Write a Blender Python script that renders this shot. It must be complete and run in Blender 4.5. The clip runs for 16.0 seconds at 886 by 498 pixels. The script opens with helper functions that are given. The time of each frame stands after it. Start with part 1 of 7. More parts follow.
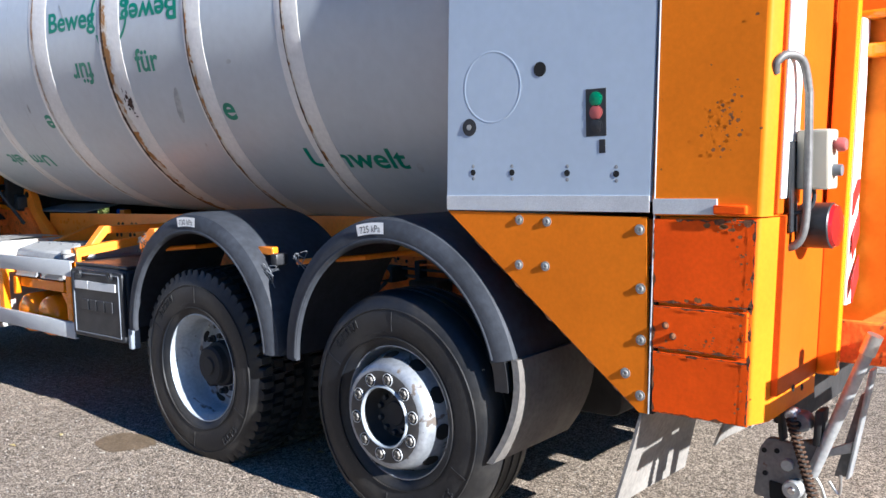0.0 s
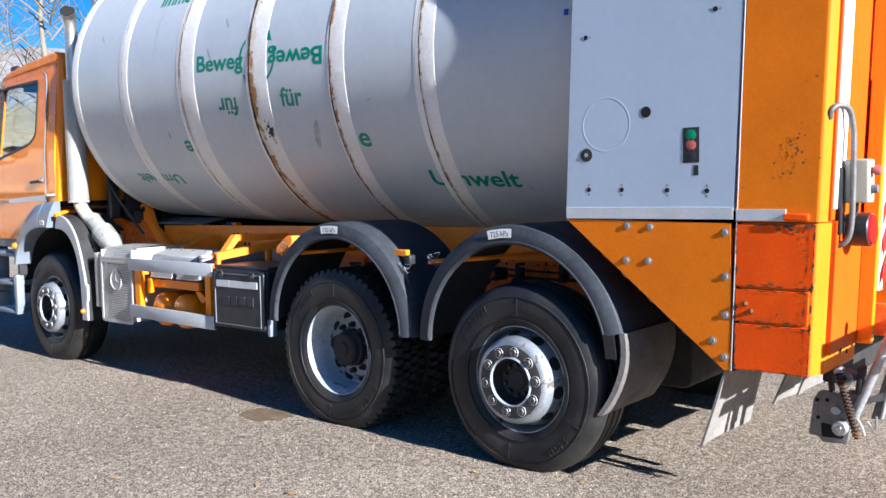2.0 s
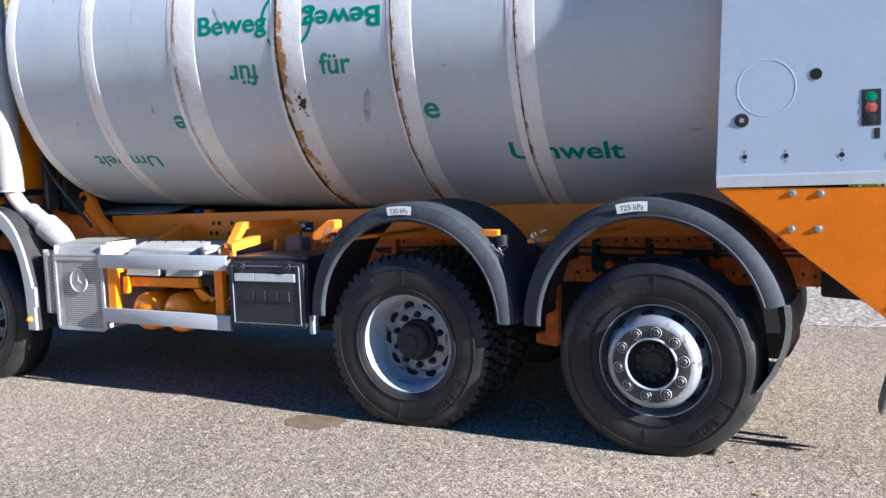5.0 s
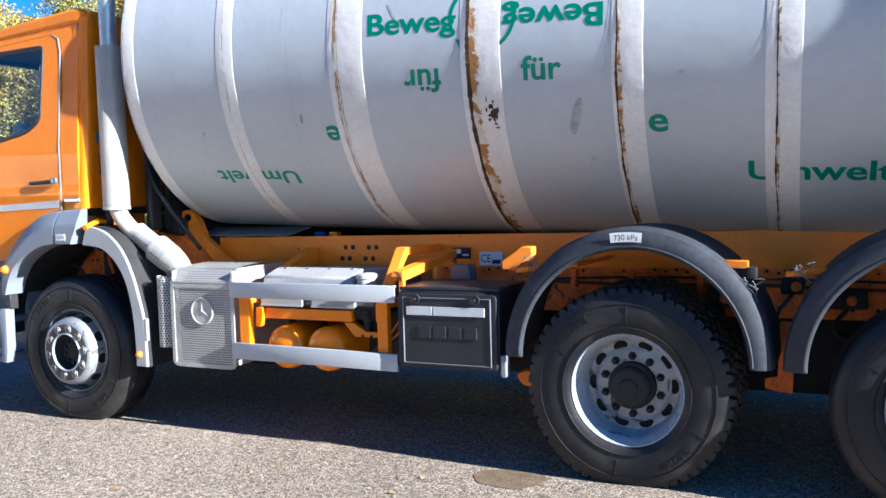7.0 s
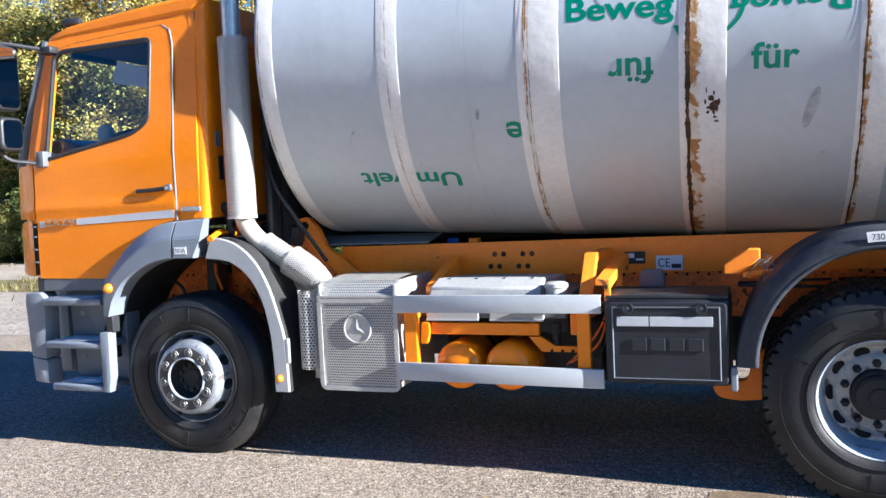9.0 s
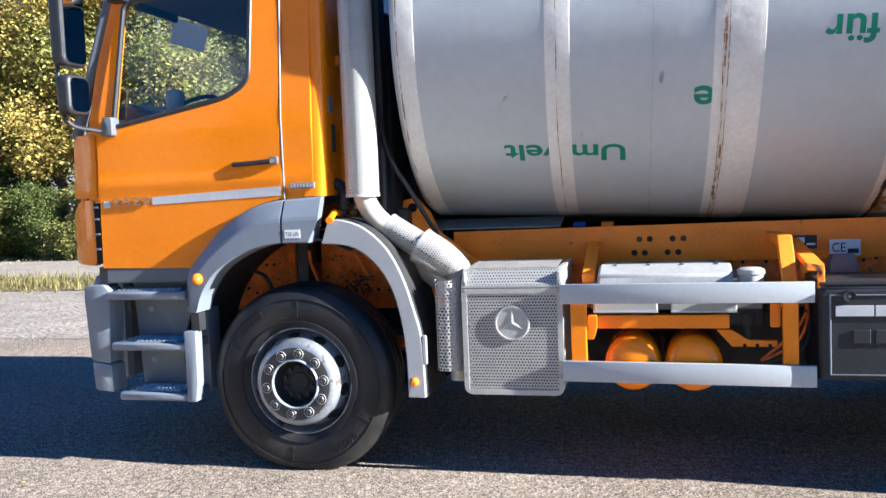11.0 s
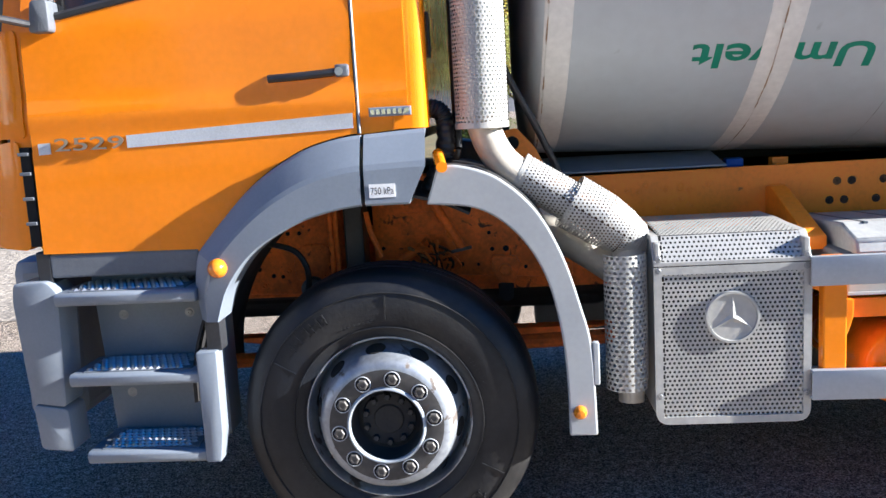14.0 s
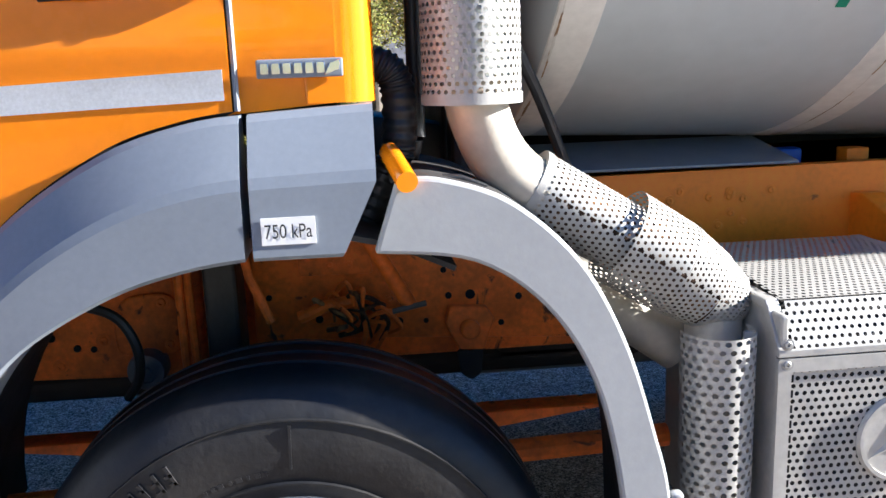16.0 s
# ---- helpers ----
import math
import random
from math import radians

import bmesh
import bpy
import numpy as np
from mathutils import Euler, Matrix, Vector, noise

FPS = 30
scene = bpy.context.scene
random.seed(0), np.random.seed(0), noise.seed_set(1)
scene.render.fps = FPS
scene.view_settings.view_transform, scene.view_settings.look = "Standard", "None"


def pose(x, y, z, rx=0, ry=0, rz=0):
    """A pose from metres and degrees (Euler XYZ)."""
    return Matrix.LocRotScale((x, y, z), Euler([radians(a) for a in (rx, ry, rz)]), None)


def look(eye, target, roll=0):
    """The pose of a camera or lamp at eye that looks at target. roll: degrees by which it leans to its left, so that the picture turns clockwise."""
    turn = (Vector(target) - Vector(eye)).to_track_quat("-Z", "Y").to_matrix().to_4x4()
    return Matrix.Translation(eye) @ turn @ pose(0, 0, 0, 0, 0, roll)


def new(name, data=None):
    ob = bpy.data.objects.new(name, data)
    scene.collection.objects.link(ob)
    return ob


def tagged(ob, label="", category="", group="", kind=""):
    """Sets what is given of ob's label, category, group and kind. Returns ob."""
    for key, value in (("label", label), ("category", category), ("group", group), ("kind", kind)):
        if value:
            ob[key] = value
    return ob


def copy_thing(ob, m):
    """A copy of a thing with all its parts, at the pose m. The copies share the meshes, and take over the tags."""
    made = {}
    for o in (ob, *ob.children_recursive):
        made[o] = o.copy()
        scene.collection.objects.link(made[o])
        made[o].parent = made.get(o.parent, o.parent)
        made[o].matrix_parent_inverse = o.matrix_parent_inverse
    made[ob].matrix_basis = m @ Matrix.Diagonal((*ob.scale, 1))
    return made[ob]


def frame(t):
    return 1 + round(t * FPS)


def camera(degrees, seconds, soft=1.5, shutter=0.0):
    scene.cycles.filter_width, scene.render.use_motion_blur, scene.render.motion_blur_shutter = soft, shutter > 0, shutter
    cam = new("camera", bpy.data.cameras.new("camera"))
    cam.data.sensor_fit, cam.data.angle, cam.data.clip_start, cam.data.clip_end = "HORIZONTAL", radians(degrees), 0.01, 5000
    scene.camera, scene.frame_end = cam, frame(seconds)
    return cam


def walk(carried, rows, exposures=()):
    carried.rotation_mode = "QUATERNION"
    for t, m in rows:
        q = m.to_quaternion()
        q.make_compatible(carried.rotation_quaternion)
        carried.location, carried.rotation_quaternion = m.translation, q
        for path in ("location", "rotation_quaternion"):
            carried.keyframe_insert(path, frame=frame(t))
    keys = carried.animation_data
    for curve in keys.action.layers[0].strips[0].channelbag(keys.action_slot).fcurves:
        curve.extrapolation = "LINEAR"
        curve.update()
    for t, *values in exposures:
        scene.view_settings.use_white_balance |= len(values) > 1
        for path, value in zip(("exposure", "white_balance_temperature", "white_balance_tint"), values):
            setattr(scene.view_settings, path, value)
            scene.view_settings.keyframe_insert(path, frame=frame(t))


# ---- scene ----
cam = camera(53.8, 16.0)
PATH = [
    (0, (2.64, -2.74, 1.573), (1.355, -1.219, 1.389), -1.5),
    (0.5, (2.674, -3.101, 1.563), (1.381, -1.582, 1.411), -1.2),
    (1, (2.746, -3.414, 1.562), (1.452, -1.897, 1.409), -1.0),
    (1.5, (2.86, -3.703, 1.538), (1.567, -2.184, 1.394), -1.0),
    (2, (2.842, -3.931, 1.562), (1.549, -2.411, 1.429), -1.1),
    (2.5, (2.663, -4.18, 1.553), (1.377, -2.654, 1.427), -1.7),
    (3, (2.44, -4.312, 1.519), (1.229, -2.726, 1.387), -1.6),
    (5.5, (0.787, -4.517, 1.558), (-0.102, -2.734, 1.382), -2.6),
    (6, (0.421, -4.517, 1.576), (-0.457, -2.728, 1.405), -2.6),
    (6.5, (0.016, -4.471, 1.58), (-0.848, -2.675, 1.412), -2.2),
    (7, (-0.392, -4.491, 1.581), (-1.243, -2.686, 1.45), -1.6),
    (7.5, (-0.809, -4.557, 1.588), (-1.626, -2.734, 1.485), -3.1),
    (8, (-1.202, -4.529, 1.583), (-1.977, -2.689, 1.479), -3.1),
    (8.5, (-1.567, -4.571, 1.6), (-2.313, -2.718, 1.493), -2.4),
    (9, (-2.006, -4.667, 1.62), (-2.694, -2.793, 1.493), -2.6),
    (11.5, (-3.899, -4.316, 1.533), (-4.329, -2.368, 1.388), -2.2),
    (12, (-4.244, -4.16, 1.563), (-4.615, -2.203, 1.385), -2.4),
    (12.5, (-4.486, -3.881, 1.569), (-4.803, -1.917, 1.36), -2.4),
    (13, (-4.688, -3.578, 1.563), (-4.959, -1.612, 1.318), -2.5),
    (13.5, (-4.928, -3.278, 1.579), (-5.143, -1.306, 1.318), -3.0),
    (14, (-5.066, -2.945, 1.577), (-5.206, -0.973, 1.27), -3.2),
    (14.5, (-5.165, -2.585, 1.605), (-5.236, -0.616, 1.264), -2.9),
    (15, (-5.279, -2.22, 1.576), (-5.253, -0.254, 1.213), -2.3),
    (15.5, (-5.361, -1.869, 1.585), (-5.194, 0.079, 1.167), -1.7),
    (16, (-5.359, -1.488, 1.589), (-5.154, 0.459, 1.178), -2.0),
]
walk(cam, [(t, look(eye, target, roll)) for t, eye, target, roll in PATH], [(0, 1.08, 5300, 9), (3, 1.09, 5280, 9), (6, 1.38, 5180, 8), (9, 1.46, 5300, 9), (13, 1.47, 5350, 9), (16, 1.72, 5560, 10)])

# ---- light ----
SUN = Vector((2.5, -0.25, 1.0)).normalized()          # towards the low autumn sun, behind the truck
world = bpy.data.worlds.new("sky")
scene.world = world
world.use_nodes = True
wn, wl = world.node_tree.nodes, world.node_tree.links
sky = wn.new("ShaderNodeTexSky")
sky.sky_type, sky.sun_disc = "NISHITA", False
sky.sun_elevation = math.asin(SUN.z)
sky.sun_rotation = math.atan2(SUN.x, SUN.y)
sky.altitude, sky.air_density, sky.dust_density, sky.ozone_density = 400, 1.0, 0.15, 2.2
deep = wn.new("ShaderNodeHueSaturation")              # clear, deep blue autumn sky
deep.inputs["Saturation"].default_value = 1.55
deep.inputs["Hue"].default_value = 0.512
wl.new(sky.outputs[0], deep.inputs["Color"])
wl.new(deep.outputs[0], wn["Background"].inputs[0])
wn["Background"].inputs[1].default_value = 0.060
sun = new("sun", bpy.data.lights.new("sun", "SUN"))
sun.data.energy, sun.data.angle, sun.data.color = 7.9, radians(0.55), (1.0, 0.88, 0.73)
sun.matrix_world = look(SUN * 60, (0, 0, 0))


# ---- materials ----
def mat(name, base, rough=0.5, metal=0.0, coat=0.0, grain=(), bump=(), spot=None, second=None, island=0.0, spec=None, obj=True):
    """grain: (scale, amount) pairs that vary the base's brightness; bump: (scale, depth); spot: (colour, scale, threshold, roughness) patches."""
    m = bpy.data.materials.new(name)
    m.use_nodes = True
    n, l = m.node_tree.nodes, m.node_tree.links
    b = n["Principled BSDF"]
    b.inputs["Roughness"].default_value = rough
    b.inputs["Metallic"].default_value = metal
    b.inputs["Coat Weight"].default_value = coat
    b.inputs["Coat Roughness"].default_value = 0.06
    if spec is not None:
        b.inputs["Specular IOR Level"].default_value = spec
    co = n.new("ShaderNodeTexCoord").outputs["Object"]
    rgb = n.new("ShaderNodeRGB")
    rgb.outputs[0].default_value = (*base, 1)
    col = rgb.outputs[0]

    def noise_tex(scale, detail=6.0, distort=0.0):
        t = n.new("ShaderNodeTexNoise")
        t.inputs["Scale"].default_value, t.inputs["Detail"].default_value, t.inputs["Distortion"].default_value = scale, detail, distort
        l.new(co, t.inputs["Vector"])
        return t.outputs[0]

    def ramp(sock, a, b_):
        r = n.new("ShaderNodeMapRange")
        r.inputs[1].default_value, r.inputs[2].default_value, r.inputs[3].default_value, r.inputs[4].default_value = a[0], a[1], b_[0], b_[1]
        l.new(sock, r.inputs[0])
        return r.outputs[0]

    def mix(fac, c1, c2, blend="MIX"):
        x = n.new("ShaderNodeMix")
        x.data_type, x.blend_type = "RGBA", blend
        for s, v in ((0, fac), (6, c1), (7, c2)):
            if isinstance(v, (int, float)):
                x.inputs[s].default_value = v
            elif isinstance(v, tuple):
                x.inputs[s].default_value = (*v, 1)
            else:
                l.new(v, x.inputs[s])
        return x.outputs[2]

    if second:
        col = mix(ramp(noise_tex(second[1]), (0.42, 0.6), (0, 1)), col, second[0])
    for scale, amount in grain:
        v = ramp(noise_tex(scale), (0.25, 0.75), (1 - amount, 1 + amount))
        comb = n.new("ShaderNodeCombineColor")
        for k in range(3):
            l.new(v, comb.inputs[k])
        col = mix(1.0, col, comb.outputs[0], "MULTIPLY")
    if island:
        g = n.new("ShaderNodeNewGeometry").outputs["Random Per Island"]
        hs = n.new("ShaderNodeHueSaturation")
        l.new(ramp(g, (0, 1), (1 - island, 1 + island)), hs.inputs["Value"])
        l.new(ramp(g, (0, 1), (0.5 - island * 0.06, 0.5 + island * 0.06)), hs.inputs["Hue"])
        l.new(col, hs.inputs["Color"])
        col = hs.outputs[0]
    if spot:
        f = ramp(noise_tex(spot[1], 8.0, 0.6), (spot[2], spot[2] + 0.05), (0, 1))
        col = mix(f, col, spot[0])
        l.new(ramp(f, (0, 1), (rough, spot[3])), b.inputs["Roughness"])
        if metal:
            l.new(ramp(f, (0, 1), (metal, 0)), b.inputs["Metallic"])
        if coat:
            l.new(ramp(f, (0, 1), (coat, 0)), b.inputs["Coat Weight"])
    elif rough > 0.12 and rough < 0.9:
        l.new(ramp(noise_tex(9.0), (0.3, 0.7), (rough * 0.85, min(1, rough * 1.15))), b.inputs["Roughness"])
    l.new(col, b.inputs["Base Color"])
    if bump:
        bp = n.new("ShaderNodeBump")
        bp.inputs["Strength"].default_value = 1.0
        bp.inputs["Distance"].default_value = bump[1]
        l.new(noise_tex(bump[0], 4.0), bp.inputs["Height"])
        l.new(bp.outputs[0], b.inputs["Normal"])
    return m


RUST = (0.13, 0.05, 0.02)
ORANGE = mat("orange_paint", (0.88, 0.243, 0.0), 0.26, 0, 0.60, ((3, 0.05), (40, 0.04)), (1.3, 0.0016), spec=0.08)
ORANGE_BODY = mat("worn_orange_paint", (0.72, 0.180, 0.002), 0.5, 0, 0.0, ((4, 0.08), (60, 0.06)), (2.0, 0.0014), (RUST, 9, 0.74, 0.85), spec=0.12)
ORANGE_RED = mat("orange_red_door_paint", (0.80, 0.085, 0.0), 0.45, 0, 0.1, ((5, 0.12), (70, 0.08)), (14, 0.0012), (RUST, 9, 0.70, 0.85), spec=0.08)
# redder rear orange, its colour also darkened to tame the direct sun
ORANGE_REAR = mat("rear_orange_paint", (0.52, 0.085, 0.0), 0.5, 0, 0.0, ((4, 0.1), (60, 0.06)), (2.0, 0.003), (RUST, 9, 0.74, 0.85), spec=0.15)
ORANGE_CHASSIS = mat("dusty_orange_chassis_paint", (1.0, 0.275, 0.008), 0.5, 0, 0.0, ((5, 0.12), (50, 0.1)), (25, 0.001), ((0.16, 0.06, 0.03), 9, 0.70, 0.8))
ORANGE_DIRTY = mat("greasy_orange_frame_paint", (0.82, 0.175, 0.014), 0.6, 0, 0, ((3, 0.25), (14, 0.3), (60, 0.2)), (40, 0.002), ((0.12, 0.045, 0.02), 16, 0.64, 0.85))
SILVER = mat("silver_drum_paint", (0.475, 0.51, 0.54), 0.44, 0.10, 0.0, ((1.2, 0.06), (18, 0.04)), (3, 0.004), ((0.22, 0.22, 0.22), 3.3, 0.74, 0.6))
SILVER_PANEL = mat("silver_panel_paint", (0.42, 0.495, 0.59), 0.45, 0.05, 0.0, ((2, 0.04), (30, 0.03)), (3, 0.0008))
BAND = mat("white_band_paint", (0.72, 0.70, 0.67), 0.45, 0, 0.0, ((3, 0.1), (40, 0.08)), (12, 0.003), (RUST, 5, 0.74, 0.85))
RUSTY = mat("rusted_weld", (0.10, 0.045, 0.02), 0.9, 0, 0, ((14, 0.5), (80, 0.4)), (60, 0.004), ((0.38, 0.20, 0.07), 8, 0.53, 0.8))
RUST_THIN = mat("thin_rusty_weld", (0.30, 0.19, 0.10), 0.85, 0, 0, ((9, 0.5), (80, 0.3)), (60, 0.003), ((0.60, 0.58, 0.54), 11, 0.50, 0.6))
# dark rust; also colours the sleeve that paints shade inside the exhaust guard
DARK_RUST = mat("dark_rusted_weld", (0.055, 0.028, 0.014), 0.95, 0, 0, ((14, 0.5), (80, 0.4)), (60, 0.004), ((0.16, 0.075, 0.025), 12, 0.56, 0.85))
STAIN_RUST = mat("rust_stained_white_paint", (0.64, 0.59, 0.50), 0.6, 0, 0, ((9, 0.12),), (40, 0.002), ((0.36, 0.175, 0.05), 8.5, 0.48, 0.8))
SCUFF = mat("dull_scuff", (0.38, 0.395, 0.41), 0.55, 0.1, 0, ((15, 0.4),))
GREEN = mat("green_lettering", (0.0, 0.20, 0.12), 0.45, 0, 0, ((10, 0.15),))
GREY = mat("grey_plastic", (0.190, 0.215, 0.25), 0.40, 0, 0, ((5, 0.06), (90, 0.05)), (320, 0.00008))
GREY_LIGHT = mat("light_grey_fender_paint", (0.345, 0.355, 0.36), 0.48, 0, 0.05, ((5, 0.06), (60, 0.04)), (80, 0.0002))
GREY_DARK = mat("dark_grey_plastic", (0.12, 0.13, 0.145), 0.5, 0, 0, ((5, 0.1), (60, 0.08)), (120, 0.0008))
BLACK = mat("black_plastic", (0.022, 0.023, 0.026), 0.42, 0, 0, ((6, 0.3), (60, 0.2)), (150, 0.0006))
FENDER = mat("black_fender_plastic", (0.034, 0.038, 0.047), 0.62, 0, 0, ((4, 0.35), (30, 0.25)), (120, 0.0006), ((0.07, 0.07, 0.07), 5, 0.68, 0.7), spec=0.32)
RUBBER = mat("tyre_rubber", (0.0066, 0.0086, 0.0130), 0.48, 0, 0, ((5, 0.3), (45, 0.25)), (60, 0.001), None, ((0.025, 0.0235, 0.022), 2.2), spec=0.36)
# dusty flap rubber; its pale tone also paints the skirt's sunlit edge
RUBBER_FLAP = mat("dusty_rubber_flap", (0.20, 0.185, 0.165), 0.8, 0, 0, ((6, 0.25), (50, 0.2)), (40, 0.002))
# grimy dark steel; also colours the added blocks that stand for shade
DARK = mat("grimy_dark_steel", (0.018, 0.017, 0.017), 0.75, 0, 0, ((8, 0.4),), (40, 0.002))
HOLE = mat("dark_hole", (0.006, 0.006, 0.006), 0.9)
RIM = mat("painted_steel_rim", (0.32, 0.34, 0.37), 0.36, 0.45, 0, ((6, 0.25), (50, 0.18)), (60, 0.0005), ((0.11, 0.09, 0.075), 11, 0.575, 0.75))
RIM_BLUE = mat("pale_painted_rim", (0.35, 0.385, 0.42), 0.45, 0.1, 0, ((6, 0.18), (50, 0.14)), (60, 0.001), ((0.13, 0.11, 0.10), 8, 0.63, 0.75))
BOLT = mat("dull_zinc_bolt", (0.34, 0.34, 0.33), 0.5, 0.5, 0, ((40, 0.2),))
STEEL = mat("bare_steel", (0.55, 0.55, 0.53), 0.34, 0.9, 0, ((10, 0.12), (90, 0.1)))
STAINLESS = mat("stainless_perforated_steel", (0.43, 0.42, 0.39), 0.45, 0.22, 0, ((5, 0.1), (60, 0.08)), (20, 0.0015))
PIPE = mat("exhaust_pipe_steel", (0.50, 0.46, 0.39), 0.45, 0.2, 0, ((5, 0.18), (50, 0.1)), (30, 0.001))
ALU = mat("aluminium_rail", (0.43, 0.45, 0.47), 0.45, 0.2, 0, ((3, 0.05), (80, 0.05)))
GALV = mat("galvanised_steel", (0.40, 0.41, 0.41), 0.5, 0.6, 0, ((7, 0.2), (60, 0.15)), (50, 0.001), (RUST, 6, 0.68, 0.85))
WHITE = mat("white_sticker", (0.78, 0.78, 0.76), 0.45, 0, 0, ((12, 0.05),))
TAPE = mat("silver_reflective_tape", (0.58, 0.60, 0.62), 0.4, 0.25, 0, ((8, 0.08), (200, 0.12)))
INK = mat("black_print", (0.015, 0.015, 0.017), 0.5)
RED = mat("red_reflective", (0.62, 0.02, 0.02), 0.35, 0, 0.2, ((8, 0.1),))
RED_LENS = mat("red_lamp_lens", (0.35, 0.01, 0.012), 0.15, 0, 0.5)
AMBER = mat("amber_lamp_lens", (0.72, 0.21, 0.006), 0.2, 0, 0.6)
GREEN_BTN = mat("green_button", (0.01, 0.22, 0.10), 0.35)
RED_BTN = mat("red_button", (0.42, 0.10, 0.09), 0.4)
BLUE_MARK = mat("blue_plastic", (0.01, 0.08, 0.45), 0.4)
BOX_GREY = mat("cream_switch_box", (0.42, 0.39, 0.31), 0.45, 0, 0, ((6, 0.08),))
DUST = mat("dusty_tank_lid", (0.35, 0.35, 0.34), 0.6, 0, 0, ((4, 0.2), (50, 0.12)), (40, 0.001))
CHROME = mat("chrome", (0.75, 0.75, 0.76), 0.12, 1.0)
SEAT = mat("grey_seat_fabric", (0.06, 0.065, 0.08), 0.9, 0, 0, ((30, 0.3),))


def glass(name, tint):
    """A thin pane: clear, and more mirror-like the flatter it is seen."""
    m = bpy.data.materials.new(name)
    m.use_nodes = True
    n, l = m.node_tree.nodes, m.node_tree.links
    tr, gl, mx, lw = n.new("ShaderNodeBsdfTransparent"), n.new("ShaderNodeBsdfGlossy"), n.new("ShaderNodeMixShader"), n.new("ShaderNodeLayerWeight")
    pw, ma = n.new("ShaderNodeMath"), n.new("ShaderNodeMath")
    pw.operation, ma.operation = "POWER", "MULTIPLY_ADD"
    pw.inputs[1].default_value, ma.inputs[1].default_value, ma.inputs[2].default_value = 4.0, 0.9, 0.07
    tr.inputs[0].default_value = (*tint, 1)
    gl.inputs["Roughness"].default_value = 0.01
    l.new(lw.outputs["Facing"], pw.inputs[0]), l.new(pw.outputs[0], ma.inputs[0]), l.new(ma.outputs[0], mx.inputs[0])
    l.new(tr.outputs[0], mx.inputs[1]), l.new(gl.outputs[0], mx.inputs[2])
    l.new(mx.outputs[0], n["Material Output"].inputs[0])
    return m


def leaf_mat(name, base, vary):
    """Leaves that scatter light on both sides."""
    m = mat(name, base, 0.7, 0, 0, (), (), None, None, vary, spec=0.12)
    n, l = m.node_tree.nodes, m.node_tree.links
    p = n["Principled BSDF"]
    tl, mx = n.new("ShaderNodeBsdfTranslucent"), n.new("ShaderNodeMixShader")
    mx.inputs[0].default_value = 0.35
    l.new(p.inputs["Base Color"].links[0].from_socket, tl.inputs[0])
    l.new(p.outputs[0], mx.inputs[1]), l.new(tl.outputs[0], mx.inputs[2])
    l.new(mx.outputs[0], n["Material Output"].inputs[0])
    return m


PAPER = leaf_mat("white_paper", (0.90, 0.91, 0.92), 0.0)
GLASS = glass("window_glass", (0.90, 0.95, 0.95))
MIRROR = mat("mirror_glass", (0.42, 0.44, 0.46), 0.02, 1.0)


# ---- mesh helpers ----
def part(name, bm, material, parent=None, label="", smooth=35, at=None):
    me = bpy.data.meshes.new(name)
    bmesh.ops.recalc_face_normals(bm, faces=bm.faces[:])
    bm.to_mesh(me)
    bm.free()
    me.materials.append(material)
    if smooth:
        me.shade_smooth()
        me.set_sharp_from_angle(angle=radians(smooth))
        sizes = sorted(p.area for p in me.polygons)
        big = 12 * sizes[len(sizes) // 2]
        if 0 < sum(a > big for a in sizes) <= 24:        # broad flat faces between narrow rounded edges stay flat
            for p in me.polygons:
                if p.area > big:
                    p.use_smooth = False
    ob = new(name, me)
    if parent:
        ob.parent = parent
    if at:
        ob.location = at
    if label:
        tagged(ob, label)
    return ob


def again(ob, parent=None, at=(0, 0, 0), rz=0.0):
    """Another object on the same mesh."""
    o = new(ob.name.split(".")[0], ob.data)
    o.parent = parent or ob.parent
    o.location, o.rotation_euler = at, (0, 0, radians(rz))
    return o


def bevel(bm, w, seg=2, edges=None):
    if w > 0:
        es = edges if edges is not None else [e for e in bm.edges if len(e.link_faces) == 2 and e.calc_face_angle(0) > 0.5]
        bmesh.ops.bevel(bm, geom=es, offset=w, segments=seg, profile=0.5, affect="EDGES", clamp_overlap=True)


def box(x0, x1, y0, y1, z0, z1, w=0.004, seg=2, bm=None):
    b = bmesh.new()
    bmesh.ops.create_cube(b, size=1)
    bmesh.ops.transform(b, matrix=Matrix.Translation(((x0 + x1) / 2, (y0 + y1) / 2, (z0 + z1) / 2)) @ Matrix.Diagonal((x1 - x0, y1 - y0, z1 - z0, 1)), verts=b.verts)
    bevel(b, min(w, 0.45 * min(x1 - x0, y1 - y0, z1 - z0)), seg)
    return join(bm, b)


def join(bm, b):
    if bm is None:
        return b
    me = bpy.data.meshes.new("tmp")
    b.to_mesh(me)
    b.free()
    bm.from_mesh(me)
    bpy.data.meshes.remove(me)
    return bm


def prism(poly, y0, y1, w=0.004, axis="y", seg=2, bm=None):
    """A polygon in x, z (axis y), y, z (axis x) or x, y (axis z) drawn out from y0 to y1."""
    b = bmesh.new()

    def p(u, v, d):
        return (u, d, v) if axis == "y" else (d, u, v) if axis == "x" else (u, v, d)
    va, vb = [b.verts.new(p(u, v, y0)) for u, v in poly], [b.verts.new(p(u, v, y1)) for u, v in poly]
    b.faces.new(va), b.faces.new(vb[::-1])
    k = len(poly)
    for i in range(k):
        b.faces.new((va[i], vb[i], vb[(i + 1) % k], va[(i + 1) % k]))
    bmesh.ops.recalc_face_normals(b, faces=b.faces[:])
    bevel(b, w, seg)
    return join(bm, b)


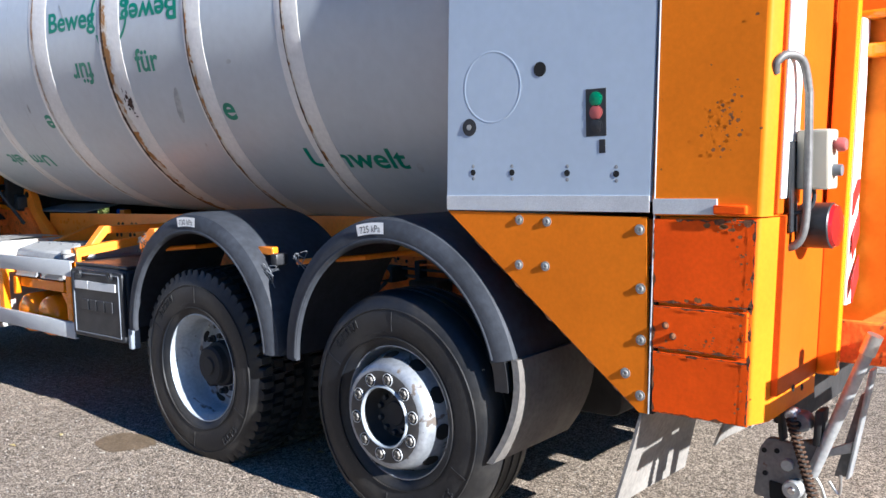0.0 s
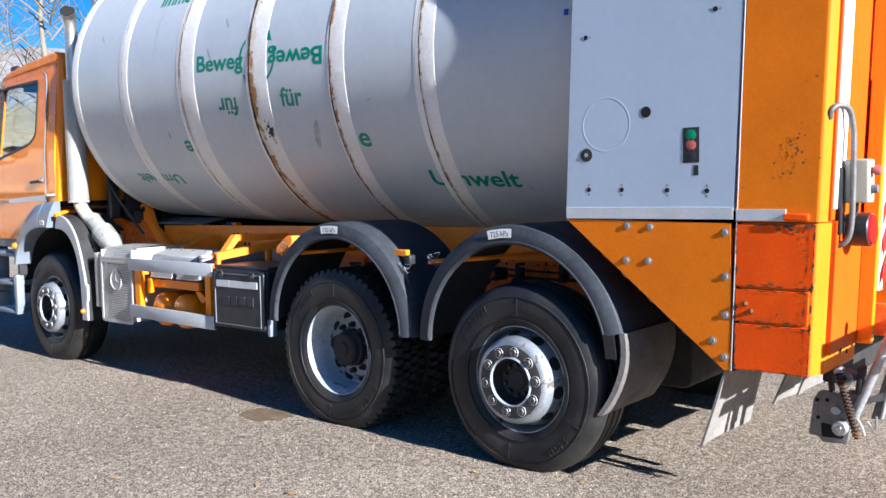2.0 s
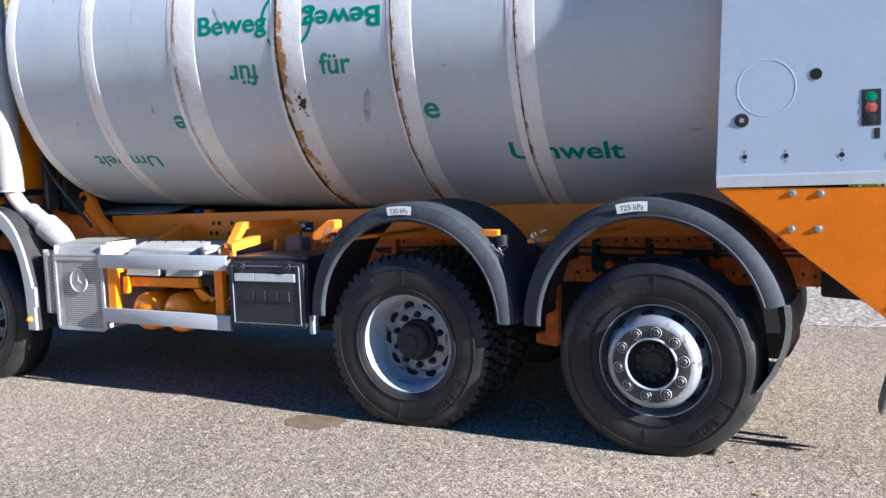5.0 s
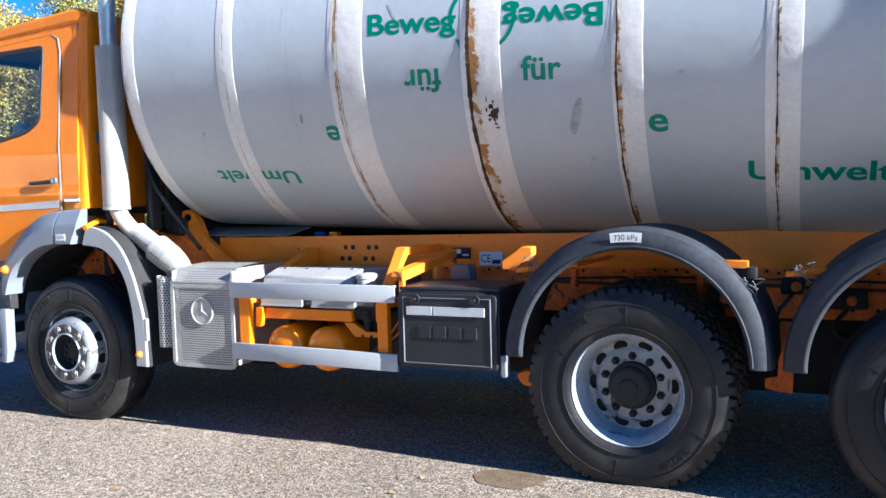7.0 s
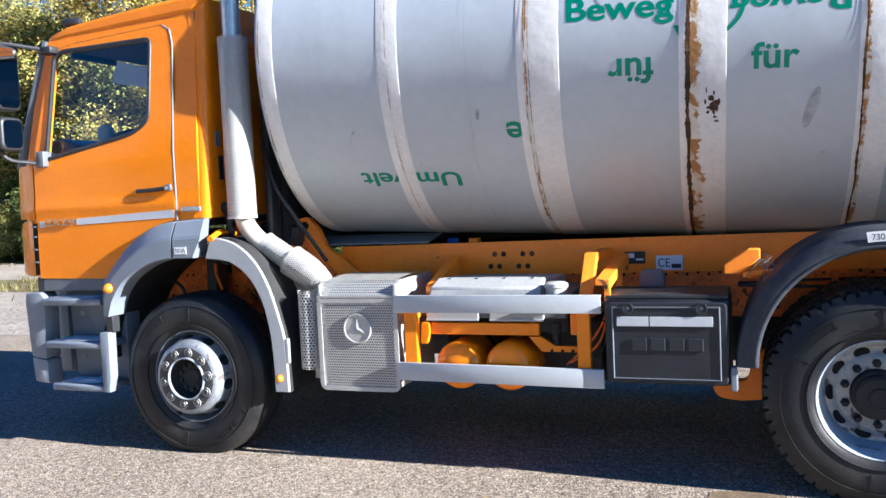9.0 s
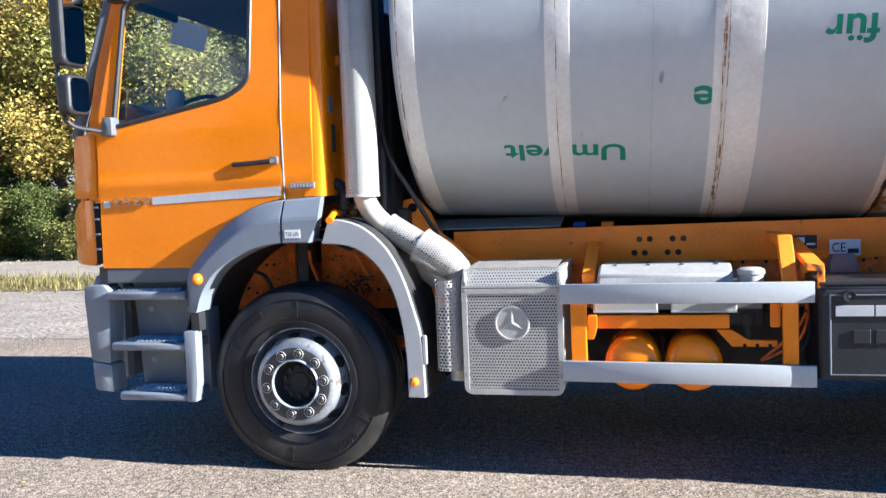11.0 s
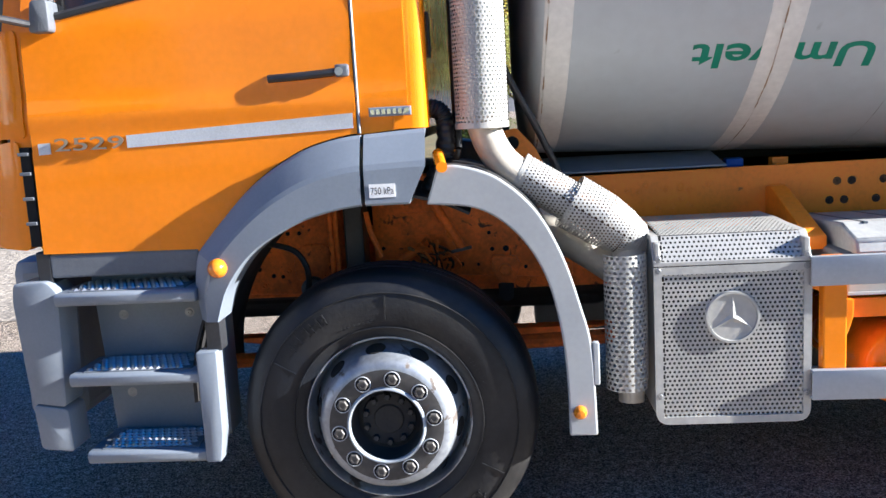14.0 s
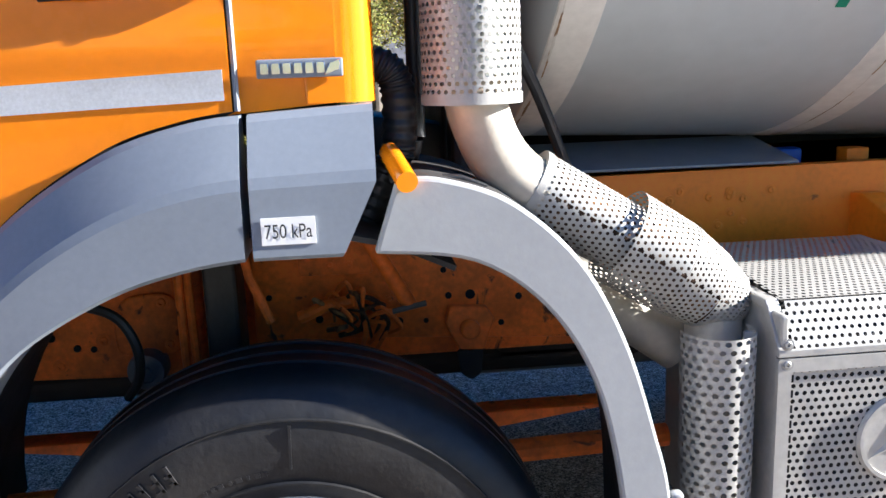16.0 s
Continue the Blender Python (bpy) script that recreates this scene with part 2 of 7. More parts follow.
def lathe(profile, axis="y", seg=48, centre=(0, 0, 0), a0=0.0, a1=360.0, close=False, bm=None):
    """profile: (radius, along) points turned about an axis."""
    b = bmesh.new()
    full = abs(a1 - a0) > 359.9
    n = seg if full else seg + 1
    rings = []
    for i in range(n):
        a = radians(a0 + (a1 - a0) * i / seg)
        c, s = math.cos(a), math.sin(a)
        ring = []
        for r, d in profile:
            v = (r * c, d, r * s) if axis == "y" else (d, r * c, r * s) if axis == "x" else (r * c, r * s, d)
            ring.append(b.verts.new(Vector(v) + Vector(centre)))
        rings.append(ring)
    m = len(profile)
    for i in range(seg):
        p, q = rings[i], rings[(i + 1) % n]
        for j in range(m if close else m - 1):
            try:
                b.faces.new((p[j], p[(j + 1) % m], q[(j + 1) % m], q[j]))
            except ValueError:
                pass
    if close and not full:
        b.faces.new(rings[0]), b.faces.new(rings[-1][::-1])
    bmesh.ops.remove_doubles(b, verts=b.verts[:], dist=1e-5)
    return join(bm, b)


def smooth_line(pts, n=6):
    """Catmull-Rom through the points."""
    p = [Vector(q) for q in pts]
    out = []
    for i in range(len(p) - 1):
        a, b, c, d = p[max(i - 1, 0)], p[i], p[i + 1], p[min(i + 2, len(p) - 1)]
        for k in range(n):
            t = k / n
            out.append(0.5 * (2 * b + (c - a) * t + (2 * a - 5 * b + 4 * c - d) * t * t + (3 * b - a - 3 * c + d) * t ** 3))
    return out + [p[-1]]


def tube(pts, r, seg=12, caps=True, bm=None):
    """A round bar along points; r is one radius or one for each point."""
    b = bmesh.new()
    p = [Vector(q) for q in pts]
    rs = r if isinstance(r, (list, tuple)) else [r] * len(p)
    t0 = (p[1] - p[0]).normalized()
    side = t0.orthogonal().normalized()
    rings = []
    for i, q in enumerate(p):
        t = (p[min(i + 1, len(p) - 1)] - p[max(i - 1, 0)]).normalized()
        side = (side - t * side.dot(t)).normalized()
        up = t.cross(side)
        rings.append([b.verts.new(q + rs[i] * (math.cos(k * math.tau / seg) * side + math.sin(k * math.tau / seg) * up)) for k in range(seg)])
    for a, c in zip(rings, rings[1:]):
        for k in range(seg):
            b.faces.new((a[k], a[(k + 1) % seg], c[(k + 1) % seg], c[k]))
    if caps:
        b.faces.new(rings[0][::-1]), b.faces.new(rings[-1])
    return join(bm, b)


def sheet(outer, holes=(), thick=0.02, shape=None, cut=0.12, across=0.0):
    """A flat plate in x, z with holes, drawn out in y by thick, then bent by shape(x, z) -> y."""
    b = bmesh.new()
    es = []
    for loop in (outer, *holes):
        vs = [b.verts.new((x, 0, z)) for x, z in loop]
        es += [b.edges.new((vs[i], vs[(i + 1) % len(vs)])) for i in range(len(vs))]
    bmesh.ops.triangle_fill(b, use_beauty=True, use_dissolve=False, edges=es)
    lo, hi = min(z for _, z in outer), max(z for _, z in outer)
    z = lo + cut
    while z < hi:
        bmesh.ops.bisect_plane(b, geom=b.verts[:] + b.edges[:] + b.faces[:], plane_co=(0, 0, z), plane_no=(0, 0, 1))
        z += cut
    x = min(x for x, _ in outer) + across
    while across and x < max(x for x, _ in outer):
        bmesh.ops.bisect_plane(b, geom=b.verts[:] + b.edges[:] + b.faces[:], plane_co=(x, 0, 0), plane_no=(1, 0, 0))
        x += across
    bmesh.ops.recalc_face_normals(b, faces=b.faces[:])
    r = bmesh.ops.extrude_face_region(b, geom=b.faces[:])
    for v in r["geom"]:
        if isinstance(v, bmesh.types.BMVert):
            v.co.y += thick
    if shape:
        for v in b.verts:
            v.co.y += shape(v.co.x, v.co.z)
    return b


def round_poly(pts, r, n=4):
    """A polygon with rounded corners."""
    out = []
    k = len(pts)
    for i in range(k):
        p, a, c = Vector(pts[i]), Vector(pts[i - 1]), Vector(pts[(i + 1) % k])
        ri = r[i] if isinstance(r, (list, tuple)) else r
        u, v = (a - p), (c - p)
        d = min(ri, 0.45 * u.length, 0.45 * v.length)
        s, e = p + u.normalized() * d, p + v.normalized() * d
        for j in range(n + 1):
            t = j / n
            q = (1 - t) ** 2 * s + 2 * t * (1 - t) * p + t * t * e
            out.append((q.x, q.y))
    return out


def perforated(nu, nv, place, hole=0.30):
    """A sheet of nu x nv cells, every cell with a real round hole, rows staggered by half a cell; place(u, v) -> point, u and v from 0 to 1."""
    verts, faces = [], []
    octo = [(math.cos(radians(45 * k + 22.5)) * hole, math.sin(radians(45 * k + 22.5)) * hole) for k in range(8)]
    rim = [(0.5, 0.5), (0.0, 0.5), (-0.5, 0.5), (-0.5, 0.0), (-0.5, -0.5), (0.0, -0.5), (0.5, -0.5), (0.5, 0.0)]
    rim = [rim[7], rim[0], rim[1], rim[2], rim[3], rim[4], rim[5], rim[6]]
    octo = [(math.cos(radians(45 * k)) * hole, math.sin(radians(45 * k)) * hole) for k in range(8)]
    for j in range(nv):
        off = 0.5 if j % 2 else 0.0
        for i in range(nu):
            cu, cv = i + 0.5 + off, j + 0.5
            base = len(verts)
            for du, dv in rim + octo:
                u = min(max((cu + du) / nu, 0.0), 1.0)
                verts.append(place(u, (cv + dv) / nv))
            for k in range(8):
                a, c = k, (k + 1) % 8
                faces.append((base + a, base + c, base + 8 + c, base + 8 + a))
    me = bpy.data.meshes.new("perforated")
    me.from_pydata(verts, [], faces)
    b = bmesh.new()
    b.from_mesh(me)
    bpy.data.meshes.remove(me)
    bmesh.ops.remove_doubles(b, verts=b.verts[:], dist=1e-5)
    return b


def letters(text, size, depth=0.0, bold=0.0):
    """The built-in font's outline of a text as vertices and faces, its lower left at the origin."""
    cu = bpy.data.curves.new("text", "FONT")
    cu.body, cu.size, cu.extrude, cu.resolution_u, cu.offset = text, size, depth, 4, bold
    ob = bpy.data.objects.new("text", cu)
    scene.collection.objects.link(ob)
    dg = bpy.context.evaluated_depsgraph_get()
    me = bpy.data.meshes.new_from_object(ob.evaluated_get(dg))
    bpy.data.objects.remove(ob)
    bpy.data.curves.remove(cu)
    b = bmesh.new()
    b.from_mesh(me)
    bpy.data.meshes.remove(me)
    return b


def fit_letters(text, width, height, bold=0.0, depth=0.0):
    b = letters(text, 1.0, depth, bold)
    xs, ys = [v.co.x for v in b.verts], [v.co.y for v in b.verts]
    x0, y0 = min(xs), min(ys)
    sx, sy = width / (max(xs) - x0), height / (max(ys) - y0)
    for v in b.verts:
        v.co = Vector(((v.co.x - x0) * sx, (v.co.y - y0) * sy, v.co.z))
    return b


def on_side(b, x, z, y):
    """Lays a flat drawing in x, y onto the truck's near side."""
    for v in b.verts:
        v.co = Vector((x + v.co.x, y - v.co.z, z + v.co.y))
    return b


def disc(x, z, r, y0, y1, seg=24, w=0.0):
    return lathe([(0.0001, y0), (r - w, y0), (r, y0 + w), (r, y1)], "y", seg, (x, 0, z))

# ---- the ground ----
def ground_material():
    m = bpy.data.materials.new("gritty_asphalt")
    m.use_nodes = True
    n, l = m.node_tree.nodes, m.node_tree.links
    b = n["Principled BSDF"]
    co = n.new("ShaderNodeTexCoord").outputs["Object"]

    def tex(kind, scale, **kw):
        t = n.new(kind)
        t.inputs["Scale"].default_value = scale
        for k, v in kw.items():
            t.inputs[k].default_value = v
        l.new(co, t.inputs["Vector"])
        return t

    stones = tex("ShaderNodeTexVoronoi", 165.0)
    ramp = n.new("ShaderNodeValToRGB")
    ramp.color_ramp.elements[0].color, ramp.color_ramp.elements[1].color = (0.070, 0.058, 0.046, 1), (0.66, 0.55, 0.435, 1)
    ramp.color_ramp.elements[0].position, ramp.color_ramp.elements[1].position = 0.05, 1.0
    mid = ramp.color_ramp.elements.new(0.60)
    mid.color = (0.315, 0.256, 0.195, 1)
    sep = n.new("ShaderNodeSeparateColor")
    l.new(stones.outputs["Color"], sep.inputs[0]), l.new(sep.outputs[0], ramp.inputs[0])
    patches = tex("ShaderNodeTexNoise", 0.55, Detail=8.0)
    pr = n.new("ShaderNodeMapRange")
    pr.inputs[1].default_value, pr.inputs[2].default_value, pr.inputs[3].default_value, pr.inputs[4].default_value = 0.3, 0.7, 0.80, 1.18
    l.new(patches.outputs[0], pr.inputs[0])
    fine = tex("ShaderNodeTexNoise", 22.0, Detail=6.0)
    fr = n.new("ShaderNodeMapRange")
    fr.inputs[1].default_value, fr.inputs[2].default_value, fr.inputs[3].default_value, fr.inputs[4].default_value = 0.3, 0.7, 0.72, 1.28
    l.new(fine.outputs[0], fr.inputs[0])
    mul = n.new("ShaderNodeMath")
    mul.operation = "MULTIPLY"
    l.new(pr.outputs[0], mul.inputs[0]), l.new(fr.outputs[0], mul.inputs[1])
    cc = n.new("ShaderNodeCombineColor")
    for k in range(3):
        l.new(mul.outputs[0], cc.inputs[k])
    mx = n.new("ShaderNodeMix")
    mx.data_type, mx.blend_type = "RGBA", "MULTIPLY"
    mx.inputs[0].default_value = 1.0
    l.new(ramp.outputs[0], mx.inputs[6]), l.new(cc.outputs[0], mx.inputs[7])
    l.new(mx.outputs[2], b.inputs["Base Color"])
    b.inputs["Roughness"].default_value = 0.88
    b.inputs["Specular IOR Level"].default_value = 0.06
    bp = n.new("ShaderNodeBump")
    bp.inputs["Distance"].default_value = 0.006
    l.new(stones.outputs["Distance"], bp.inputs["Height"])
    bp.invert = True
    bp2 = n.new("ShaderNodeBump")
    bp2.inputs["Distance"].default_value = 0.02
    l.new(tex("ShaderNodeTexNoise", 7.0, Detail=5.0).outputs[0], bp2.inputs["Height"])
    l.new(bp.outputs[0], bp2.inputs["Normal"]), l.new(bp2.outputs[0], b.inputs["Normal"])
    return m


GROUND = ground_material()
bm = bmesh.new()
bmesh.ops.create_grid(bm, x_segments=8, y_segments=8, size=700)
tagged(part("ground", bm, GROUND), "grey gritty asphalt yard under the truck", "ground", kind="structure")

# dried oily stain between the shadow and the sun
STAIN = mat("oil_stain", (0.16, 0.115, 0.07), 0.6, 0, 0, ((12, 0.3), (60, 0.4)), (70, 0.004))
bm = bmesh.new()
vs = []
for k in range(40):
    a = k * math.tau / 40
    q = 1 + 0.22 * noise.noise((math.cos(a) * 1.6, math.sin(a) * 1.6, 3.1))
    vs.append(bm.verts.new((-2.10 + 0.21 * q * math.cos(a), -0.10 + 0.15 * q * math.sin(a), 0.003)))
bm.faces.new(vs)
tagged(part("oil_stain", bm, STAIN), "brown dried oil stain on the asphalt", "stain", kind="structure")

# ---- the truck ----
truck = tagged(new("refuse_truck"), "orange three-axle refuse truck with a silver rotating drum, parked on asphalt", "truck")
DY, DZ, DR = 1.262, 2.506, 1.226        # the drum's axis at x = -2.5, and its radius
AX = (-5.505, -1.476, 0.040)            # front, drive and trailing axle
HUB = 0.506

# drum
drum = part("drum", lathe([(0.001, -4.975), (0.6, -4.970), (0.98, -4.950), (1.15, -4.928), (1.209, -4.905), (DR, -4.882), (DR, -3.6), (DR, -2.4), (DR, -1.2), (DR, 0.43), (1.0, 0.44)], "x", 144), SILVER, truck, "silver painted steel drum with welded seams")
# the drum falls a little towards the tail; its parts are built about its own axis
drum.matrix_local = Matrix.Translation((-2.5, DY, DZ)) @ Matrix.Rotation(math.atan(0.019), 4, "Z") @ Matrix.Rotation(math.atan(0.039), 4, "Y") @ Matrix.Translation((2.5, 0, 0))


def on_drum(b, x, up, turned=False, lift=0.0011):
    """Wraps a flat drawing round the drum: x along the axis, up along the skin from its widest line."""
    k = -1 if turned else 1
    for j in range(-12, 13):
        bmesh.ops.bisect_plane(b, geom=b.verts[:] + b.edges[:] + b.faces[:], plane_co=(0, 0.02 * j, 0), plane_no=(0, 1, 0))
    for v in b.verts:
        a = (up + k * v.co.y) / DR
        r = DR + lift + v.co.z
        v.co = Vector((x + k * v.co.x, -r * math.cos(a), r * math.sin(a)))
    return b


def weld(x, wide, seed, amp, lift=0.0062, side=0.0, thin=0.12, fine=1.0):
    """A ragged strip round the drum; side moves its width to one edge, thin is its least share."""
    verts, faces = [], []
    n = 1500
    for k in range(n):
        a = k * math.tau / n
        c, d = math.cos(a), math.sin(a)
        w = wide * max(thin, 0.85 + 0.7 * noise.noise((c * 9 + seed, d * 9, seed)) + 0.45 * noise.noise((c * 60 * fine + seed, d * 60 * fine, seed)) + 0.4 * noise.noise((c * 190 * fine, d * 190 * fine, seed)))
        o = amp * noise.noise((math.cos(a) * 5, math.sin(a) * 5 + seed, 0))
        o += 0.25 * amp * noise.noise((c * 40, d * 40 + seed, 4)) + side * w / 2
        for s in (-1, 1):
            r = DR + lift
            verts.append((x + o + s * w / 2, -r * c, r * d))
        j = (k + 1) % n
        faces.append((2 * k, 2 * k + 1, 2 * j + 1, 2 * j))
    me = bpy.data.meshes.new("weld")
    me.from_pydata(verts, [], faces)
    b = bmesh.new()
    b.from_mesh(me)
    bpy.data.meshes.remove(me)
    return b


BANDS = [(-4.886, -4.779, (-4.872, 0.006, RUST_THIN)), (-4.105, -3.972, (-4.046, 0.004, RUST_THIN)), (-3.277, -3.035, (-3.228, 0.006, RUST_THIN)), (-2.413, -2.170, (-2.364, 0.025, DARK_RUST)),
         (-1.558, -1.388, (-1.528, 0.011, DARK_RUST)), (-0.798, -0.624, (-0.740, 0.009, DARK_RUST))]
for i, (xa, xb, w) in enumerate(BANDS):
    band = part("drum_band", lathe([(DR - 0.004, xa), (DR + 0.0015, xa + 0.004), (DR + 0.003, xa + 0.03), (DR + 0.003, xb - 0.03), (DR + 0.0015, xb - 0.004), (DR - 0.004, xb)], "x", 144),
                BAND, drum, "white painted drum band" if not w or w[2] is RUST_THIN else "white painted drum band with rust along its weld")
    if w:
        part("weld_seam", weld(w[0], w[1], i * 3.7, 0.006, thin=0.55 if i == 3 else 0.2), w[2], drum, "rusty weld seam")
part("weld_seam", weld(-3.206, 0.005, 31.0, 0.005), RUST_THIN, drum, "rusty weld seam")
for x, wide, seed in ((-2.350, 0.064, 41.0), (-1.522, 0.024, 43.0), (-3.222, 0.012, 47.0), (-2.372, 0.014, 51.0), (-0.736, 0.014, 53.0)):
    part("rust_stain", weld(x, wide, seed, 0.010, 0.0046, 0.6), STAIN_RUST, drum, "yellow-brown rust stain beside the weld")
part("weld_seam", weld(-3.565, 0.0035, 9.0, 0.003), SCUFF, drum, "thin dull weld line")
# a large rust patch on the middle band
bm = bmesh.new()
rp = random.Random(17)
for q in range(26):
    cx, cz = rp.gauss(0, 0.014), rp.gauss(0, 0.040)
    rx, rz = rp.uniform(0.003, 0.016), rp.uniform(0.004, 0.018)
    bm.faces.new([bm.verts.new((cx + rx * (1 + 0.7 * noise.noise((k * 1.7, cx * 90, q))) * math.cos(k * math.tau / 12), cz + rz * (1 + 0.7 * noise.noise((k * 1.3, cz * 90, q))) * math.sin(k * math.tau / 12), 0.00004 * q)) for k in range(12)])
part("rust_patch", on_drum(bm, -2.230, -0.495, lift=0.0050), mat("black_rust", (0.055, 0.030, 0.02), 0.95, 0, 0, ((20, 0.5),), (80, 0.004)), drum, "blackish rust patch")

# lettering, half covered by the bands; a second set stands on its head
for text, x, up, w, h, turned in (("Beweg", -2.994, -0.062, 0.560, 0.161, False), ("Beweg", -1.599, 0.114, 0.560, 0.161, True), ("f\u00fcr", -2.054, -0.316, 0.228, 0.134, False), ("f\u00fcr", -2.537, -0.225, 0.240, 0.138, True),
                                  ("e", -1.374, -0.622, 0.104, 0.103, False), ("e", -3.258, -0.548, 0.104, 0.103, True), ("Umwelt", -0.878, -0.930, 0.690, 0.130, False), ("Umwelt", -3.695, -0.880, 0.650, 0.116, True), ("immer", -3.668, 0.578, 0.49, 0.125, False)):
    b = fit_letters(text, w, h, 0.022)
    part("lettering", on_drum(b, x, up, turned), GREEN, drum, "green painted word, partly covered by a band")
bm = bmesh.new()
for a0, a1 in ((55, 200), (-125, 20)):
    n = 24
    rows = []
    for k in range(n + 1):
        a = radians(a0 + (a1 - a0) * k / n)
        rows.append([bm.verts.new((r * 1.05 * math.cos(a), r * math.sin(a), 0)) for r in (0.170, 0.190)])
    for p, q in zip(rows, rows[1:]):
        bm.faces.new((p[0], p[1], q[1], q[0]))
for a, s in ((55, 1), (-125, 1)):
    c = Vector((0.18 * 1.05 * math.cos(radians(a)), 0.18 * math.sin(radians(a)), 0))
    t = Vector((math.sin(radians(a)), -math.cos(radians(a)), 0)) * s
    u = Vector((t.y, -t.x, 0))
    bm.faces.new([bm.verts.new(c + t * 0.06), bm.verts.new(c + u * 0.045 - t * 0.02), bm.verts.new(c - u * 0.045 - t * 0.02)])
part("arrow_ring", on_drum(bm, -2.280, 0.040), GREEN, drum, "two green arrows in a ring")


# scuffs, a dent patch and a blue tag on the drum
for cx, cz, rx, rz, tilt in ((-1.760, -0.525, 0.030, 0.110, 0.25), (-0.13, -0.92, 0.02, 0.03, 0.1), (-1.70, -0.80, 0.012, 0.03, 0.4), (0.22, -0.73, 0.045, 0.006, -0.1), (-2.66, 0.33, 0.012, 0.04, -0.7), (-4.42, 0.36, 0.010, 0.045, -0.9), (-2.84, 0.10, 0.008, 0.05, -0.6), (-1.20, -0.30, 0.02, 0.012, 0.2), (-3.52, -0.50, 0.012, 0.035, 0.1)):
    bm = bmesh.new()
    bm.faces.new([bm.verts.new((rx * math.cos(k * math.tau / 16) * (1 + 0.3 * noise.noise((k, cx, 1))) + tilt * rz * math.sin(k * math.tau / 16), rz * math.sin(k * math.tau / 16), 0)) for k in range(16)])
    part("scuff", on_drum(bm, cx, cz), SCUFF, drum)
part("tag", on_drum(box(-0.012, 0.012, -0.016, 0.016, 0, 0.012, 0.004), 0.287, 0.097), BLUE_MARK, drum, "small blue plastic plug")

# ---- tail housing ----
tail = part("tail_housing", prism([(0.37, 1.44), (1.62, 1.44), (1.62, 3.55), (0.37, 3.55)], 0.012, 2.35, 0.02), ORANGE_BODY, truck, "orange steel tail housing behind the drum")
panel = part("side_panel", box(0.362, 1.262, -0.012, 0.010, 1.440, 3.50, 0.003), SILVER_PANEL, tail, "silver flat side panel with a control switch and bolts")
part("panel_tape", box(0.366, 1.262, -0.0165, -0.011, 1.405, 1.462, 0.001), TAPE, tail, "white reflective strip along the panel foot")
part("panel_tape", box(1.275, 1.50, -0.0165, -0.009, 1.40, 1.452, 0.001), TAPE, tail)
tri = part("gusset_plate", prism([(0.364, 1.402), (1.250, 1.388), (1.250, 0.700), (1.215, 0.700)], -0.012, 0.004, 0.002), ORANGE_BODY, truck, "orange triangular steel skirt plate bolted on")
part("edge_flange", prism([(0.364, 1.40), (0.40, 1.40), (1.24, 0.70), (1.215, 0.70)], 0.004, 0.06, 0.002), DARK, tri)


def bolt(x, z, y, parent, r=0.012, material=None):
    h = r * (0.5 if r > 0.006 else 0.28)
    part("bolt", join(lathe([(0.0001, -0.3 * h), (r * 0.35, -0.3 * h), (r * 0.4, -h), (r * 0.8, -h), (r, -0.7 * h), (r, -0.14 * r), (r * 1.6, -0.14 * r), (r * 1.6, 0)], "y", 12, (x, y, z)), bmesh.new()), material or BOLT, parent)


for x, z in ((0.720, 1.370), (0.845, 1.366), (0.715, 1.198), (0.835, 1.198), (1.224, 1.345), (1.226, 1.140), (1.226, 0.960), (1.222, 0.762), (1.165, 0.835)):
    bolt(x, z, -0.012, tri)
# the column behind the panel, with its red-orange doors
part("seam_gap", box(1.264, 1.277, -0.004, 0.03, 0.70, 3.50, 0.001), HOLE, tail)
part("panel_flange", box(1.2600, 1.2650, -0.0135, 0.006, 0.70, 3.50, 0.002), ALU, tail, "pale edge strip of the panel")
col = part("corner_column", prism(round_poly([(1.276, -0.010), (1.640, -0.010), (1.664, 0.040), (1.664, 0.60), (1.276, 0.60)], (0.004, 0.012, 0.02, 0.01, 0.01)), 1.395, 3.50, 0.0, "z"), ORANGE_BODY, tail, "orange rear corner column, chipped")
part("column_foot", prism(round_poly([(1.285, 0.006), (1.632, 0.004), (1.668, 0.088), (1.668, 0.56), (1.285, 0.56)], 0.012), 0.715, 1.390, 0.0, "z"), ORANGE_BODY, tail, "orange column foot")
for i, (z0, z1) in enumerate(((1.098, 1.384), (0.938, 1.086), (0.712, 0.926))):
    d = part("service_door", box(1.276, 1.632 - (0.016 if i == 1 else 0), -0.012, 0.004, z0, z1, 0.003), ORANGE_RED, tail, "red-orange steel flap with rusty edges")
OLD_RUST = mat("dark_flaking_rust", (0.125, 0.052, 0.022), 0.95, 0, 0, ((30, 0.5), (120, 0.4)), (90, 0.004), ((0.22, 0.085, 0.03), 16, 0.54, 0.9))


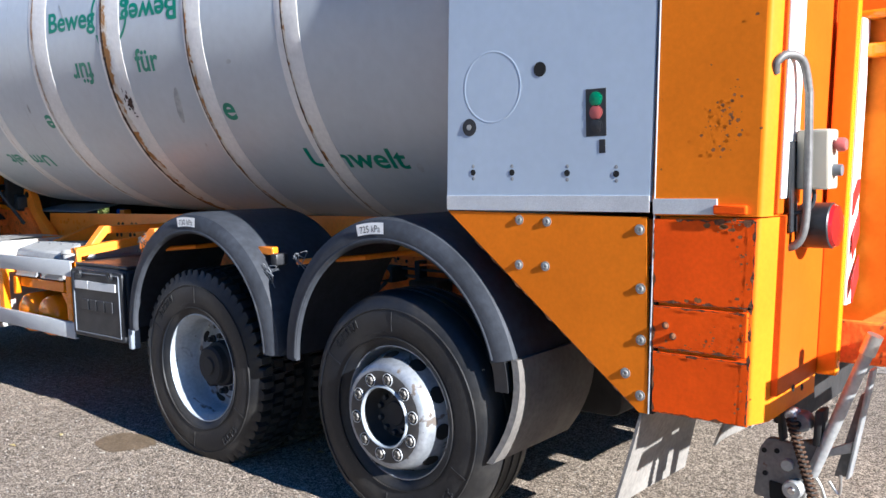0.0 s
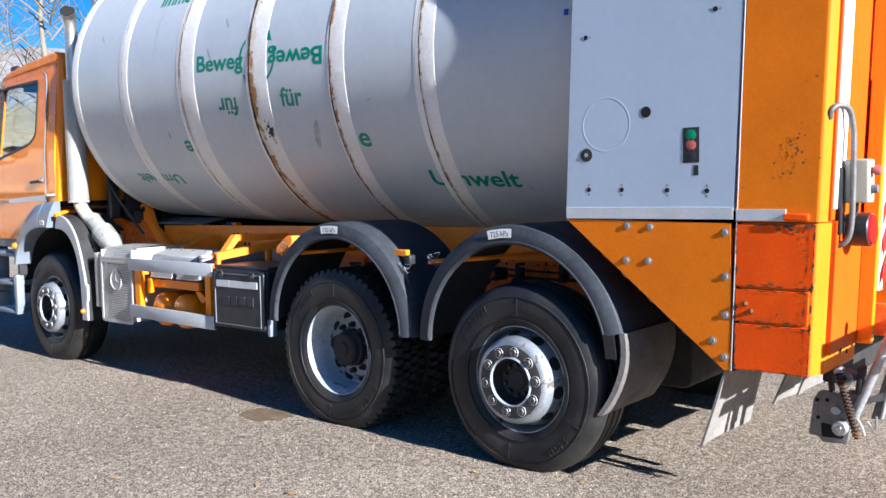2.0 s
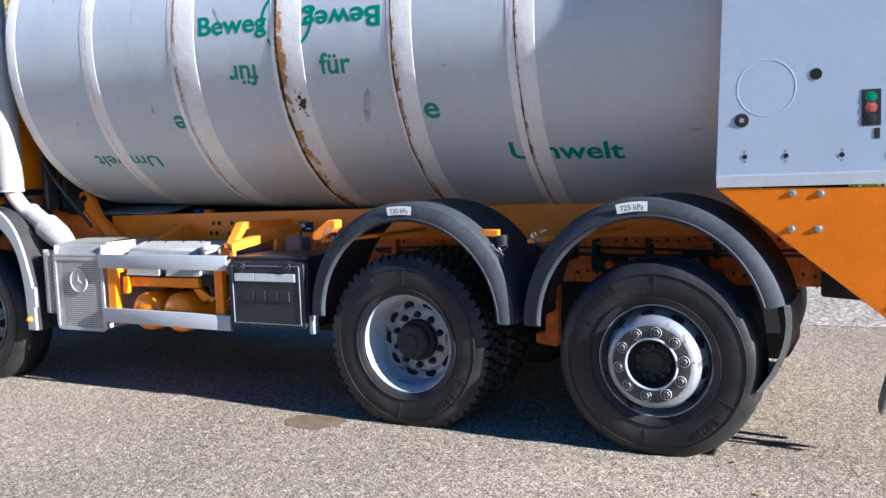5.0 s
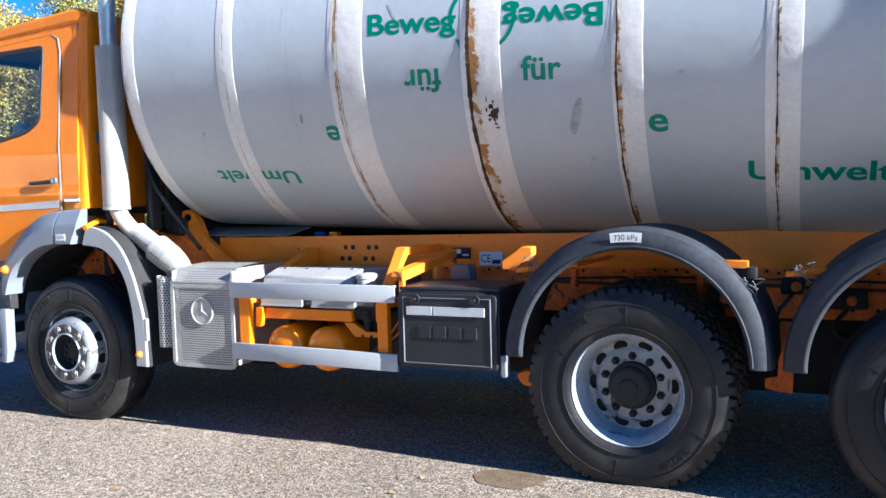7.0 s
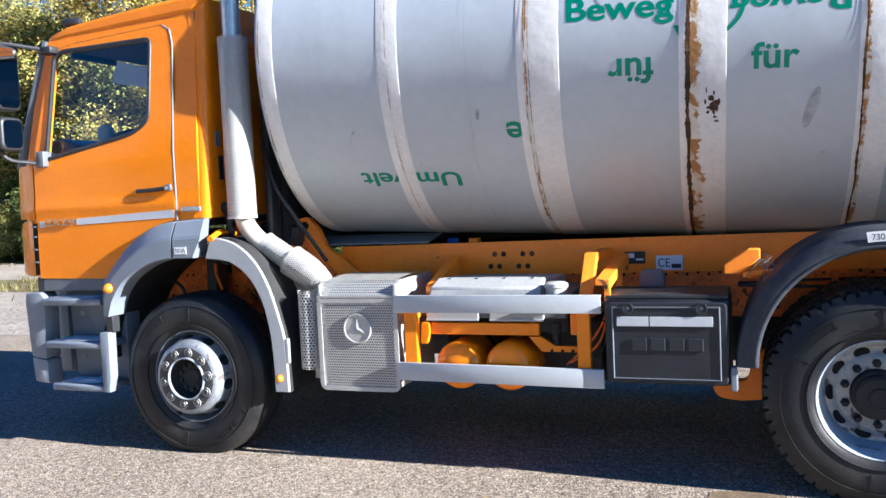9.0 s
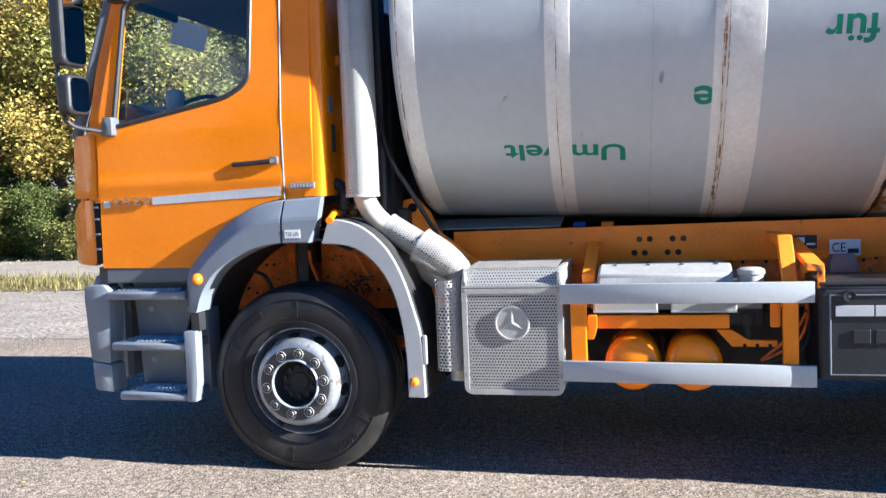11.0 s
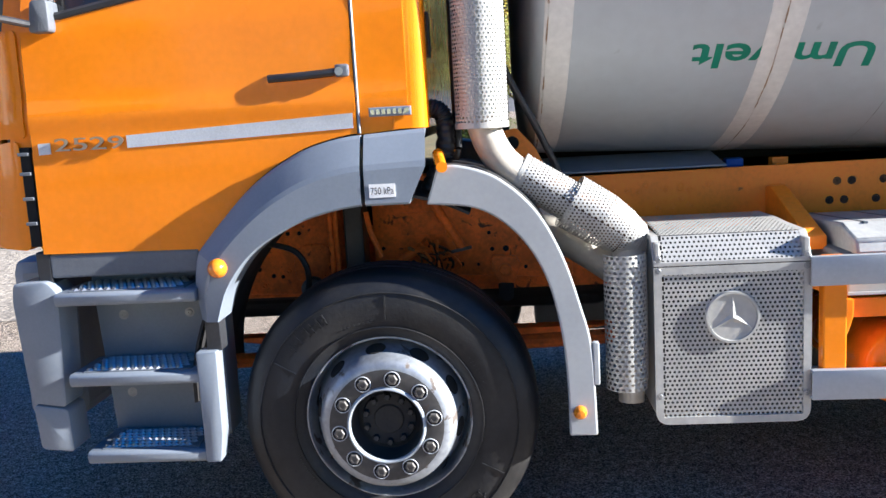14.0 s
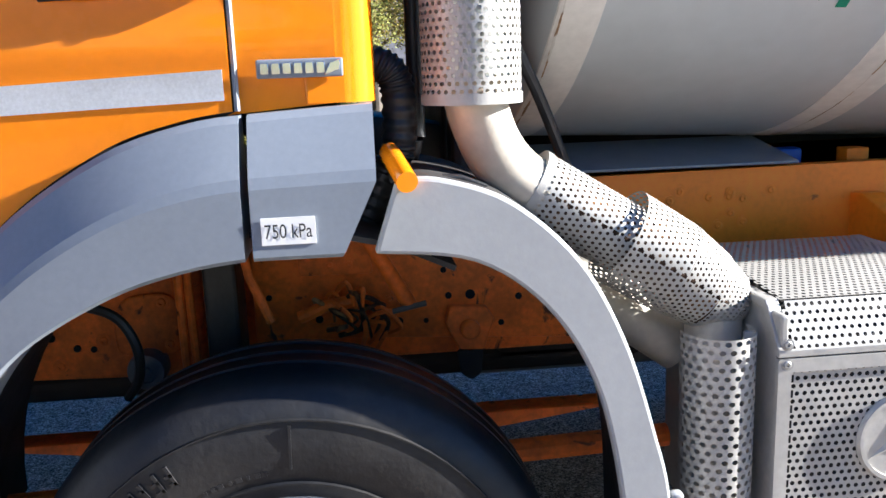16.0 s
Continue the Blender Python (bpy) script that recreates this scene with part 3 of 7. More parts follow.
def rust_line(x0, z0, x1, z1, wide, y, seed, parent):
    """A ragged run of rust along an edge."""
    n = max(12, int(math.dist((x0, z0), (x1, z1)) / 0.008))
    nx, nz = -(z1 - z0), (x1 - x0)
    ln = math.hypot(nx, nz)
    nx, nz = nx / ln, nz / ln
    b = bmesh.new()
    rows = []
    for k in range(n + 1):
        t = k / n
        w = 0.65 * wide * max(0.06, 0.30 + 1.7 * noise.noise((t * ln * 22, seed, 0)) + 0.5 * noise.noise((t * ln * 90, seed, 3)))
        o = 0.15 * wide * noise.noise((t * ln * 60, seed, 7))
        x, z = x0 + (x1 - x0) * t, z0 + (z1 - z0) * t
        rows.append([b.verts.new((x + nx * (o - 0.25 * w), y, z + nz * (o - 0.25 * w))), b.verts.new((x + nx * (o + 0.75 * w), y, z + nz * (o + 0.75 * w)))])
    for p, q in zip(rows, rows[1:]):
        b.faces.new((p[0], p[1], q[1], q[0]))
    part("rust_line", b, OLD_RUST, parent, "ragged rust along the edge", 0)


rust_line(1.628, 1.380, 1.36, 1.382, 0.030, -0.0150, 1.0, tail)
rust_line(1.28, 1.102, 1.626, 1.100, 0.016, -0.0150, 2.0, tail)
rust_line(1.608, 1.082, 1.28, 1.084, 0.012, -0.0150, 3.0, tail)
rust_line(1.28, 0.942, 1.603, 0.940, 0.014, -0.0150, 4.0, tail)
rust_line(1.628, 0.922, 1.28, 0.924, 0.012, -0.0150, 5.0, tail)
rust_line(1.28, 0.716, 1.628, 0.714, 0.012, -0.0150, 6.0, tail)
rust_line(1.630, 0.72, 1.630, 1.38, 0.020, -0.0150, 7.0, tail)
rust_line(1.279, 1.38, 1.279, 0.72, 0.016, -0.0150, 8.0, tail)
rust_line(1.216, 0.704, 0.50, 1.288, 0.009, -0.0150, 9.0, tri)
for x, z in ((1.318, 1.020), (1.345, 0.985)):
    part("latch_knob", lathe([(0.0001, -0.014), (0.006, -0.013), (0.009, -0.009), (0.009, -0.004), (0.013, -0.002), (0.013, 0)], "y", 14, (x, -0.011, z)), OLD_RUST, tail, "rusty latch knob")
chip = random.Random(31)
CHIP = mat("brown_rust_chip", (0.20, 0.085, 0.025), 0.9, 0, 0, ((60, 0.5),))
for x, z, s in ((1.47, 1.365, 0.018), (1.52, 1.36, 0.014), (1.58, 1.33, 0.012), (1.44, 1.115, 0.02), (1.40, 1.11, 0.012), (1.58, 1.13, 0.012), (1.54, 1.78, 0.009), (1.555, 1.70, 0.012), (1.53, 1.69, 0.008), (1.50, 1.62, 0.007), (1.60, 2.02, 0.010), (1.30, 1.55, 0.006), (1.46, 1.88, 0.006)) + tuple((1.52 + chip.gauss(0, 0.035), 1.70 + chip.gauss(0, 0.06), 0.003 + 0.009 * chip.random() ** 2) for _ in range(46)) + tuple((1.555 + chip.gauss(0, 0.03), 1.365 + chip.gauss(0, 0.015), 0.003 + 0.012 * chip.random() ** 2) for _ in range(18)) + tuple((1.600 + chip.gauss(0, 0.018), 0.74 + 0.62 * chip.random(), 0.002 + 0.007 * chip.random() ** 2) for _ in range(60)) + tuple((1.29 + 0.32 * chip.random(), 0.96 + chip.gauss(0, 0.03), 0.002 + 0.006 * chip.random() ** 2) for _ in range(40)):
    s *= 0.62
    bm = bmesh.new()
    bm.faces.new([bm.verts.new((x + s * (1 + 0.5 * noise.noise((k * 2.1, x * 7, z))) * math.cos(k * math.tau / 12), -0.0145, z + 0.8 * s * (1 + 0.6 * noise.noise((k * 1.4, z * 7, x))) * math.sin(k * math.tau / 12))) for k in range(12)])
    part("rust_chip", bm, CHIP, tail, "rust chip in the paint")
part("marker_lamp", box(1.49, 1.60, -0.028, -0.006, 1.402, 1.432, 0.006), ORANGE_RED, tail, "flat orange side marker")

# panel fittings
part("embossed_ring", lathe([(0.129, -0.0120), (0.132, -0.0127), (0.135, -0.0127), (0.138, -0.0120)], "y", 64, (0.602, 0, 1.878)), SILVER_PANEL, tail)
for x, z in ((0.602, 1.992), (0.602, 1.764)):
    bolt(x, z, -0.010, tail, 0.005)
part("cable_hole", disc(0.824, 1.926, 0.027, -0.0135, -0.011, 28), HOLE, tail, "round black hole")
part("key_switch", join(lathe([(0.034, -0.011), (0.034, -0.0140), (0.026, -0.0140), (0.026, -0.012)], "y", 28, (0.489, 0, 1.730)), disc(0.489, 1.730, 0.027, -0.0145, -0.011)), BLACK, tail, "black round key switch")
part("key_barrel", disc(0.489, 1.730, 0.011, -0.0175, -0.012, 12), STEEL, tail)
sw = part("switch_box", box(1.016, 1.098, -0.0132, -0.010, 1.672, 1.838, 0.001), BLACK, tail, "black push-button box")
for z, m, s in ((1.802, GREEN_BTN, "green push button"), (1.755, RED_BTN, "faded red push button"), (1.708, BLACK, "black push button")):
    part("push_button", lathe([(0.0001, -0.0165), (0.017, -0.0163), (0.021, -0.0155), (0.021, -0.0146), (0.026, -0.0146), (0.026, -0.0125)], "y", 24, (1.057, 0, z)), m, sw, s)
part("small_socket", box(1.068, 1.094, -0.0132, -0.010, 1.612, 1.660, 0.002), BLACK, tail, "small black socket")
for x, z in ((0.502, 1.553), (0.690, 1.550), (0.935, 1.544), (1.135, 1.538), (0.49, 2.325), (1.175, 2.37)):
    part("fixing_hole", disc(x, z, 0.012, -0.0135, -0.011, 16), HOLE, tail)
    for dz in (-0.024, 0.024):
        bolt(x + (dz if z > 2 else 0), z + (0 if z > 2 else dz), -0.0115, tail, 0.0045)

# rear face: white strip, grab rail, switch box, tail lamp, striped board
part("white_strip", box(1.676, 1.684, 0.046, 0.180, 1.45, 3.50, 0.002), WHITE, tail, "white painted upright strip")
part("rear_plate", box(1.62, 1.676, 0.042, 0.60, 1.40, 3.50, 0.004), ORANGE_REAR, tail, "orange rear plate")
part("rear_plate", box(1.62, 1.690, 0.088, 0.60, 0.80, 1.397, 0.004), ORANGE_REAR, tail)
part("rear_plate_edge", box(1.690, 1.76, 0.480, 0.520, 0.80, 3.50, 0.006), ORANGE, tail)
rail = smooth_line([(1.715, -0.100, 1.840), (1.722, -0.110, 1.872), (1.745, -0.080, 1.895), (1.775, -0.03, 1.875), (1.785, 0.0, 1.78)], 5)
rail += smooth_line([(1.785, 0.0, 1.6), (1.78, 0.0, 1.40), (1.765, 0.0, 1.32), (1.73, 0.0, 1.290), (1.69, 0.01, 1.30), (1.68, 0.015, 1.34)], 5)
rail = [(x - 0.045, y + 0.125, z) for x, y, z in rail]
part("grab_rail", tube(rail, 0.0135, 12), mat("worn_rail_paint", (0.13, 0.125, 0.12), 0.55, 0.3, 0, ((12, 0.3), (70, 0.2)), (), (RUST, 14, 0.64, 0.8)), tail, "worn grey steel grab rail")
# thin black upright plate on the rear face
part("bracket_plate", box(1.691, 1.700, 0.090, 0.150, 1.34, 1.63, 0.002), BLACK, tail, "thin black plate beside the control box")
cb = part("control_box", box(1.70, 1.80, 0.13, 0.23, 1.475, 1.665, 0.008), BOX_GREY, tail, "cream plastic control box")
part("push_button", lathe([(0.0001, 0.04), (0.018, 0.038), (0.022, 0.03), (0.022, 0.012), (0.013, 0.010), (0.013, 0)], "x", 20, (1.80, 0.18, 1.615)), RED_BTN, cb, "faded red mushroom button")
part("push_button", lathe([(0.0001, 0.028), (0.018, 0.026), (0.02, 0.0)], "x", 20, (1.80, 0.18, 1.535)), GREY_DARK, cb)
part("cable", tube(smooth_line([(1.75, 0.15, 1.475), (1.75, 0.15, 1.44), (1.735, 0.14, 1.41), (1.70, 0.12, 1.40)]), 0.007, 8), BLACK, cb, "black cable")
lamp = part("tail_lamp", lathe([(0.0001, 1.69), (0.072, 1.69), (0.075, 1.70), (0.075, 1.785), (0.070, 1.790)], "x", 36, (0, 0.235, 1.355)), BLACK, tail, "round black tail lamp housing")
part("lens", lathe([(0.0001, 1.808), (0.04, 1.806), (0.066, 1.800), (0.071, 1.789)], "x", 36, (0, 0.235, 1.355)), RED_LENS, lamp, "red lens")
part("lens", box(1.79, 1.806, 0.225, 0.275, 1.335, 1.375, 0.004), AMBER, lamp, "amber lens")
board = part("warning_board", box(1.690, 1.765, 0.525, 0.610, 1.05, 2.05, 0.003), WHITE, tail, "red and white striped warning board")
for k in range(7):
    z = 1.06 + k * 0.155
    q = [(0.527, z), (0.608, z + 0.085), (0.608, min(z + 0.165, 2.048)), (0.527, min(z + 0.08, 2.048))]
    part("stripe", prism(q, 1.764, 1.768, 0.0, "x"), RED, board, "red stripe")
hop = part("hopper_side", prism([(1.70, 0.92), (1.86, 1.02), (2.30, 1.30), (2.45, 1.85), (2.45, 3.40), (1.70, 3.40)], 0.64, 0.74, 0.006), ORANGE_BODY, tail, "orange hopper side wall")
part("hopper_ledge", box(1.70, 2.45, 0.59, 0.64, 1.92, 1.97, 0.01), ORANGE, hop)
part("hopper_ledge", box(1.70, 2.45, 0.57, 0.64, 2.05, 2.08, 0.01), ORANGE, hop)
part("hopper_shell", prism([(1.62, 0.92), (1.86, 1.02), (2.30, 1.30), (2.45, 1.85), (2.45, 3.40), (1.62, 3.40)], 0.745, 2.33, 0.02), ORANGE_BODY, tail, "orange hopper body, stained inside")
part("hopper_foot", box(1.64, 1.90, 0.62, 2.3, 0.82, 0.98, 0.01), ORANGE_DIRTY, tail, "rusty lower hopper beam")

for x, y, z in ((1.667, 0.225, 0.803), (1.667, 0.315, 0.787)):
    part("bolt_hole", lathe([(0.0001, 0.002), (0.012, 0.002), (0.012, 0)], "x", 14, (x, y, z)), HOLE, tail)
# the whole tail leans back a little
for ob in [tail] + list(tail.children):
    if ob.name.split(".")[0] in {"tail_housing", "side_panel", "seam_gap", "panel_flange", "corner_column", "column_foot", "service_door", "rust_line", "rust_chip", "white_strip", "rear_plate", "rear_plate_edge", "hopper_side", "hopper_shell", "warning_board"}:
        for v in ob.data.vertices:
            v.co.x += 0.045 * (v.co.z - 1.43)
            if v.co.z < 1.43 and v.co.x < 1.45:
                v.co.x -= 0.030 * (v.co.z - 1.43)

# lifting gear at the tail
LIFT_STEEL = mat("greasy_lift_steel", (0.17, 0.165, 0.155), 0.6, 0.2, 0, ((7, 0.3), (60, 0.25)), (50, 0.002), (RUST, 7, 0.62, 0.85))
lift = part("lift_gear", prism(round_poly([(1.505, 0.375), (1.555, 0.369), (1.568, 0.345), (1.677, 0.352), (1.706, 0.496), (1.740, 0.600), (1.705, 0.612), (1.624, 0.583), (1.606, 0.596), (1.554, 0.590), (1.527, 0.550)], 0.012), 0.30, 0.325, 0.004), LIFT_STEEL, truck, "grey steel bin lift bracket with a coil spring")
part("dark_recess", prism(round_poly([(1.564, 0.440), (1.668, 0.425), (1.662, 0.375), (1.567, 0.374)], 0.008), 0.294, 0.301, 0.001), HOLE, lift)
part("pivot", disc(1.653, 0.430, 0.034, 0.262, 0.30, 28, 0.005), GALV, lift, "round pivot bolt")
part("pivot_centre", disc(1.653, 0.430, 0.013, 0.254, 0.264, 18, 0.003), STEEL, lift)
part("bolt", disc(1.628, 0.508, 0.022, 0.284, 0.30, 20, 0.004), GALV, lift)
for x, z in ((1.549, 0.462), (1.545, 0.545), (1.590, 0.550)):
    part("bolt_hole", disc(x, z, 0.009, 0.296, 0.301, 14), HOLE, lift)
part("rib", prism(round_poly([(1.718, 0.600), (1.742, 0.600), (1.752, 0.725), (1.726, 0.722)], 0.006), 0.27, 0.34, 0.003), DARK, lift, "dark upright rib")
part("rib", prism(round_poly([(1.600, 0.590), (1.614, 0.590), (1.604, 0.690), (1.590, 0.690)], 0.004), 0.29, 0.34, 0.002), DARK, lift)
part("knuckle", prism(round_poly([(1.640, 0.628), (1.712, 0.652), (1.712, 0.684), (1.690, 0.706), (1.650, 0.704), (1.630, 0.672)], 0.012), 0.262, 0.33, 0.006), LIFT_STEEL, lift, "worn steel knuckle with an eye")
part("eye", disc(1.672, 0.668, 0.013, 0.257, 0.264, 18, 0.002), HOLE, lift)
part("hook", disc(1.650, 0.700, 0.020, 0.245, 0.30, 20, 0.006), GALV, lift)
coil = [(1.658 + 0.00058 * k + 0.016 * math.cos(k * 0.8), 0.235 + 0.016 * math.sin(k * 0.8), 0.695 - 0.0020 * k) for k in range(146)]
part("spring", tube(coil, 0.0048, 6), DARK_RUST, lift, "rusty coil spring")
part("spring_core", tube([(1.658, 0.235, 0.695), (1.741, 0.235, 0.405)], 0.009, 10), DARK, lift)
arm = part("arm", tube([(1.712, 0.29, 0.492), (1.892, 0.29, 0.965)], 0.021, 16), GALV, lift, "worn blue-grey round lift arm")
part("arm_end", tube([(1.880, 0.29, 0.933), (1.905, 0.29, 0.998)], 0.026, 16), STEEL, arm, "bare steel arm end")
frame_plate = part("side_plate", prism(round_poly([(1.752, 0.462), (1.797, 0.468), (1.858, 0.775), (1.835, 0.768), (1.800, 0.640)], 0.006), 0.405, 0.420, 0.002), LIFT_STEEL, lift, "shaded grey side plate")
part("plate_edge", prism([(1.797, 0.466), (1.808, 0.470), (1.882, 0.862), (1.868, 0.862)], 0.375, 0.425, 0.003), GALV, frame_plate, "pale plate edge")
part("crossbar", prism([(1.725, 0.530), (1.812, 0.560), (1.816, 0.600), (1.727, 0.556)], 0.385, 0.404, 0.003), GALV, lift, "pale cross strip")
part("wire_loop", tube(smooth_line([(1.712, 0.32, 0.478), (1.735, 0.32, 0.445), (1.749, 0.32, 0.400)], 4), 0.005, 8), STEEL, lift)
part("wire_loop", tube(smooth_line([(1.760, 0.32, 0.470), (1.794, 0.32, 0.432), (1.798, 0.32, 0.498)], 4), 0.005, 8), STEEL, lift)
# bar added for the striped shadow on the ground
part("comb_bar", box(1.52, 1.60, 0.45, 2.1, 0.60, 0.74, 0.01), DARK, lift)
part("step_arm", box(2.31, 2.39, 0.32, 0.82, 0.905, 0.945, 0.006), LIFT_STEEL, lift)
for z0, z1 in ((0.923, 0.985), (1.004, 1.060), (1.080, 1.135)):
    part("step_rail", box(2.34, 2.37, -0.006, 0.60, z0, z1, 0.004), GREY_DARK, lift, "dark step rail")

# hidden block, added to keep a sun streak off the ground
part("tail_floor", prism(round_poly([(0.80, 0.78), (1.60, 0.72), (1.60, 1.12), (0.80, 1.12)], 0.02), 0.60, 2.00, 0.01), DARK, truck, "dark block added inside the tail against a sun streak")
# rubber flaps under the tail; last two added to shade the far wheel
for y0, y1, x, drop in ((0.00, 0.58, 1.215, 0.385), (0.66, 1.00, 1.32, 0.30), (1.10, 1.70, 1.30, 0.34), (1.76, 2.36, 1.25, 0.40)):
    b = bmesh.new()
    rows = []
    for i in range(9):
        s = i / 8
        rows.append([b.verts.new((x - 0.15 * s + 0.03 * s * s + 0.010 * math.sin(3 * s + 5 * t), y0 + (y1 - y0) * t, 0.70 - drop * s)) for t in (0, 0.25, 0.5, 0.75, 1)])
    for p, q in zip(rows, rows[1:]):
        for j in range(4):
            b.faces.new((p[j], p[j + 1], q[j + 1], q[j]))
    r = bmesh.ops.extrude_face_region(b, geom=b.faces[:])
    for v in r["geom"]:
        if isinstance(v, bmesh.types.BMVert):
            v.co.x += 0.012
    part("mud_flap", b, RUBBER_FLAP, truck, "dusty grey rubber mud flap")

# ---- chassis ----
part("sub_frame", prism([(0, 1.105), (0.07, 1.105), (0.07, 1.125), (0.02, 1.135), (0.02, 1.295), (0.07, 1.305), (0.07, 1.325), (0, 1.325)], -4.78, 1.25, 0.003, "x"), ORANGE_CHASSIS, truck, "orange body sub-frame beam")
bpy.data.objects["sub_frame"].location.y = 0.82
rail_near = part("chassis_rail", box(-6.7, 1.55, 0.84, 0.90, 0.80, 1.10, 0.006), ORANGE_DIRTY, truck, "orange chassis rail with bolt holes")
again(rail_near, truck, (0, 0.72, 0))
part("sub_frame", box(-4.78, 1.25, 1.50, 1.56, 1.105, 1.325, 0.004), ORANGE_CHASSIS, truck)
hole = part("bolt_hole", disc(0, 0, 0.010, 0.836, 0.842, 10), HOLE, rail_near)
hole.location = (-4.7, 0, 1.05)
for k in range(92):
    for dz in (1.06, 0.86):
        if random.random() < 0.75:
            again(hole, rail_near, (-4.62 + 0.064 * k, 0, dz + 0.012 * (k % 2)))
for x in (-3.69, -3.63, -3.50, -3.44, -4.62, -4.56, -4.40, -4.34, -2.1, -1.9, -0.9, 0.3, 0.36):
    for z in (1.175, 1.255):
        bolt(x + 0.03 * (z > 1.2), z, 0.82, truck, 0.011, DARK_RUST if -4 < x < -3.4 else ORANGE_CHASSIS)
for x in (-4.55, -3.40, -2.2, -0.7, 0.8):
    part("cross_member", box(x - 0.05, x + 0.05, 0.90, 1.56, 0.86, 1.06, 0.01), ORANGE_DIRTY, truck)
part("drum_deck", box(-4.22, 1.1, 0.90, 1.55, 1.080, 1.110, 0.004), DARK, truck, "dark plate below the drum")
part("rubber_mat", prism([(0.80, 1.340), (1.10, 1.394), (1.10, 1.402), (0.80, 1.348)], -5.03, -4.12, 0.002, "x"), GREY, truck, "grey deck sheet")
# four added dark pieces, filling gaps where bright background showed through
part("deck_screen", box(-5.02, 0.9, 1.50, 1.53, 1.10, 1.395, 0.004), DARK, truck, "dark sheet added to close the gap below the drum")
part("filter_housing", prism(round_poly([(-5.33, 1.34), (-5.02, 1.34), (-5.02, 1.48), (-5.33, 1.48)], 0.03), 0.66, 0.94, 0.02), BLACK, truck, "black box added to fill the gap behind the cab")
part("transmission_case", box(-4.98, -4.50, 0.95, 1.48, 0.70, 1.06, 0.04), DARK, truck, "dark block added behind the front mudguard")
part("axle_case", prism(round_poly([(-2.05, 0.34), (0.62, 0.34), (0.62, 0.86), (-2.05, 0.86)], 0.08), 0.96, 1.48, 0.02), DARK, truck, "dark block added between the rails for unseen axle parts")
part("blue_clip", box(-4.065, -3.985, 1.03, 1.09, 1.312, 1.362, 0.01), BLUE_MARK, truck, "blue hose clip")
part("deck_tab", box(-3.885, -3.815, 0.96, 1.02, 1.31, 1.362, 0.004), ORANGE_CHASSIS, truck)
part("front_bearing", prism(round_poly([(-5.15, 1.10), (-4.60, 1.10), (-4.72, 1.20), (-4.895, 1.33), (-4.955, 1.46), (-5.03, 1.545), (-5.11, 1.53)], 0.015), 0.745, 0.805, 0.004), ORANGE_CHASSIS, truck, "orange drum bearing bracket").location = (0.037, 0, 0.0)
part("bearing_hole", disc(-5.013, 1.482, 0.028, 0.737, 0.749, 20), HOLE, truck)
part("bearing_frame", box(-5.10, -5.02, 0.95, 1.6, 1.3, 2.7, 0.01), DARK, truck, "dark bearing frame of the drum")
part("black_hose", tube(smooth_line([(-5.10, 0.40, 2.0), (-5.04, 0.40, 1.74), (-4.92, 0.46, 1.50), (-4.78, 0.6, 1.20)], 8), 0.014, 10), BLACK, truck, "black hose")
part("air_hose", tube(smooth_line([(-5.34, 0.22, 1.596), (-5.285, 0.20, 1.592), (-5.259, 0.20, 1.552), (-5.260, 0.20, 1.440), (-5.282, 0.20, 1.395), (-5.330, 0.20, 1.300)], 20), [0.034 if k % 4 < 2 else 0.0305 for k in range(101)], 16), BLACK, truck, "black ribbed intake hose")
part("air_pipe", tube(smooth_line([(-5.218, 0.27, 2.90), (-5.218, 0.27, 1.60), (-5.222, 0.27, 1.45), (-5.25, 0.34, 1.36)], 6), 0.017, 12), BLACK, truck, "black upright pipe behind the cab")
part("air_duct", box(-5.13, -5.075, 0.42, 0.54, 1.35, 3.1, 0.02), BLACK, truck, "black upright air duct behind the cab")
part("air_duct", box(-5.13, -5.08, 0.60, 1.1, 1.35, 2.6, 0.02), DARK, truck)

# everything bolted to the sub-frame sits lower the nearer it is to the centre line
LOW = {"sub_frame", "chassis_rail", "cross_member", "rating_plate", "plate_bar", "type_label", "print", "support_bracket", "tray_bracket", "flange", "leg", "strut", "battery_lid", "lid_rib", "guard_arm", "fluid_bottle", "front_bearing", "bearing_hole", "rubber_mat", "blue_clip", "deck_tab", "filter_housing", "bolt", "bolt_hole", "stay"}


def settle():
    for ob in truck.children_recursive:
        if ob.name.split(".")[0] in LOW and ob.data.users == 1:
            for v in ob.data.vertices:
                if -5.2 < v.co.x + ob.location.x < 0.34 and v.co.y + ob.location.y > 0.05:
                    v.co.z -= 0.060 * min(v.co.y + ob.location.y, 0.9) + (0.012 * (v.co.x + 4.5) if ob.name.startswith("sub_frame") else 0)


# silver side guard, tanks behind it, and brackets
for z0, z1 in ((0.936, 1.036), (0.532, 0.636)):
    part("side_guard_rail", prism([(-0.004, z0), (0.024, z0), (0.024, z0 + 0.006), (0.006, z0 + 0.012), (0.006, z1 - 0.012), (0.024, z1 - 0.006), (0.024, z1), (-0.004, z1)], -4.045, -2.832, 0.002, "x"), ALU, truck, "silver aluminium side guard rail").rotation_euler = (0, radians(0.6 if z1 < 0.8 else 0.0), 0)
    bpy.data.objects["side_guard_rail.001" if z1 < 0.8 else "side_guard_rail"].location.z = -0.036 if z1 < 0.8 else 0.0
for x0, x1 in ((-3.995, -3.915), (-2.972, -2.900)):
    part("guard_post", box(x0, x1, 0.026, 0.075, 0.56, 1.03, 0.006), ORANGE, truck, "orange guard post")
    part("guard_arm", box(x0 + 0.01, x1 - 0.01, 0.07, 0.84, 0.90, 0.95, 0.006), ORANGE_CHASSIS, truck)
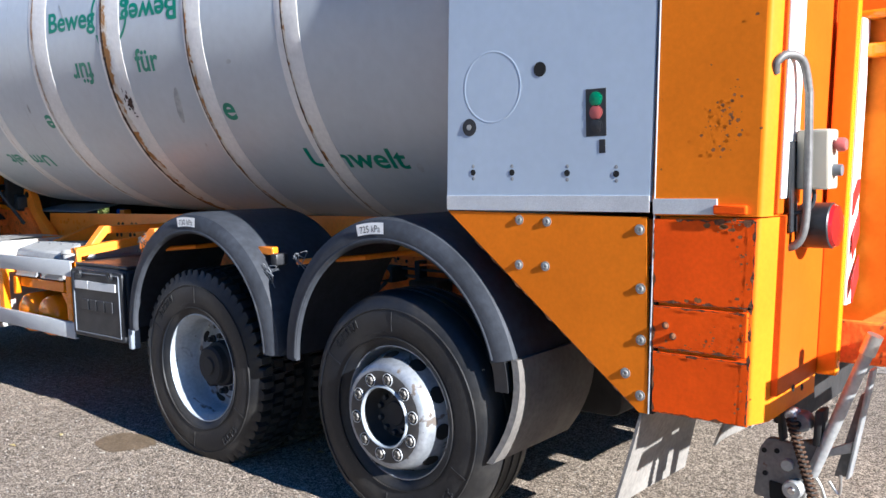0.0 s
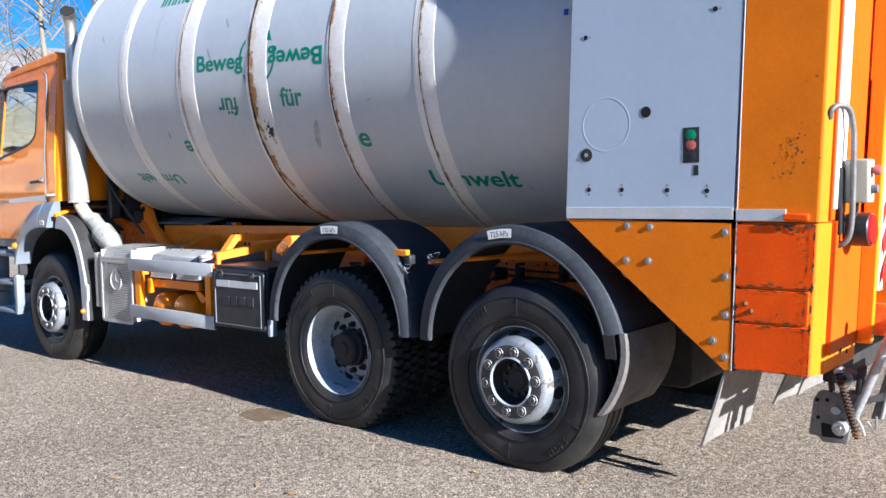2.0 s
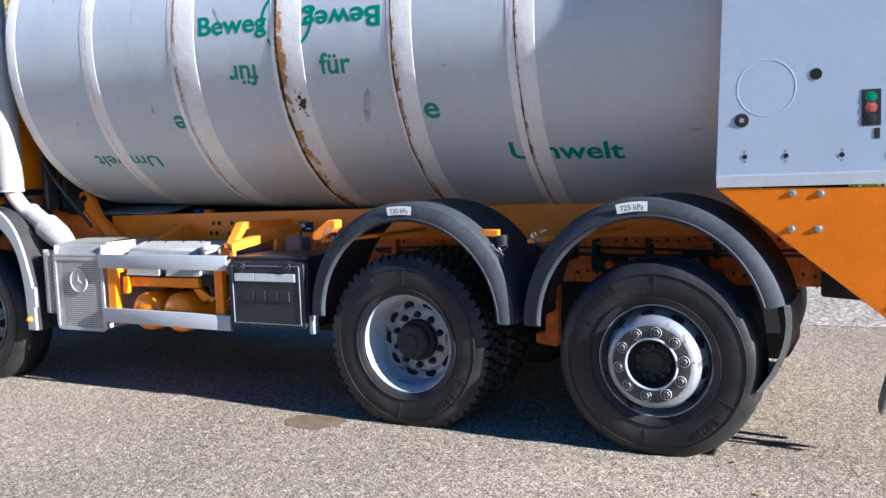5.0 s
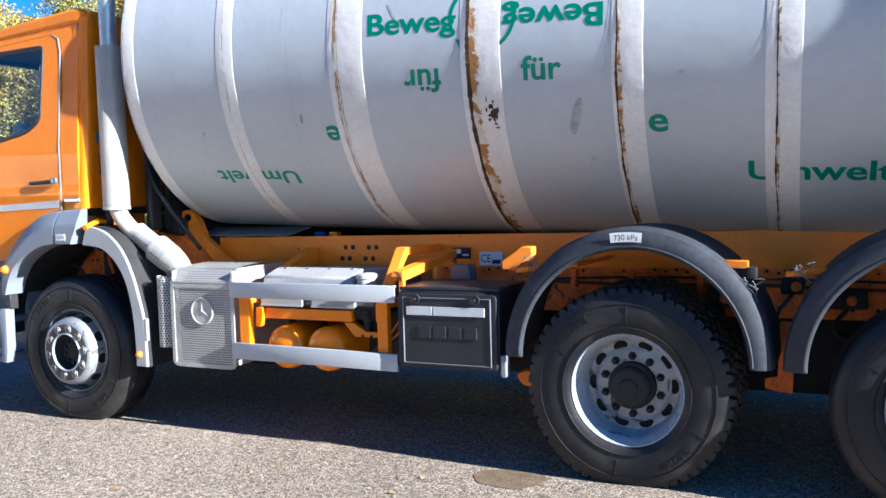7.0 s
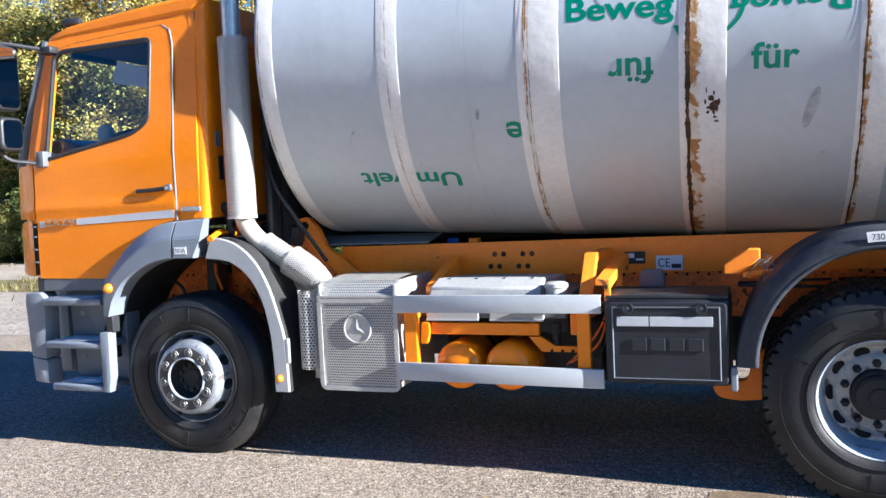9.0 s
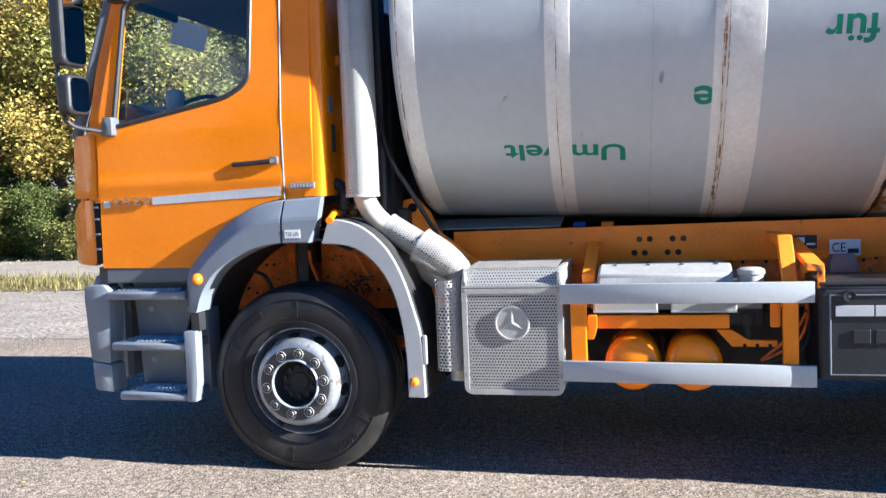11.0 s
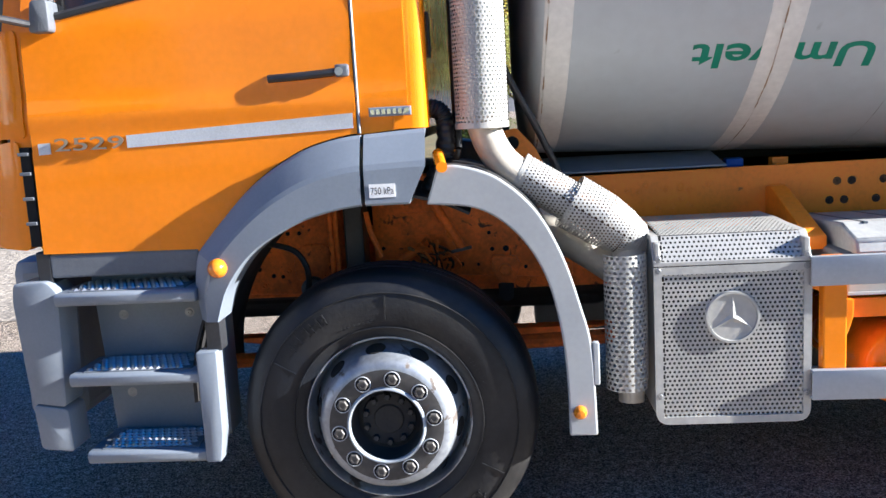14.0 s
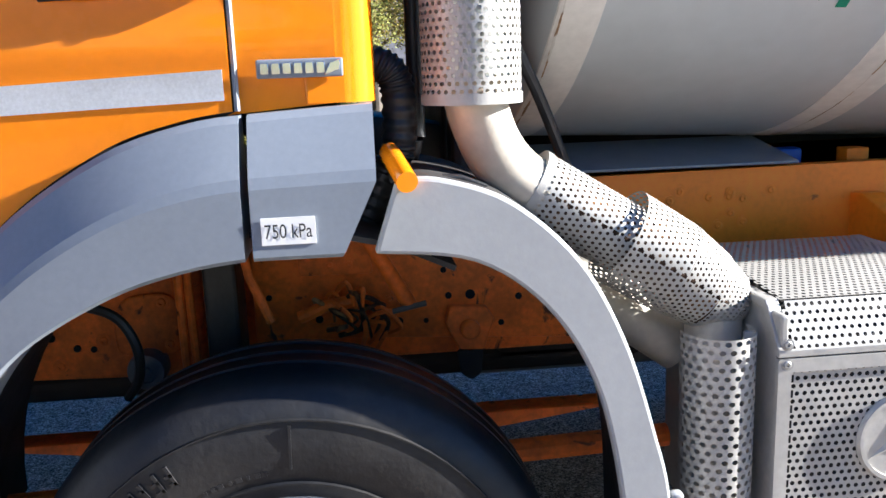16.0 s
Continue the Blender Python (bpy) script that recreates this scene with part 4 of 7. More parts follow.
part("tank_beam", box(-3.87, -3.21, 0.13, 0.20, 0.788, 0.860, 0.008), ORANGE, truck, "orange beam over the air tanks")
for x in (-3.690, -3.388):
    t = part("air_tank", lathe([(0.0001, 0.060), (0.07, 0.063), (0.108, 0.071), (0.130, 0.088), (0.141, 0.118), (0.143, 0.15), (0.143, 0.80), (0.12, 0.84), (0.0001, 0.86)], "y", 40, (x, 0, 0.613)), ORANGE, truck, "orange steel air tank")
    part("tank_strap", lathe([(0.144, 0.40), (0.148, 0.40), (0.148, 0.44), (0.144, 0.44)], "y", 40, (x, 0, 0.613), close=True), DARK, t)
for x0, x1 in ((-3.885, -3.560), (-3.495, -3.175)):
    bc = part("battery_cover", box(x0, x1, 0.112, 0.138, 0.880, 1.00, 0.008), GREY_LIGHT, truck, "grey battery box front")
    part("cover_edge", box(x0, x1, 0.106, 0.113, 0.874, 0.886, 0.002), ALU, bc)
part("battery_tray", box(-3.90, -3.05, 0.14, 0.80, 0.885, 1.02, 0.012), GREY_DARK, truck, "dark battery box")
lid = part("battery_lid", prism([(0.10, 1.02), (0.82, 1.02), (0.82, 1.125), (0.26, 1.125), (0.12, 1.075)], -3.86, -3.19, 0.014, "x"), DUST, truck, "dusty grey battery box lid")
for k in range(4):
    part("lid_rib", box(-3.78 + 0.17 * k, -3.765 + 0.17 * k, 0.24, 0.80, 1.120, 1.1268, 0.001), GREY_DARK, lid)
for x in (-3.46, -3.42):
    part("latch", box(x, x + 0.012, 0.128, 0.14, 0.87, 0.98, 0.003), STEEL, truck, "steel lid latch")
part("strut", prism([(0.82, 1.11), (0.82, 1.25), (0.76, 1.25), (0.30, 1.075), (0.30, 1.025)], -3.955, -3.885, 0.006, "x"), ORANGE_CHASSIS, truck, "orange strut from the beam to the guard")
part("filler_cap", lathe([(0.0001, 1.095), (0.050, 1.094), (0.066, 1.086), (0.068, 1.066), (0.060, 1.058), (0.060, 0.99)], "z", 28, (-3.105, 0.15, 0)), DUST, truck, "broad pale filler lid")
for x, z in ((-2.754, 0.995), (-2.635, 0.991)):
    part("pale_lid", prism(round_poly([(x - 0.042, z - 0.024), (x + 0.042, z - 0.024), (x + 0.030, z + 0.008), (x - 0.022, z + 0.008)], 0.006), 0.27, 0.36, 0.006), DUST, truck, "pale plastic lid behind the tool box")
# dark blocks added behind the tanks to hide the bright ground
part("inner_tank", prism(round_poly([(-4.06, 0.36), (-2.25, 0.36), (-2.25, 0.84), (-4.06, 0.84)], 0.06), 0.95, 1.50, 0.01), DARK, truck, "dark block added between the chassis rails")
part("inner_box", box(-3.30, -2.90, 0.40, 0.80, 0.50, 0.84, 0.02), DARK, truck, "dark box filling the space behind the guard")
arm = part("bracket_arm", prism([(-3.275, 0.782), (-3.20, 0.782), (-3.12, 0.730), (-2.985, 0.730), (-2.985, 0.695), (-3.20, 0.695)], 0.14, 0.17, 0.004), ORANGE, truck, "orange bracket arm with bolt holes")
for x in (-3.14, -3.08, -3.02):
    part("bolt_hole", disc(x, 0.712, 0.009, 0.137, 0.142, 12), HOLE, arm)
part("hook", prism(round_poly([(-3.022, 0.80), (-2.972, 0.80), (-2.972, 0.92), (-3.022, 0.92)], 0.012), 0.10, 0.13, 0.004), ORANGE, truck)
part("valve_block", box(-3.22, -3.04, 0.16, 0.34, 0.80, 0.93, 0.015), DARK, truck, "dark valve block")
part("valve", lathe([(0.0001, 0.86), (0.04, 0.86), (0.04, 0.80), (0.025, 0.79), (0.025, 0.72)], "z", 16, (-3.12, 0.18, 0)), DARK, truck, "dark air valve")
part("hook", prism(round_poly([(-3.925, 0.735), (-3.885, 0.735), (-3.865, 0.80), (-3.865, 0.865), (-3.915, 0.865)], 0.012), 0.10, 0.14, 0.004), ORANGE, truck, "orange hook")
for k in range(3):
    part("air_line", tube(smooth_line([(-3.06, 0.12 + 0.03 * k, 0.62), (-2.86 - 0.02 * k, 0.14, 0.70 + 0.04 * k), (-2.84, 0.20, 0.92), (-2.95, 0.3, 0.98)], 6), 0.007, 8), ORANGE_DIRTY if k else BLACK, truck)
part("support_bracket", prism([(0.088, 1.03), (0.128, 1.03), (0.305, 1.212), (0.82, 1.228), (0.82, 1.282), (0.280, 1.262)], -2.965, -2.893, 0.005, "x"), ORANGE_CHASSIS, truck, "bent orange support bracket")
tray = part("tray_bracket", prism([(0.02, 1.085), (0.82, 1.222), (0.82, 1.246), (0.02, 1.118)], -2.862, -2.785, 0.004, "x"), ORANGE_CHASSIS, truck, "slanting orange tray bracket")
part("flange", prism([(0.02, 1.060), (0.30, 1.108), (0.82, 1.196), (0.82, 1.224), (0.02, 1.088)], -2.795, -2.787, 0.001, "x"), ORANGE_CHASSIS, tray)
part("leg", box(-2.815, -2.783, 0.022, 0.050, 1.00, 1.10, 0.003), ORANGE_CHASSIS, tray)
part("leg", box(-2.822, -2.790, 0.500, 0.535, 1.00, 1.19, 0.003), ORANGE_CHASSIS, tray)
part("bracket_plate", prism([(-2.20, 1.13), (-2.12, 1.13), (-2.02, 1.21), (-2.02, 1.26), (-2.08, 1.26), (-2.20, 1.18)], 0.12, 0.20, 0.006), ORANGE_CHASSIS, truck, "orange bracket plate")
part("fluid_bottle", prism(round_poly([(-2.685, 0.98), (-2.545, 0.98), (-2.545, 1.11), (-2.56, 1.155), (-2.67, 1.155), (-2.685, 1.11)], 0.015), 0.46, 0.58, 0.01), GREY_DARK, truck, "dusty grey fluid tank neck")
plate = part("rating_plate", box(-2.81, -2.69, 0.80, 0.815, 1.180, 1.255, 0.002), INK, truck, "small black rating plate")
part("plate_bar", box(-2.80, -2.755, 0.797, 0.80, 1.215, 1.245, 0.0005), WHITE, plate)
part("plate_bar", box(-2.745, -2.70, 0.797, 0.80, 1.200, 1.212, 0.0005), WHITE, plate)
ce = part("type_label", box(-2.625, -2.465, 0.803, 0.815, 1.138, 1.228, 0.002), WHITE, truck, "white label with the letters CE")
part("print", on_side(fit_letters("CE", 0.070, 0.052), -2.612, 1.158, 0.801), INK, ce)
part("print", box(-2.532, -2.475, 0.7995, 0.802, 1.150, 1.176, 0.0004), INK, ce)

ra = random.Random(17)
for k, z in enumerate((0.985, 1.015, 1.045)):
    part("air_line", tube(smooth_line([(-2.15 + 0.6 * j, 0.815 - 0.012 * k + 0.012 * ra.uniform(-1, 1), z + 0.014 * ra.uniform(-1, 1)) for j in range(6)], 5), 0.010 - 0.002 * k, 7), (BLACK, DARK, ORANGE_DIRTY)[k], truck, "greasy air line along the chassis rail")
for x in (-1.98, -1.62, -1.21, -0.93, -0.52, -0.18, 0.22):
    part("line_clip", box(x - 0.018, x + 0.018, 0.775, 0.842, 0.96, 1.075, 0.004), ORANGE_DIRTY if x < -1 else DARK, truck)
for x, z, w, h in ((-1.08, 0.925, 0.16, 0.11), (-0.70, 1.00, 0.12, 0.09), (-0.42, 0.93, 0.20, 0.10), (0.10, 0.95, 0.14, 0.12)):
    v = part("valve_block", box(x - w / 2, x + w / 2, 0.70, 0.84, z - h / 2, z + h / 2, 0.012), DARK, truck, "greasy brake valve on the rail")
    part("valve_port", lathe([(0.0001, 0.665), (0.022, 0.666), (0.027, 0.675), (0.027, 0.71)], "y", 16, (x + 0.02, 0, z)), ORANGE_DIRTY, v)
    part("brake_hose", tube(smooth_line([(x, 0.72, z - h / 2), (x + ra.uniform(-0.08, 0.08), 0.66, z - 0.16), (x + ra.uniform(-0.15, 0.15), 0.72, z - 0.28)], 6), 0.011, 8), BLACK, truck)

settle()
for x, z in ((-4.483, 1.201), (-4.454, 1.226), (-4.306, 1.160), (-4.308, 1.219), (-4.271, 1.198), (-4.269, 1.134), (-4.190, 1.219)):
    bolt(x, z, 0.818, truck, 0.010, ORANGE_CHASSIS)

# tool box
TOOL_BOX = mat("grey_black_box_plastic", (0.0135, 0.0155, 0.020), 0.5, 0, 0, ((5, 0.2), (60, 0.15)), (120, 0.0008))
tb = part("tool_box", box(-2.795, -2.155, 0.018, 0.46, 0.545, 1.000, 0.02), TOOL_BOX, truck, "black plastic tool box with two latches")
tb.location = (-0.020, -0.012, 0.012)
door = part("door", prism(round_poly([(-2.785, 0.555), (-2.165, 0.555), (-2.165, 0.985), (-2.785, 0.985)], 0.03), -0.006, 0.02, 0.006), TOOL_BOX, tb)
for q in ((-2.752, -2.744, 0.580, 0.962), (-2.206, -2.198, 0.580, 0.962)):
    part("door_rib", box(q[0], q[1], -0.011, -0.004, q[2], q[3], 0.003), GREY, tb, "pale worn rib")
for z in (0.577, 0.957):
    part("door_rib", box(-2.752, -2.198, -0.011, -0.004, z, z + 0.008, 0.003), GREY_DARK, tb)
part("reflector_strip", box(-2.725, -2.56, -0.0145, -0.004, 0.862, 0.912, 0.001), TAPE, tb, "silver reflective strip")
part("reflector_strip", box(-2.552, -2.235, -0.0145, -0.004, 0.862, 0.912, 0.001), TAPE, tb)
for k in range(4):
    part("logo_block", box(-2.650 + 0.096 * k, -2.572 + 0.096 * k, -0.013, -0.004, 0.730, 0.798, 0.005), TOOL_BOX, tb, "raised plain block")
for x in (-2.665, -2.290):
    part("latch", lathe([(0.014, -0.02), (0.028, -0.022), (0.030, -0.012), (0.028, 0.0), (0.014, 0)], "y", 24, (x, 0, 0.957), close=True), TOOL_BOX, tb, "black ring latch")
    part("latch_pin", disc(x, 0.957, 0.010, -0.018, -0.004, 14, 0.003), BOLT, tb, "dull steel latch pin")
part("lid", box(-2.79, -2.16, 0.03, 0.46, 0.998, 1.022, 0.008), BLACK, tb)
part("corner_guard", box(-2.175, -2.140, -0.004, 0.06, 0.535, 0.66, 0.008), GREY, truck)


# ---- wheels ----
def tyre_profile(groove=True):
    p = [(0.298, 0.02), (0.300, -0.002), (0.315, -0.016), (0.345, -0.026), (0.40, -0.034), (0.448, -0.030), (0.480, -0.018), (0.500, 0.000), (0.510, 0.014)]
    if groove:
        for y in (0.075, 0.135, 0.195):
            p += [(0.518, y - 0.028), (0.521, y - 0.008), (0.508, y - 0.005), (0.508, y + 0.005), (0.521, y + 0.008)]
    else:
        p += [(0.516, 0.04), (0.518, 0.12), (0.518, 0.16), (0.516, 0.23)]
    p += [(0.510, 0.258), (0.500, 0.272), (0.470, 0.292), (0.42, 0.302), (0.34, 0.295), (0.30, 0.275), (0.298, 0.26)]
    return p


def lug_profile():
    p = [(0.298, 0.02), (0.300, -0.002), (0.315, -0.016), (0.345, -0.026), (0.40, -0.034), (0.448, -0.030), (0.480, -0.018), (0.503, -0.006), (0.524, 0.000)]
    for y in (0.066, 0.137, 0.206):
        p += [(0.530, y - 0.050), (0.530, y - 0.006), (0.506, y - 0.004), (0.506, y + 0.004), (0.530, y + 0.006)]
    return p + [(0.530, 0.26), (0.524, 0.275), (0.503, 0.280), (0.470, 0.292), (0.42, 0.302), (0.34, 0.295), (0.30, 0.275), (0.298, 0.26)]


def arc_bar(r, a, da, dr, y, b=None):
    """A short raised bar bent round the wheel's axis."""
    c = bmesh.new()
    n = 5
    rows = []
    for k in range(n + 1):
        t = radians(a + da * k / n)
        rows.append([c.verts.new((rr * math.cos(t), y, rr * math.sin(t))) for rr in (r, r + dr)])
    for p, q in zip(rows, rows[1:]):
        c.faces.new((p[0], p[1], q[1], q[0]))
    e = bmesh.ops.extrude_face_region(c, geom=c.faces[:])
    for v in e["geom"]:
        if isinstance(v, bmesh.types.BMVert):
            v.co.y += 0.006
    return join(b, c)


def sidewall_marks(b=None):
    rnd = random.Random(4)
    for a0, n, r, dr in ((118, 6, 0.408, 0.040), (300, 5, 0.408, 0.040)):
        a = a0
        for k in range(n):
            w = rnd.uniform(1.2, 4.2)
            b = arc_bar(r, a, w, dr * 0.16, -0.0365, b)
            b = arc_bar(r + dr * rnd.uniform(0.4, 0.8), a, w, dr * 0.16, -0.0365, b)
            b = arc_bar(r, a, 0.8, dr, -0.0365, b)
            a += w + 1.6
    for a0, n, r in ((95, 8, 0.360), (200, 9, 0.352), (275, 6, 0.372), (20, 7, 0.365)):
        for k in range(n):
            b = arc_bar(r, a0 + 2.6 * k + rnd.uniform(-0.4, 0.4), rnd.uniform(0.7, 1.9), rnd.uniform(0.006, 0.010), -0.0305, b)
    for a in (88, 150, 262, 332):
        b = arc_bar(0.37, a, 0.7, 0.085, -0.0355, b)
    for r in (0.338, 0.462):
        b = lathe([(r, -0.026), (r + 0.001, -0.0335), (r + 0.004, -0.0335), (r + 0.005, -0.026)], "y", 72, bm=b)
    return b


NUT = mat("rust_brown_nut", (0.12, 0.112, 0.102), 0.55, 0.4, 0, ((30, 0.3),))

# disc face colour darkened for the shade that the metal mirrors
FACE = mat("burnished_disc_steel", (0.055, 0.053, 0.052), 0.42, 0.1, 0, ((6, 0.2), (50, 0.25)), (60, 0.0002), ((0.07, 0.055, 0.045), 11, 0.60, 0.75))


def convex_wheel(x, y, parent, turned=False):
    w = part("wheel", lathe([(0.304, 0.028), (0.306, 0.008), (0.303, -0.002), (0.296, -0.003), (0.291, 0.006), (0.288, 0.050), (0.284, 0.095), (0.279, 0.102), (0.2715, 0.060), (0.2565, 0.010), (0.243, -0.035), (0.239, -0.055), (0.231, -0.070), (0.219, -0.079), (0.205, -0.083),
                            (0.137, -0.083), (0.132, -0.080), (0.1295, -0.074)], "y", 64), RIM, parent, "wheel with a pale steel rim and ten nuts", at=(x, y, HUB))
    b = lathe([(r + 0.16 * max(0, r - 0.40), yy) for r, yy in tyre_profile()], "y", 96)
    for v in b.verts:                       # flattened where it carries the load
        v.co.z = max(v.co.z, 0.003 - HUB)
    part("tyre", b, RUBBER, w, "black worn tyre, dusty on its side")
    tagged(part("sidewall_marking", sidewall_marks(), RUBBER, w), kind="stuff")
    part("disc_face", lathe([(0.141, -0.0838), (0.150, -0.0850), (0.196, -0.0850), (0.203, -0.0838)], "y", 48), FACE, w, "burnished steel ring round the hub, darkened for mirrored shade")
    part("disc_lip", lathe([(0.128, -0.076), (0.129, -0.090), (0.133, -0.0925), (0.138, -0.090), (0.141, -0.082)], "y", 48), RIM_BLUE, w, "raised pale lip of the wheel disc")
    # the dark hub colour also covers the recess wall around it
    part("hub_cap", lathe([(0.0001, -0.016), (0.05, -0.018), (0.055, -0.012), (0.095, -0.012), (0.100, -0.004), (0.114, 0.0), (0.122, -0.010), (0.1295, -0.0745)], "y", 40), DARK, w, "greasy black hub end")
    for k in range(10):
        a = radians(36 * k + 18)
        part("hub_bolt", lathe([(0.0001, -0.030), (0.010, -0.030), (0.0135, -0.024), (0.0135, -0.006)], "y", 6, (0.084 * math.cos(a), 0, 0.084 * math.sin(a))), TOOL_BOX, w)
        a = radians(36 * k + 8)
        cx, cz = 0.170 * math.cos(a), 0.170 * math.sin(a)
        part("nut_seat", lathe([(0.0250, -0.0838), (0.0258, -0.0885), (0.0278, -0.0888), (0.0292, -0.0845)], "y", 24, (cx, 0, cz)), ALU, w)
        part("nut_recess", lathe([(0.0001, -0.0858), (0.0255, -0.0858)], "y", 20, (cx, 0, cz)), HOLE, w)
        part("wheel_nut", lathe([(0.0001, -0.0925), (0.0105, -0.0920), (0.0110, -0.0960), (0.0165, -0.0955), (0.0200, -0.0910), (0.0205, -0.083)], "y", 6, (cx, 0, cz)), NUT, w)
        a = radians(36 * k + 26)
        bm = lathe([(0.0001, 0.0), (0.028, 0.0), (0.030, 0.003)], "y", 20)
        bmesh.ops.transform(bm, matrix=Matrix.Rotation(-a, 4, "Y") @ Matrix.Translation((0.2585, 0.0094, 0)) @ Matrix.Rotation(radians(73), 4, "Z") @ Matrix.Diagonal((1.2, 1, 1.25, 1)), verts=bm.verts)
        part("hand_hole", bm, HOLE, w, "dark oval hand hole")
    w.rotation_euler = (0, 0, math.pi if turned else 0)
    return w


def dual_wheel(x, y, parent, turned=False):
    w = part("wheel", lathe([(0.304, 0.020), (0.306, 0.004), (0.302, -0.006), (0.296, -0.007), (0.290, 0.004), (0.284, 0.020), (0.272, 0.034), (0.262, 0.10), (0.258, 0.150), (0.250, 0.162)], "y", 64),
             RIM_BLUE, parent, "twin wheel with a deep pale blue-grey rim", at=(x, y, HUB))
    part("wheel_disc", lathe([(0.2505, 0.161), (0.246, 0.166), (0.228, 0.170), (0.200, 0.160), (0.190, 0.156), (0.125, 0.156), (0.122, 0.16), (0.0001, 0.16)], "y", 64), RIM, w, "grimy grey wheel disc")
    n = 54
    b = lathe([(r + 0.16 * max(0, r - 0.40), yy) for r, yy in lug_profile()], "y", n * 6)
    for v in b.verts:                       # cut the tread into blocks
        r, a = math.hypot(v.co.x, v.co.z), math.atan2(v.co.z, v.co.x) / math.tau * n
        if r > 0.530 and (a + (0.5 if v.co.y > 0.066 and v.co.y < 0.137 or v.co.y > 0.206 else 0.0)) % 1.0 < 0.30:
            v.co.x, v.co.z = v.co.x * 0.520 / r, v.co.z * 0.520 / r
    tagged(part("sidewall_marking", sidewall_marks(), RUBBER, w), kind="stuff")
    t = part("tyre", b, RUBBER, w, "black lugged drive tyre")
    again(t, w, (0, 0.34, 0))
    part("hub_cap", lathe([(0.0001, 0.040), (0.046, 0.038), (0.052, 0.048), (0.095, 0.050), (0.108, 0.062), (0.112, 0.10), (0.126, 0.110), (0.130, 0.16)], "y", 40), DARK, w, "greasy black hub end")
    for k in range(10):
        a = radians(36 * k + 18)
        cx, cz = 0.158 * math.cos(a), 0.158 * math.sin(a)
        part("wheel_nut", lathe([(0.0001, 0.112), (0.011, 0.112), (0.016, 0.118), (0.016, 0.140), (0.023, 0.142), (0.023, 0.157)], "y", 6, (cx, 0, cz)), DARK, w)
        a = radians(36 * k)
        bm = lathe([(0.0001, 0.0), (0.030, 0.0), (0.032, 0.003)], "y", 20)
        bmesh.ops.transform(bm, matrix=Matrix.Rotation(-a, 4, "Y") @ Matrix.Translation((0.219, 0.1625, 0)) @ Matrix.Diagonal((0.8, 1, 1.25, 1)), verts=bm.verts)
        part("hand_hole", bm, HOLE, w, "dark oval hand hole")
    w.rotation_euler = (0, 0, math.pi if turned else 0)
    return w


convex_wheel(AX[0], 0.050, truck)
dual_wheel(AX[1], 0.029, truck)
convex_wheel(AX[2], -0.004, truck)
convex_wheel(AX[0], 2.45, truck, True)
dual_wheel(AX[1], 2.49, truck, True)
convex_wheel(AX[2], 2.50, truck, True)
for x in AX:
    part("axle", tube([(x, 0.3, HUB), (x, 2.05, HUB)], 0.07, 16), DARK, truck, "dark axle tube")
    reach, rise = (0.93, 0.09) if x < -5 else (0.55, 0.0)
    part("leaf_spring", prism([(x - reach, 0.72 - rise), (x + reach, 0.72 - rise), (x + 0.3, 0.64 - rise), (x - 0.3, 0.64 - rise)], 0.80, 0.89, 0.01), ORANGE_DIRTY if x < -5 else DARK, truck)
part("axle_link", prism(round_poly([(-0.83, 0.455), (-0.69, 0.435), (-0.675, 0.82), (-0.752, 0.82), (-0.765, 0.525), (-0.83, 0.515)], 0.012), 0.52, 0.59, 0.008), ORANGE_DIRTY, truck, "greasy orange axle link")
# dark block added to hide a bright slit between the far wheels
part("axle_link", box(-0.98, -0.46, 1.95, 2.05, 0.17, 0.62, 0.02), DARK, truck, "dark block added to close the slit between far wheels")
part("bracket_foot", prism(round_poly([(-2.305, 0.430), (-2.265, 0.362), (-2.15, 0.345), (-2.00, 0.36), (-1.98, 0.64), (-2.07, 0.64), (-2.10, 0.47), (-2.25, 0.455)], 0.03), 0.58, 0.66, 0.008), ORANGE_CHASSIS, truck, "orange bracket foot")


# ---- fenders ----
def fender(x, a0, a1, name, material, label):
    """A plastic mudguard: an arched skin over the wheel with a turned-down rim."""
    ro = 0.705
    prof = [(ro - 0.115, -0.012), (ro - 0.108, -0.030), (ro - 0.080, -0.034), (ro - 0.040, -0.026), (ro - 0.012, -0.008), (ro, 0.030), (ro, 0.20), (ro - 0.004, 0.60), (ro - 0.012, 0.60), (ro - 0.012, 0.03), (ro - 0.030, 0.004), (ro - 0.10, -0.004)]
    f = part(name, lathe(prof, "y", 40, (x, 0, 0.665), a0, a1, close=True), material, truck, label)
    part("rim_bead", lathe([(ro - 0.106, -0.031), (ro - 0.103, -0.036), (ro - 0.096, -0.037), (ro - 0.090, -0.033)], "y", 40, (x, 0, 0.665), a0 + 1, a1 - 1), FENDER, f)
    return f


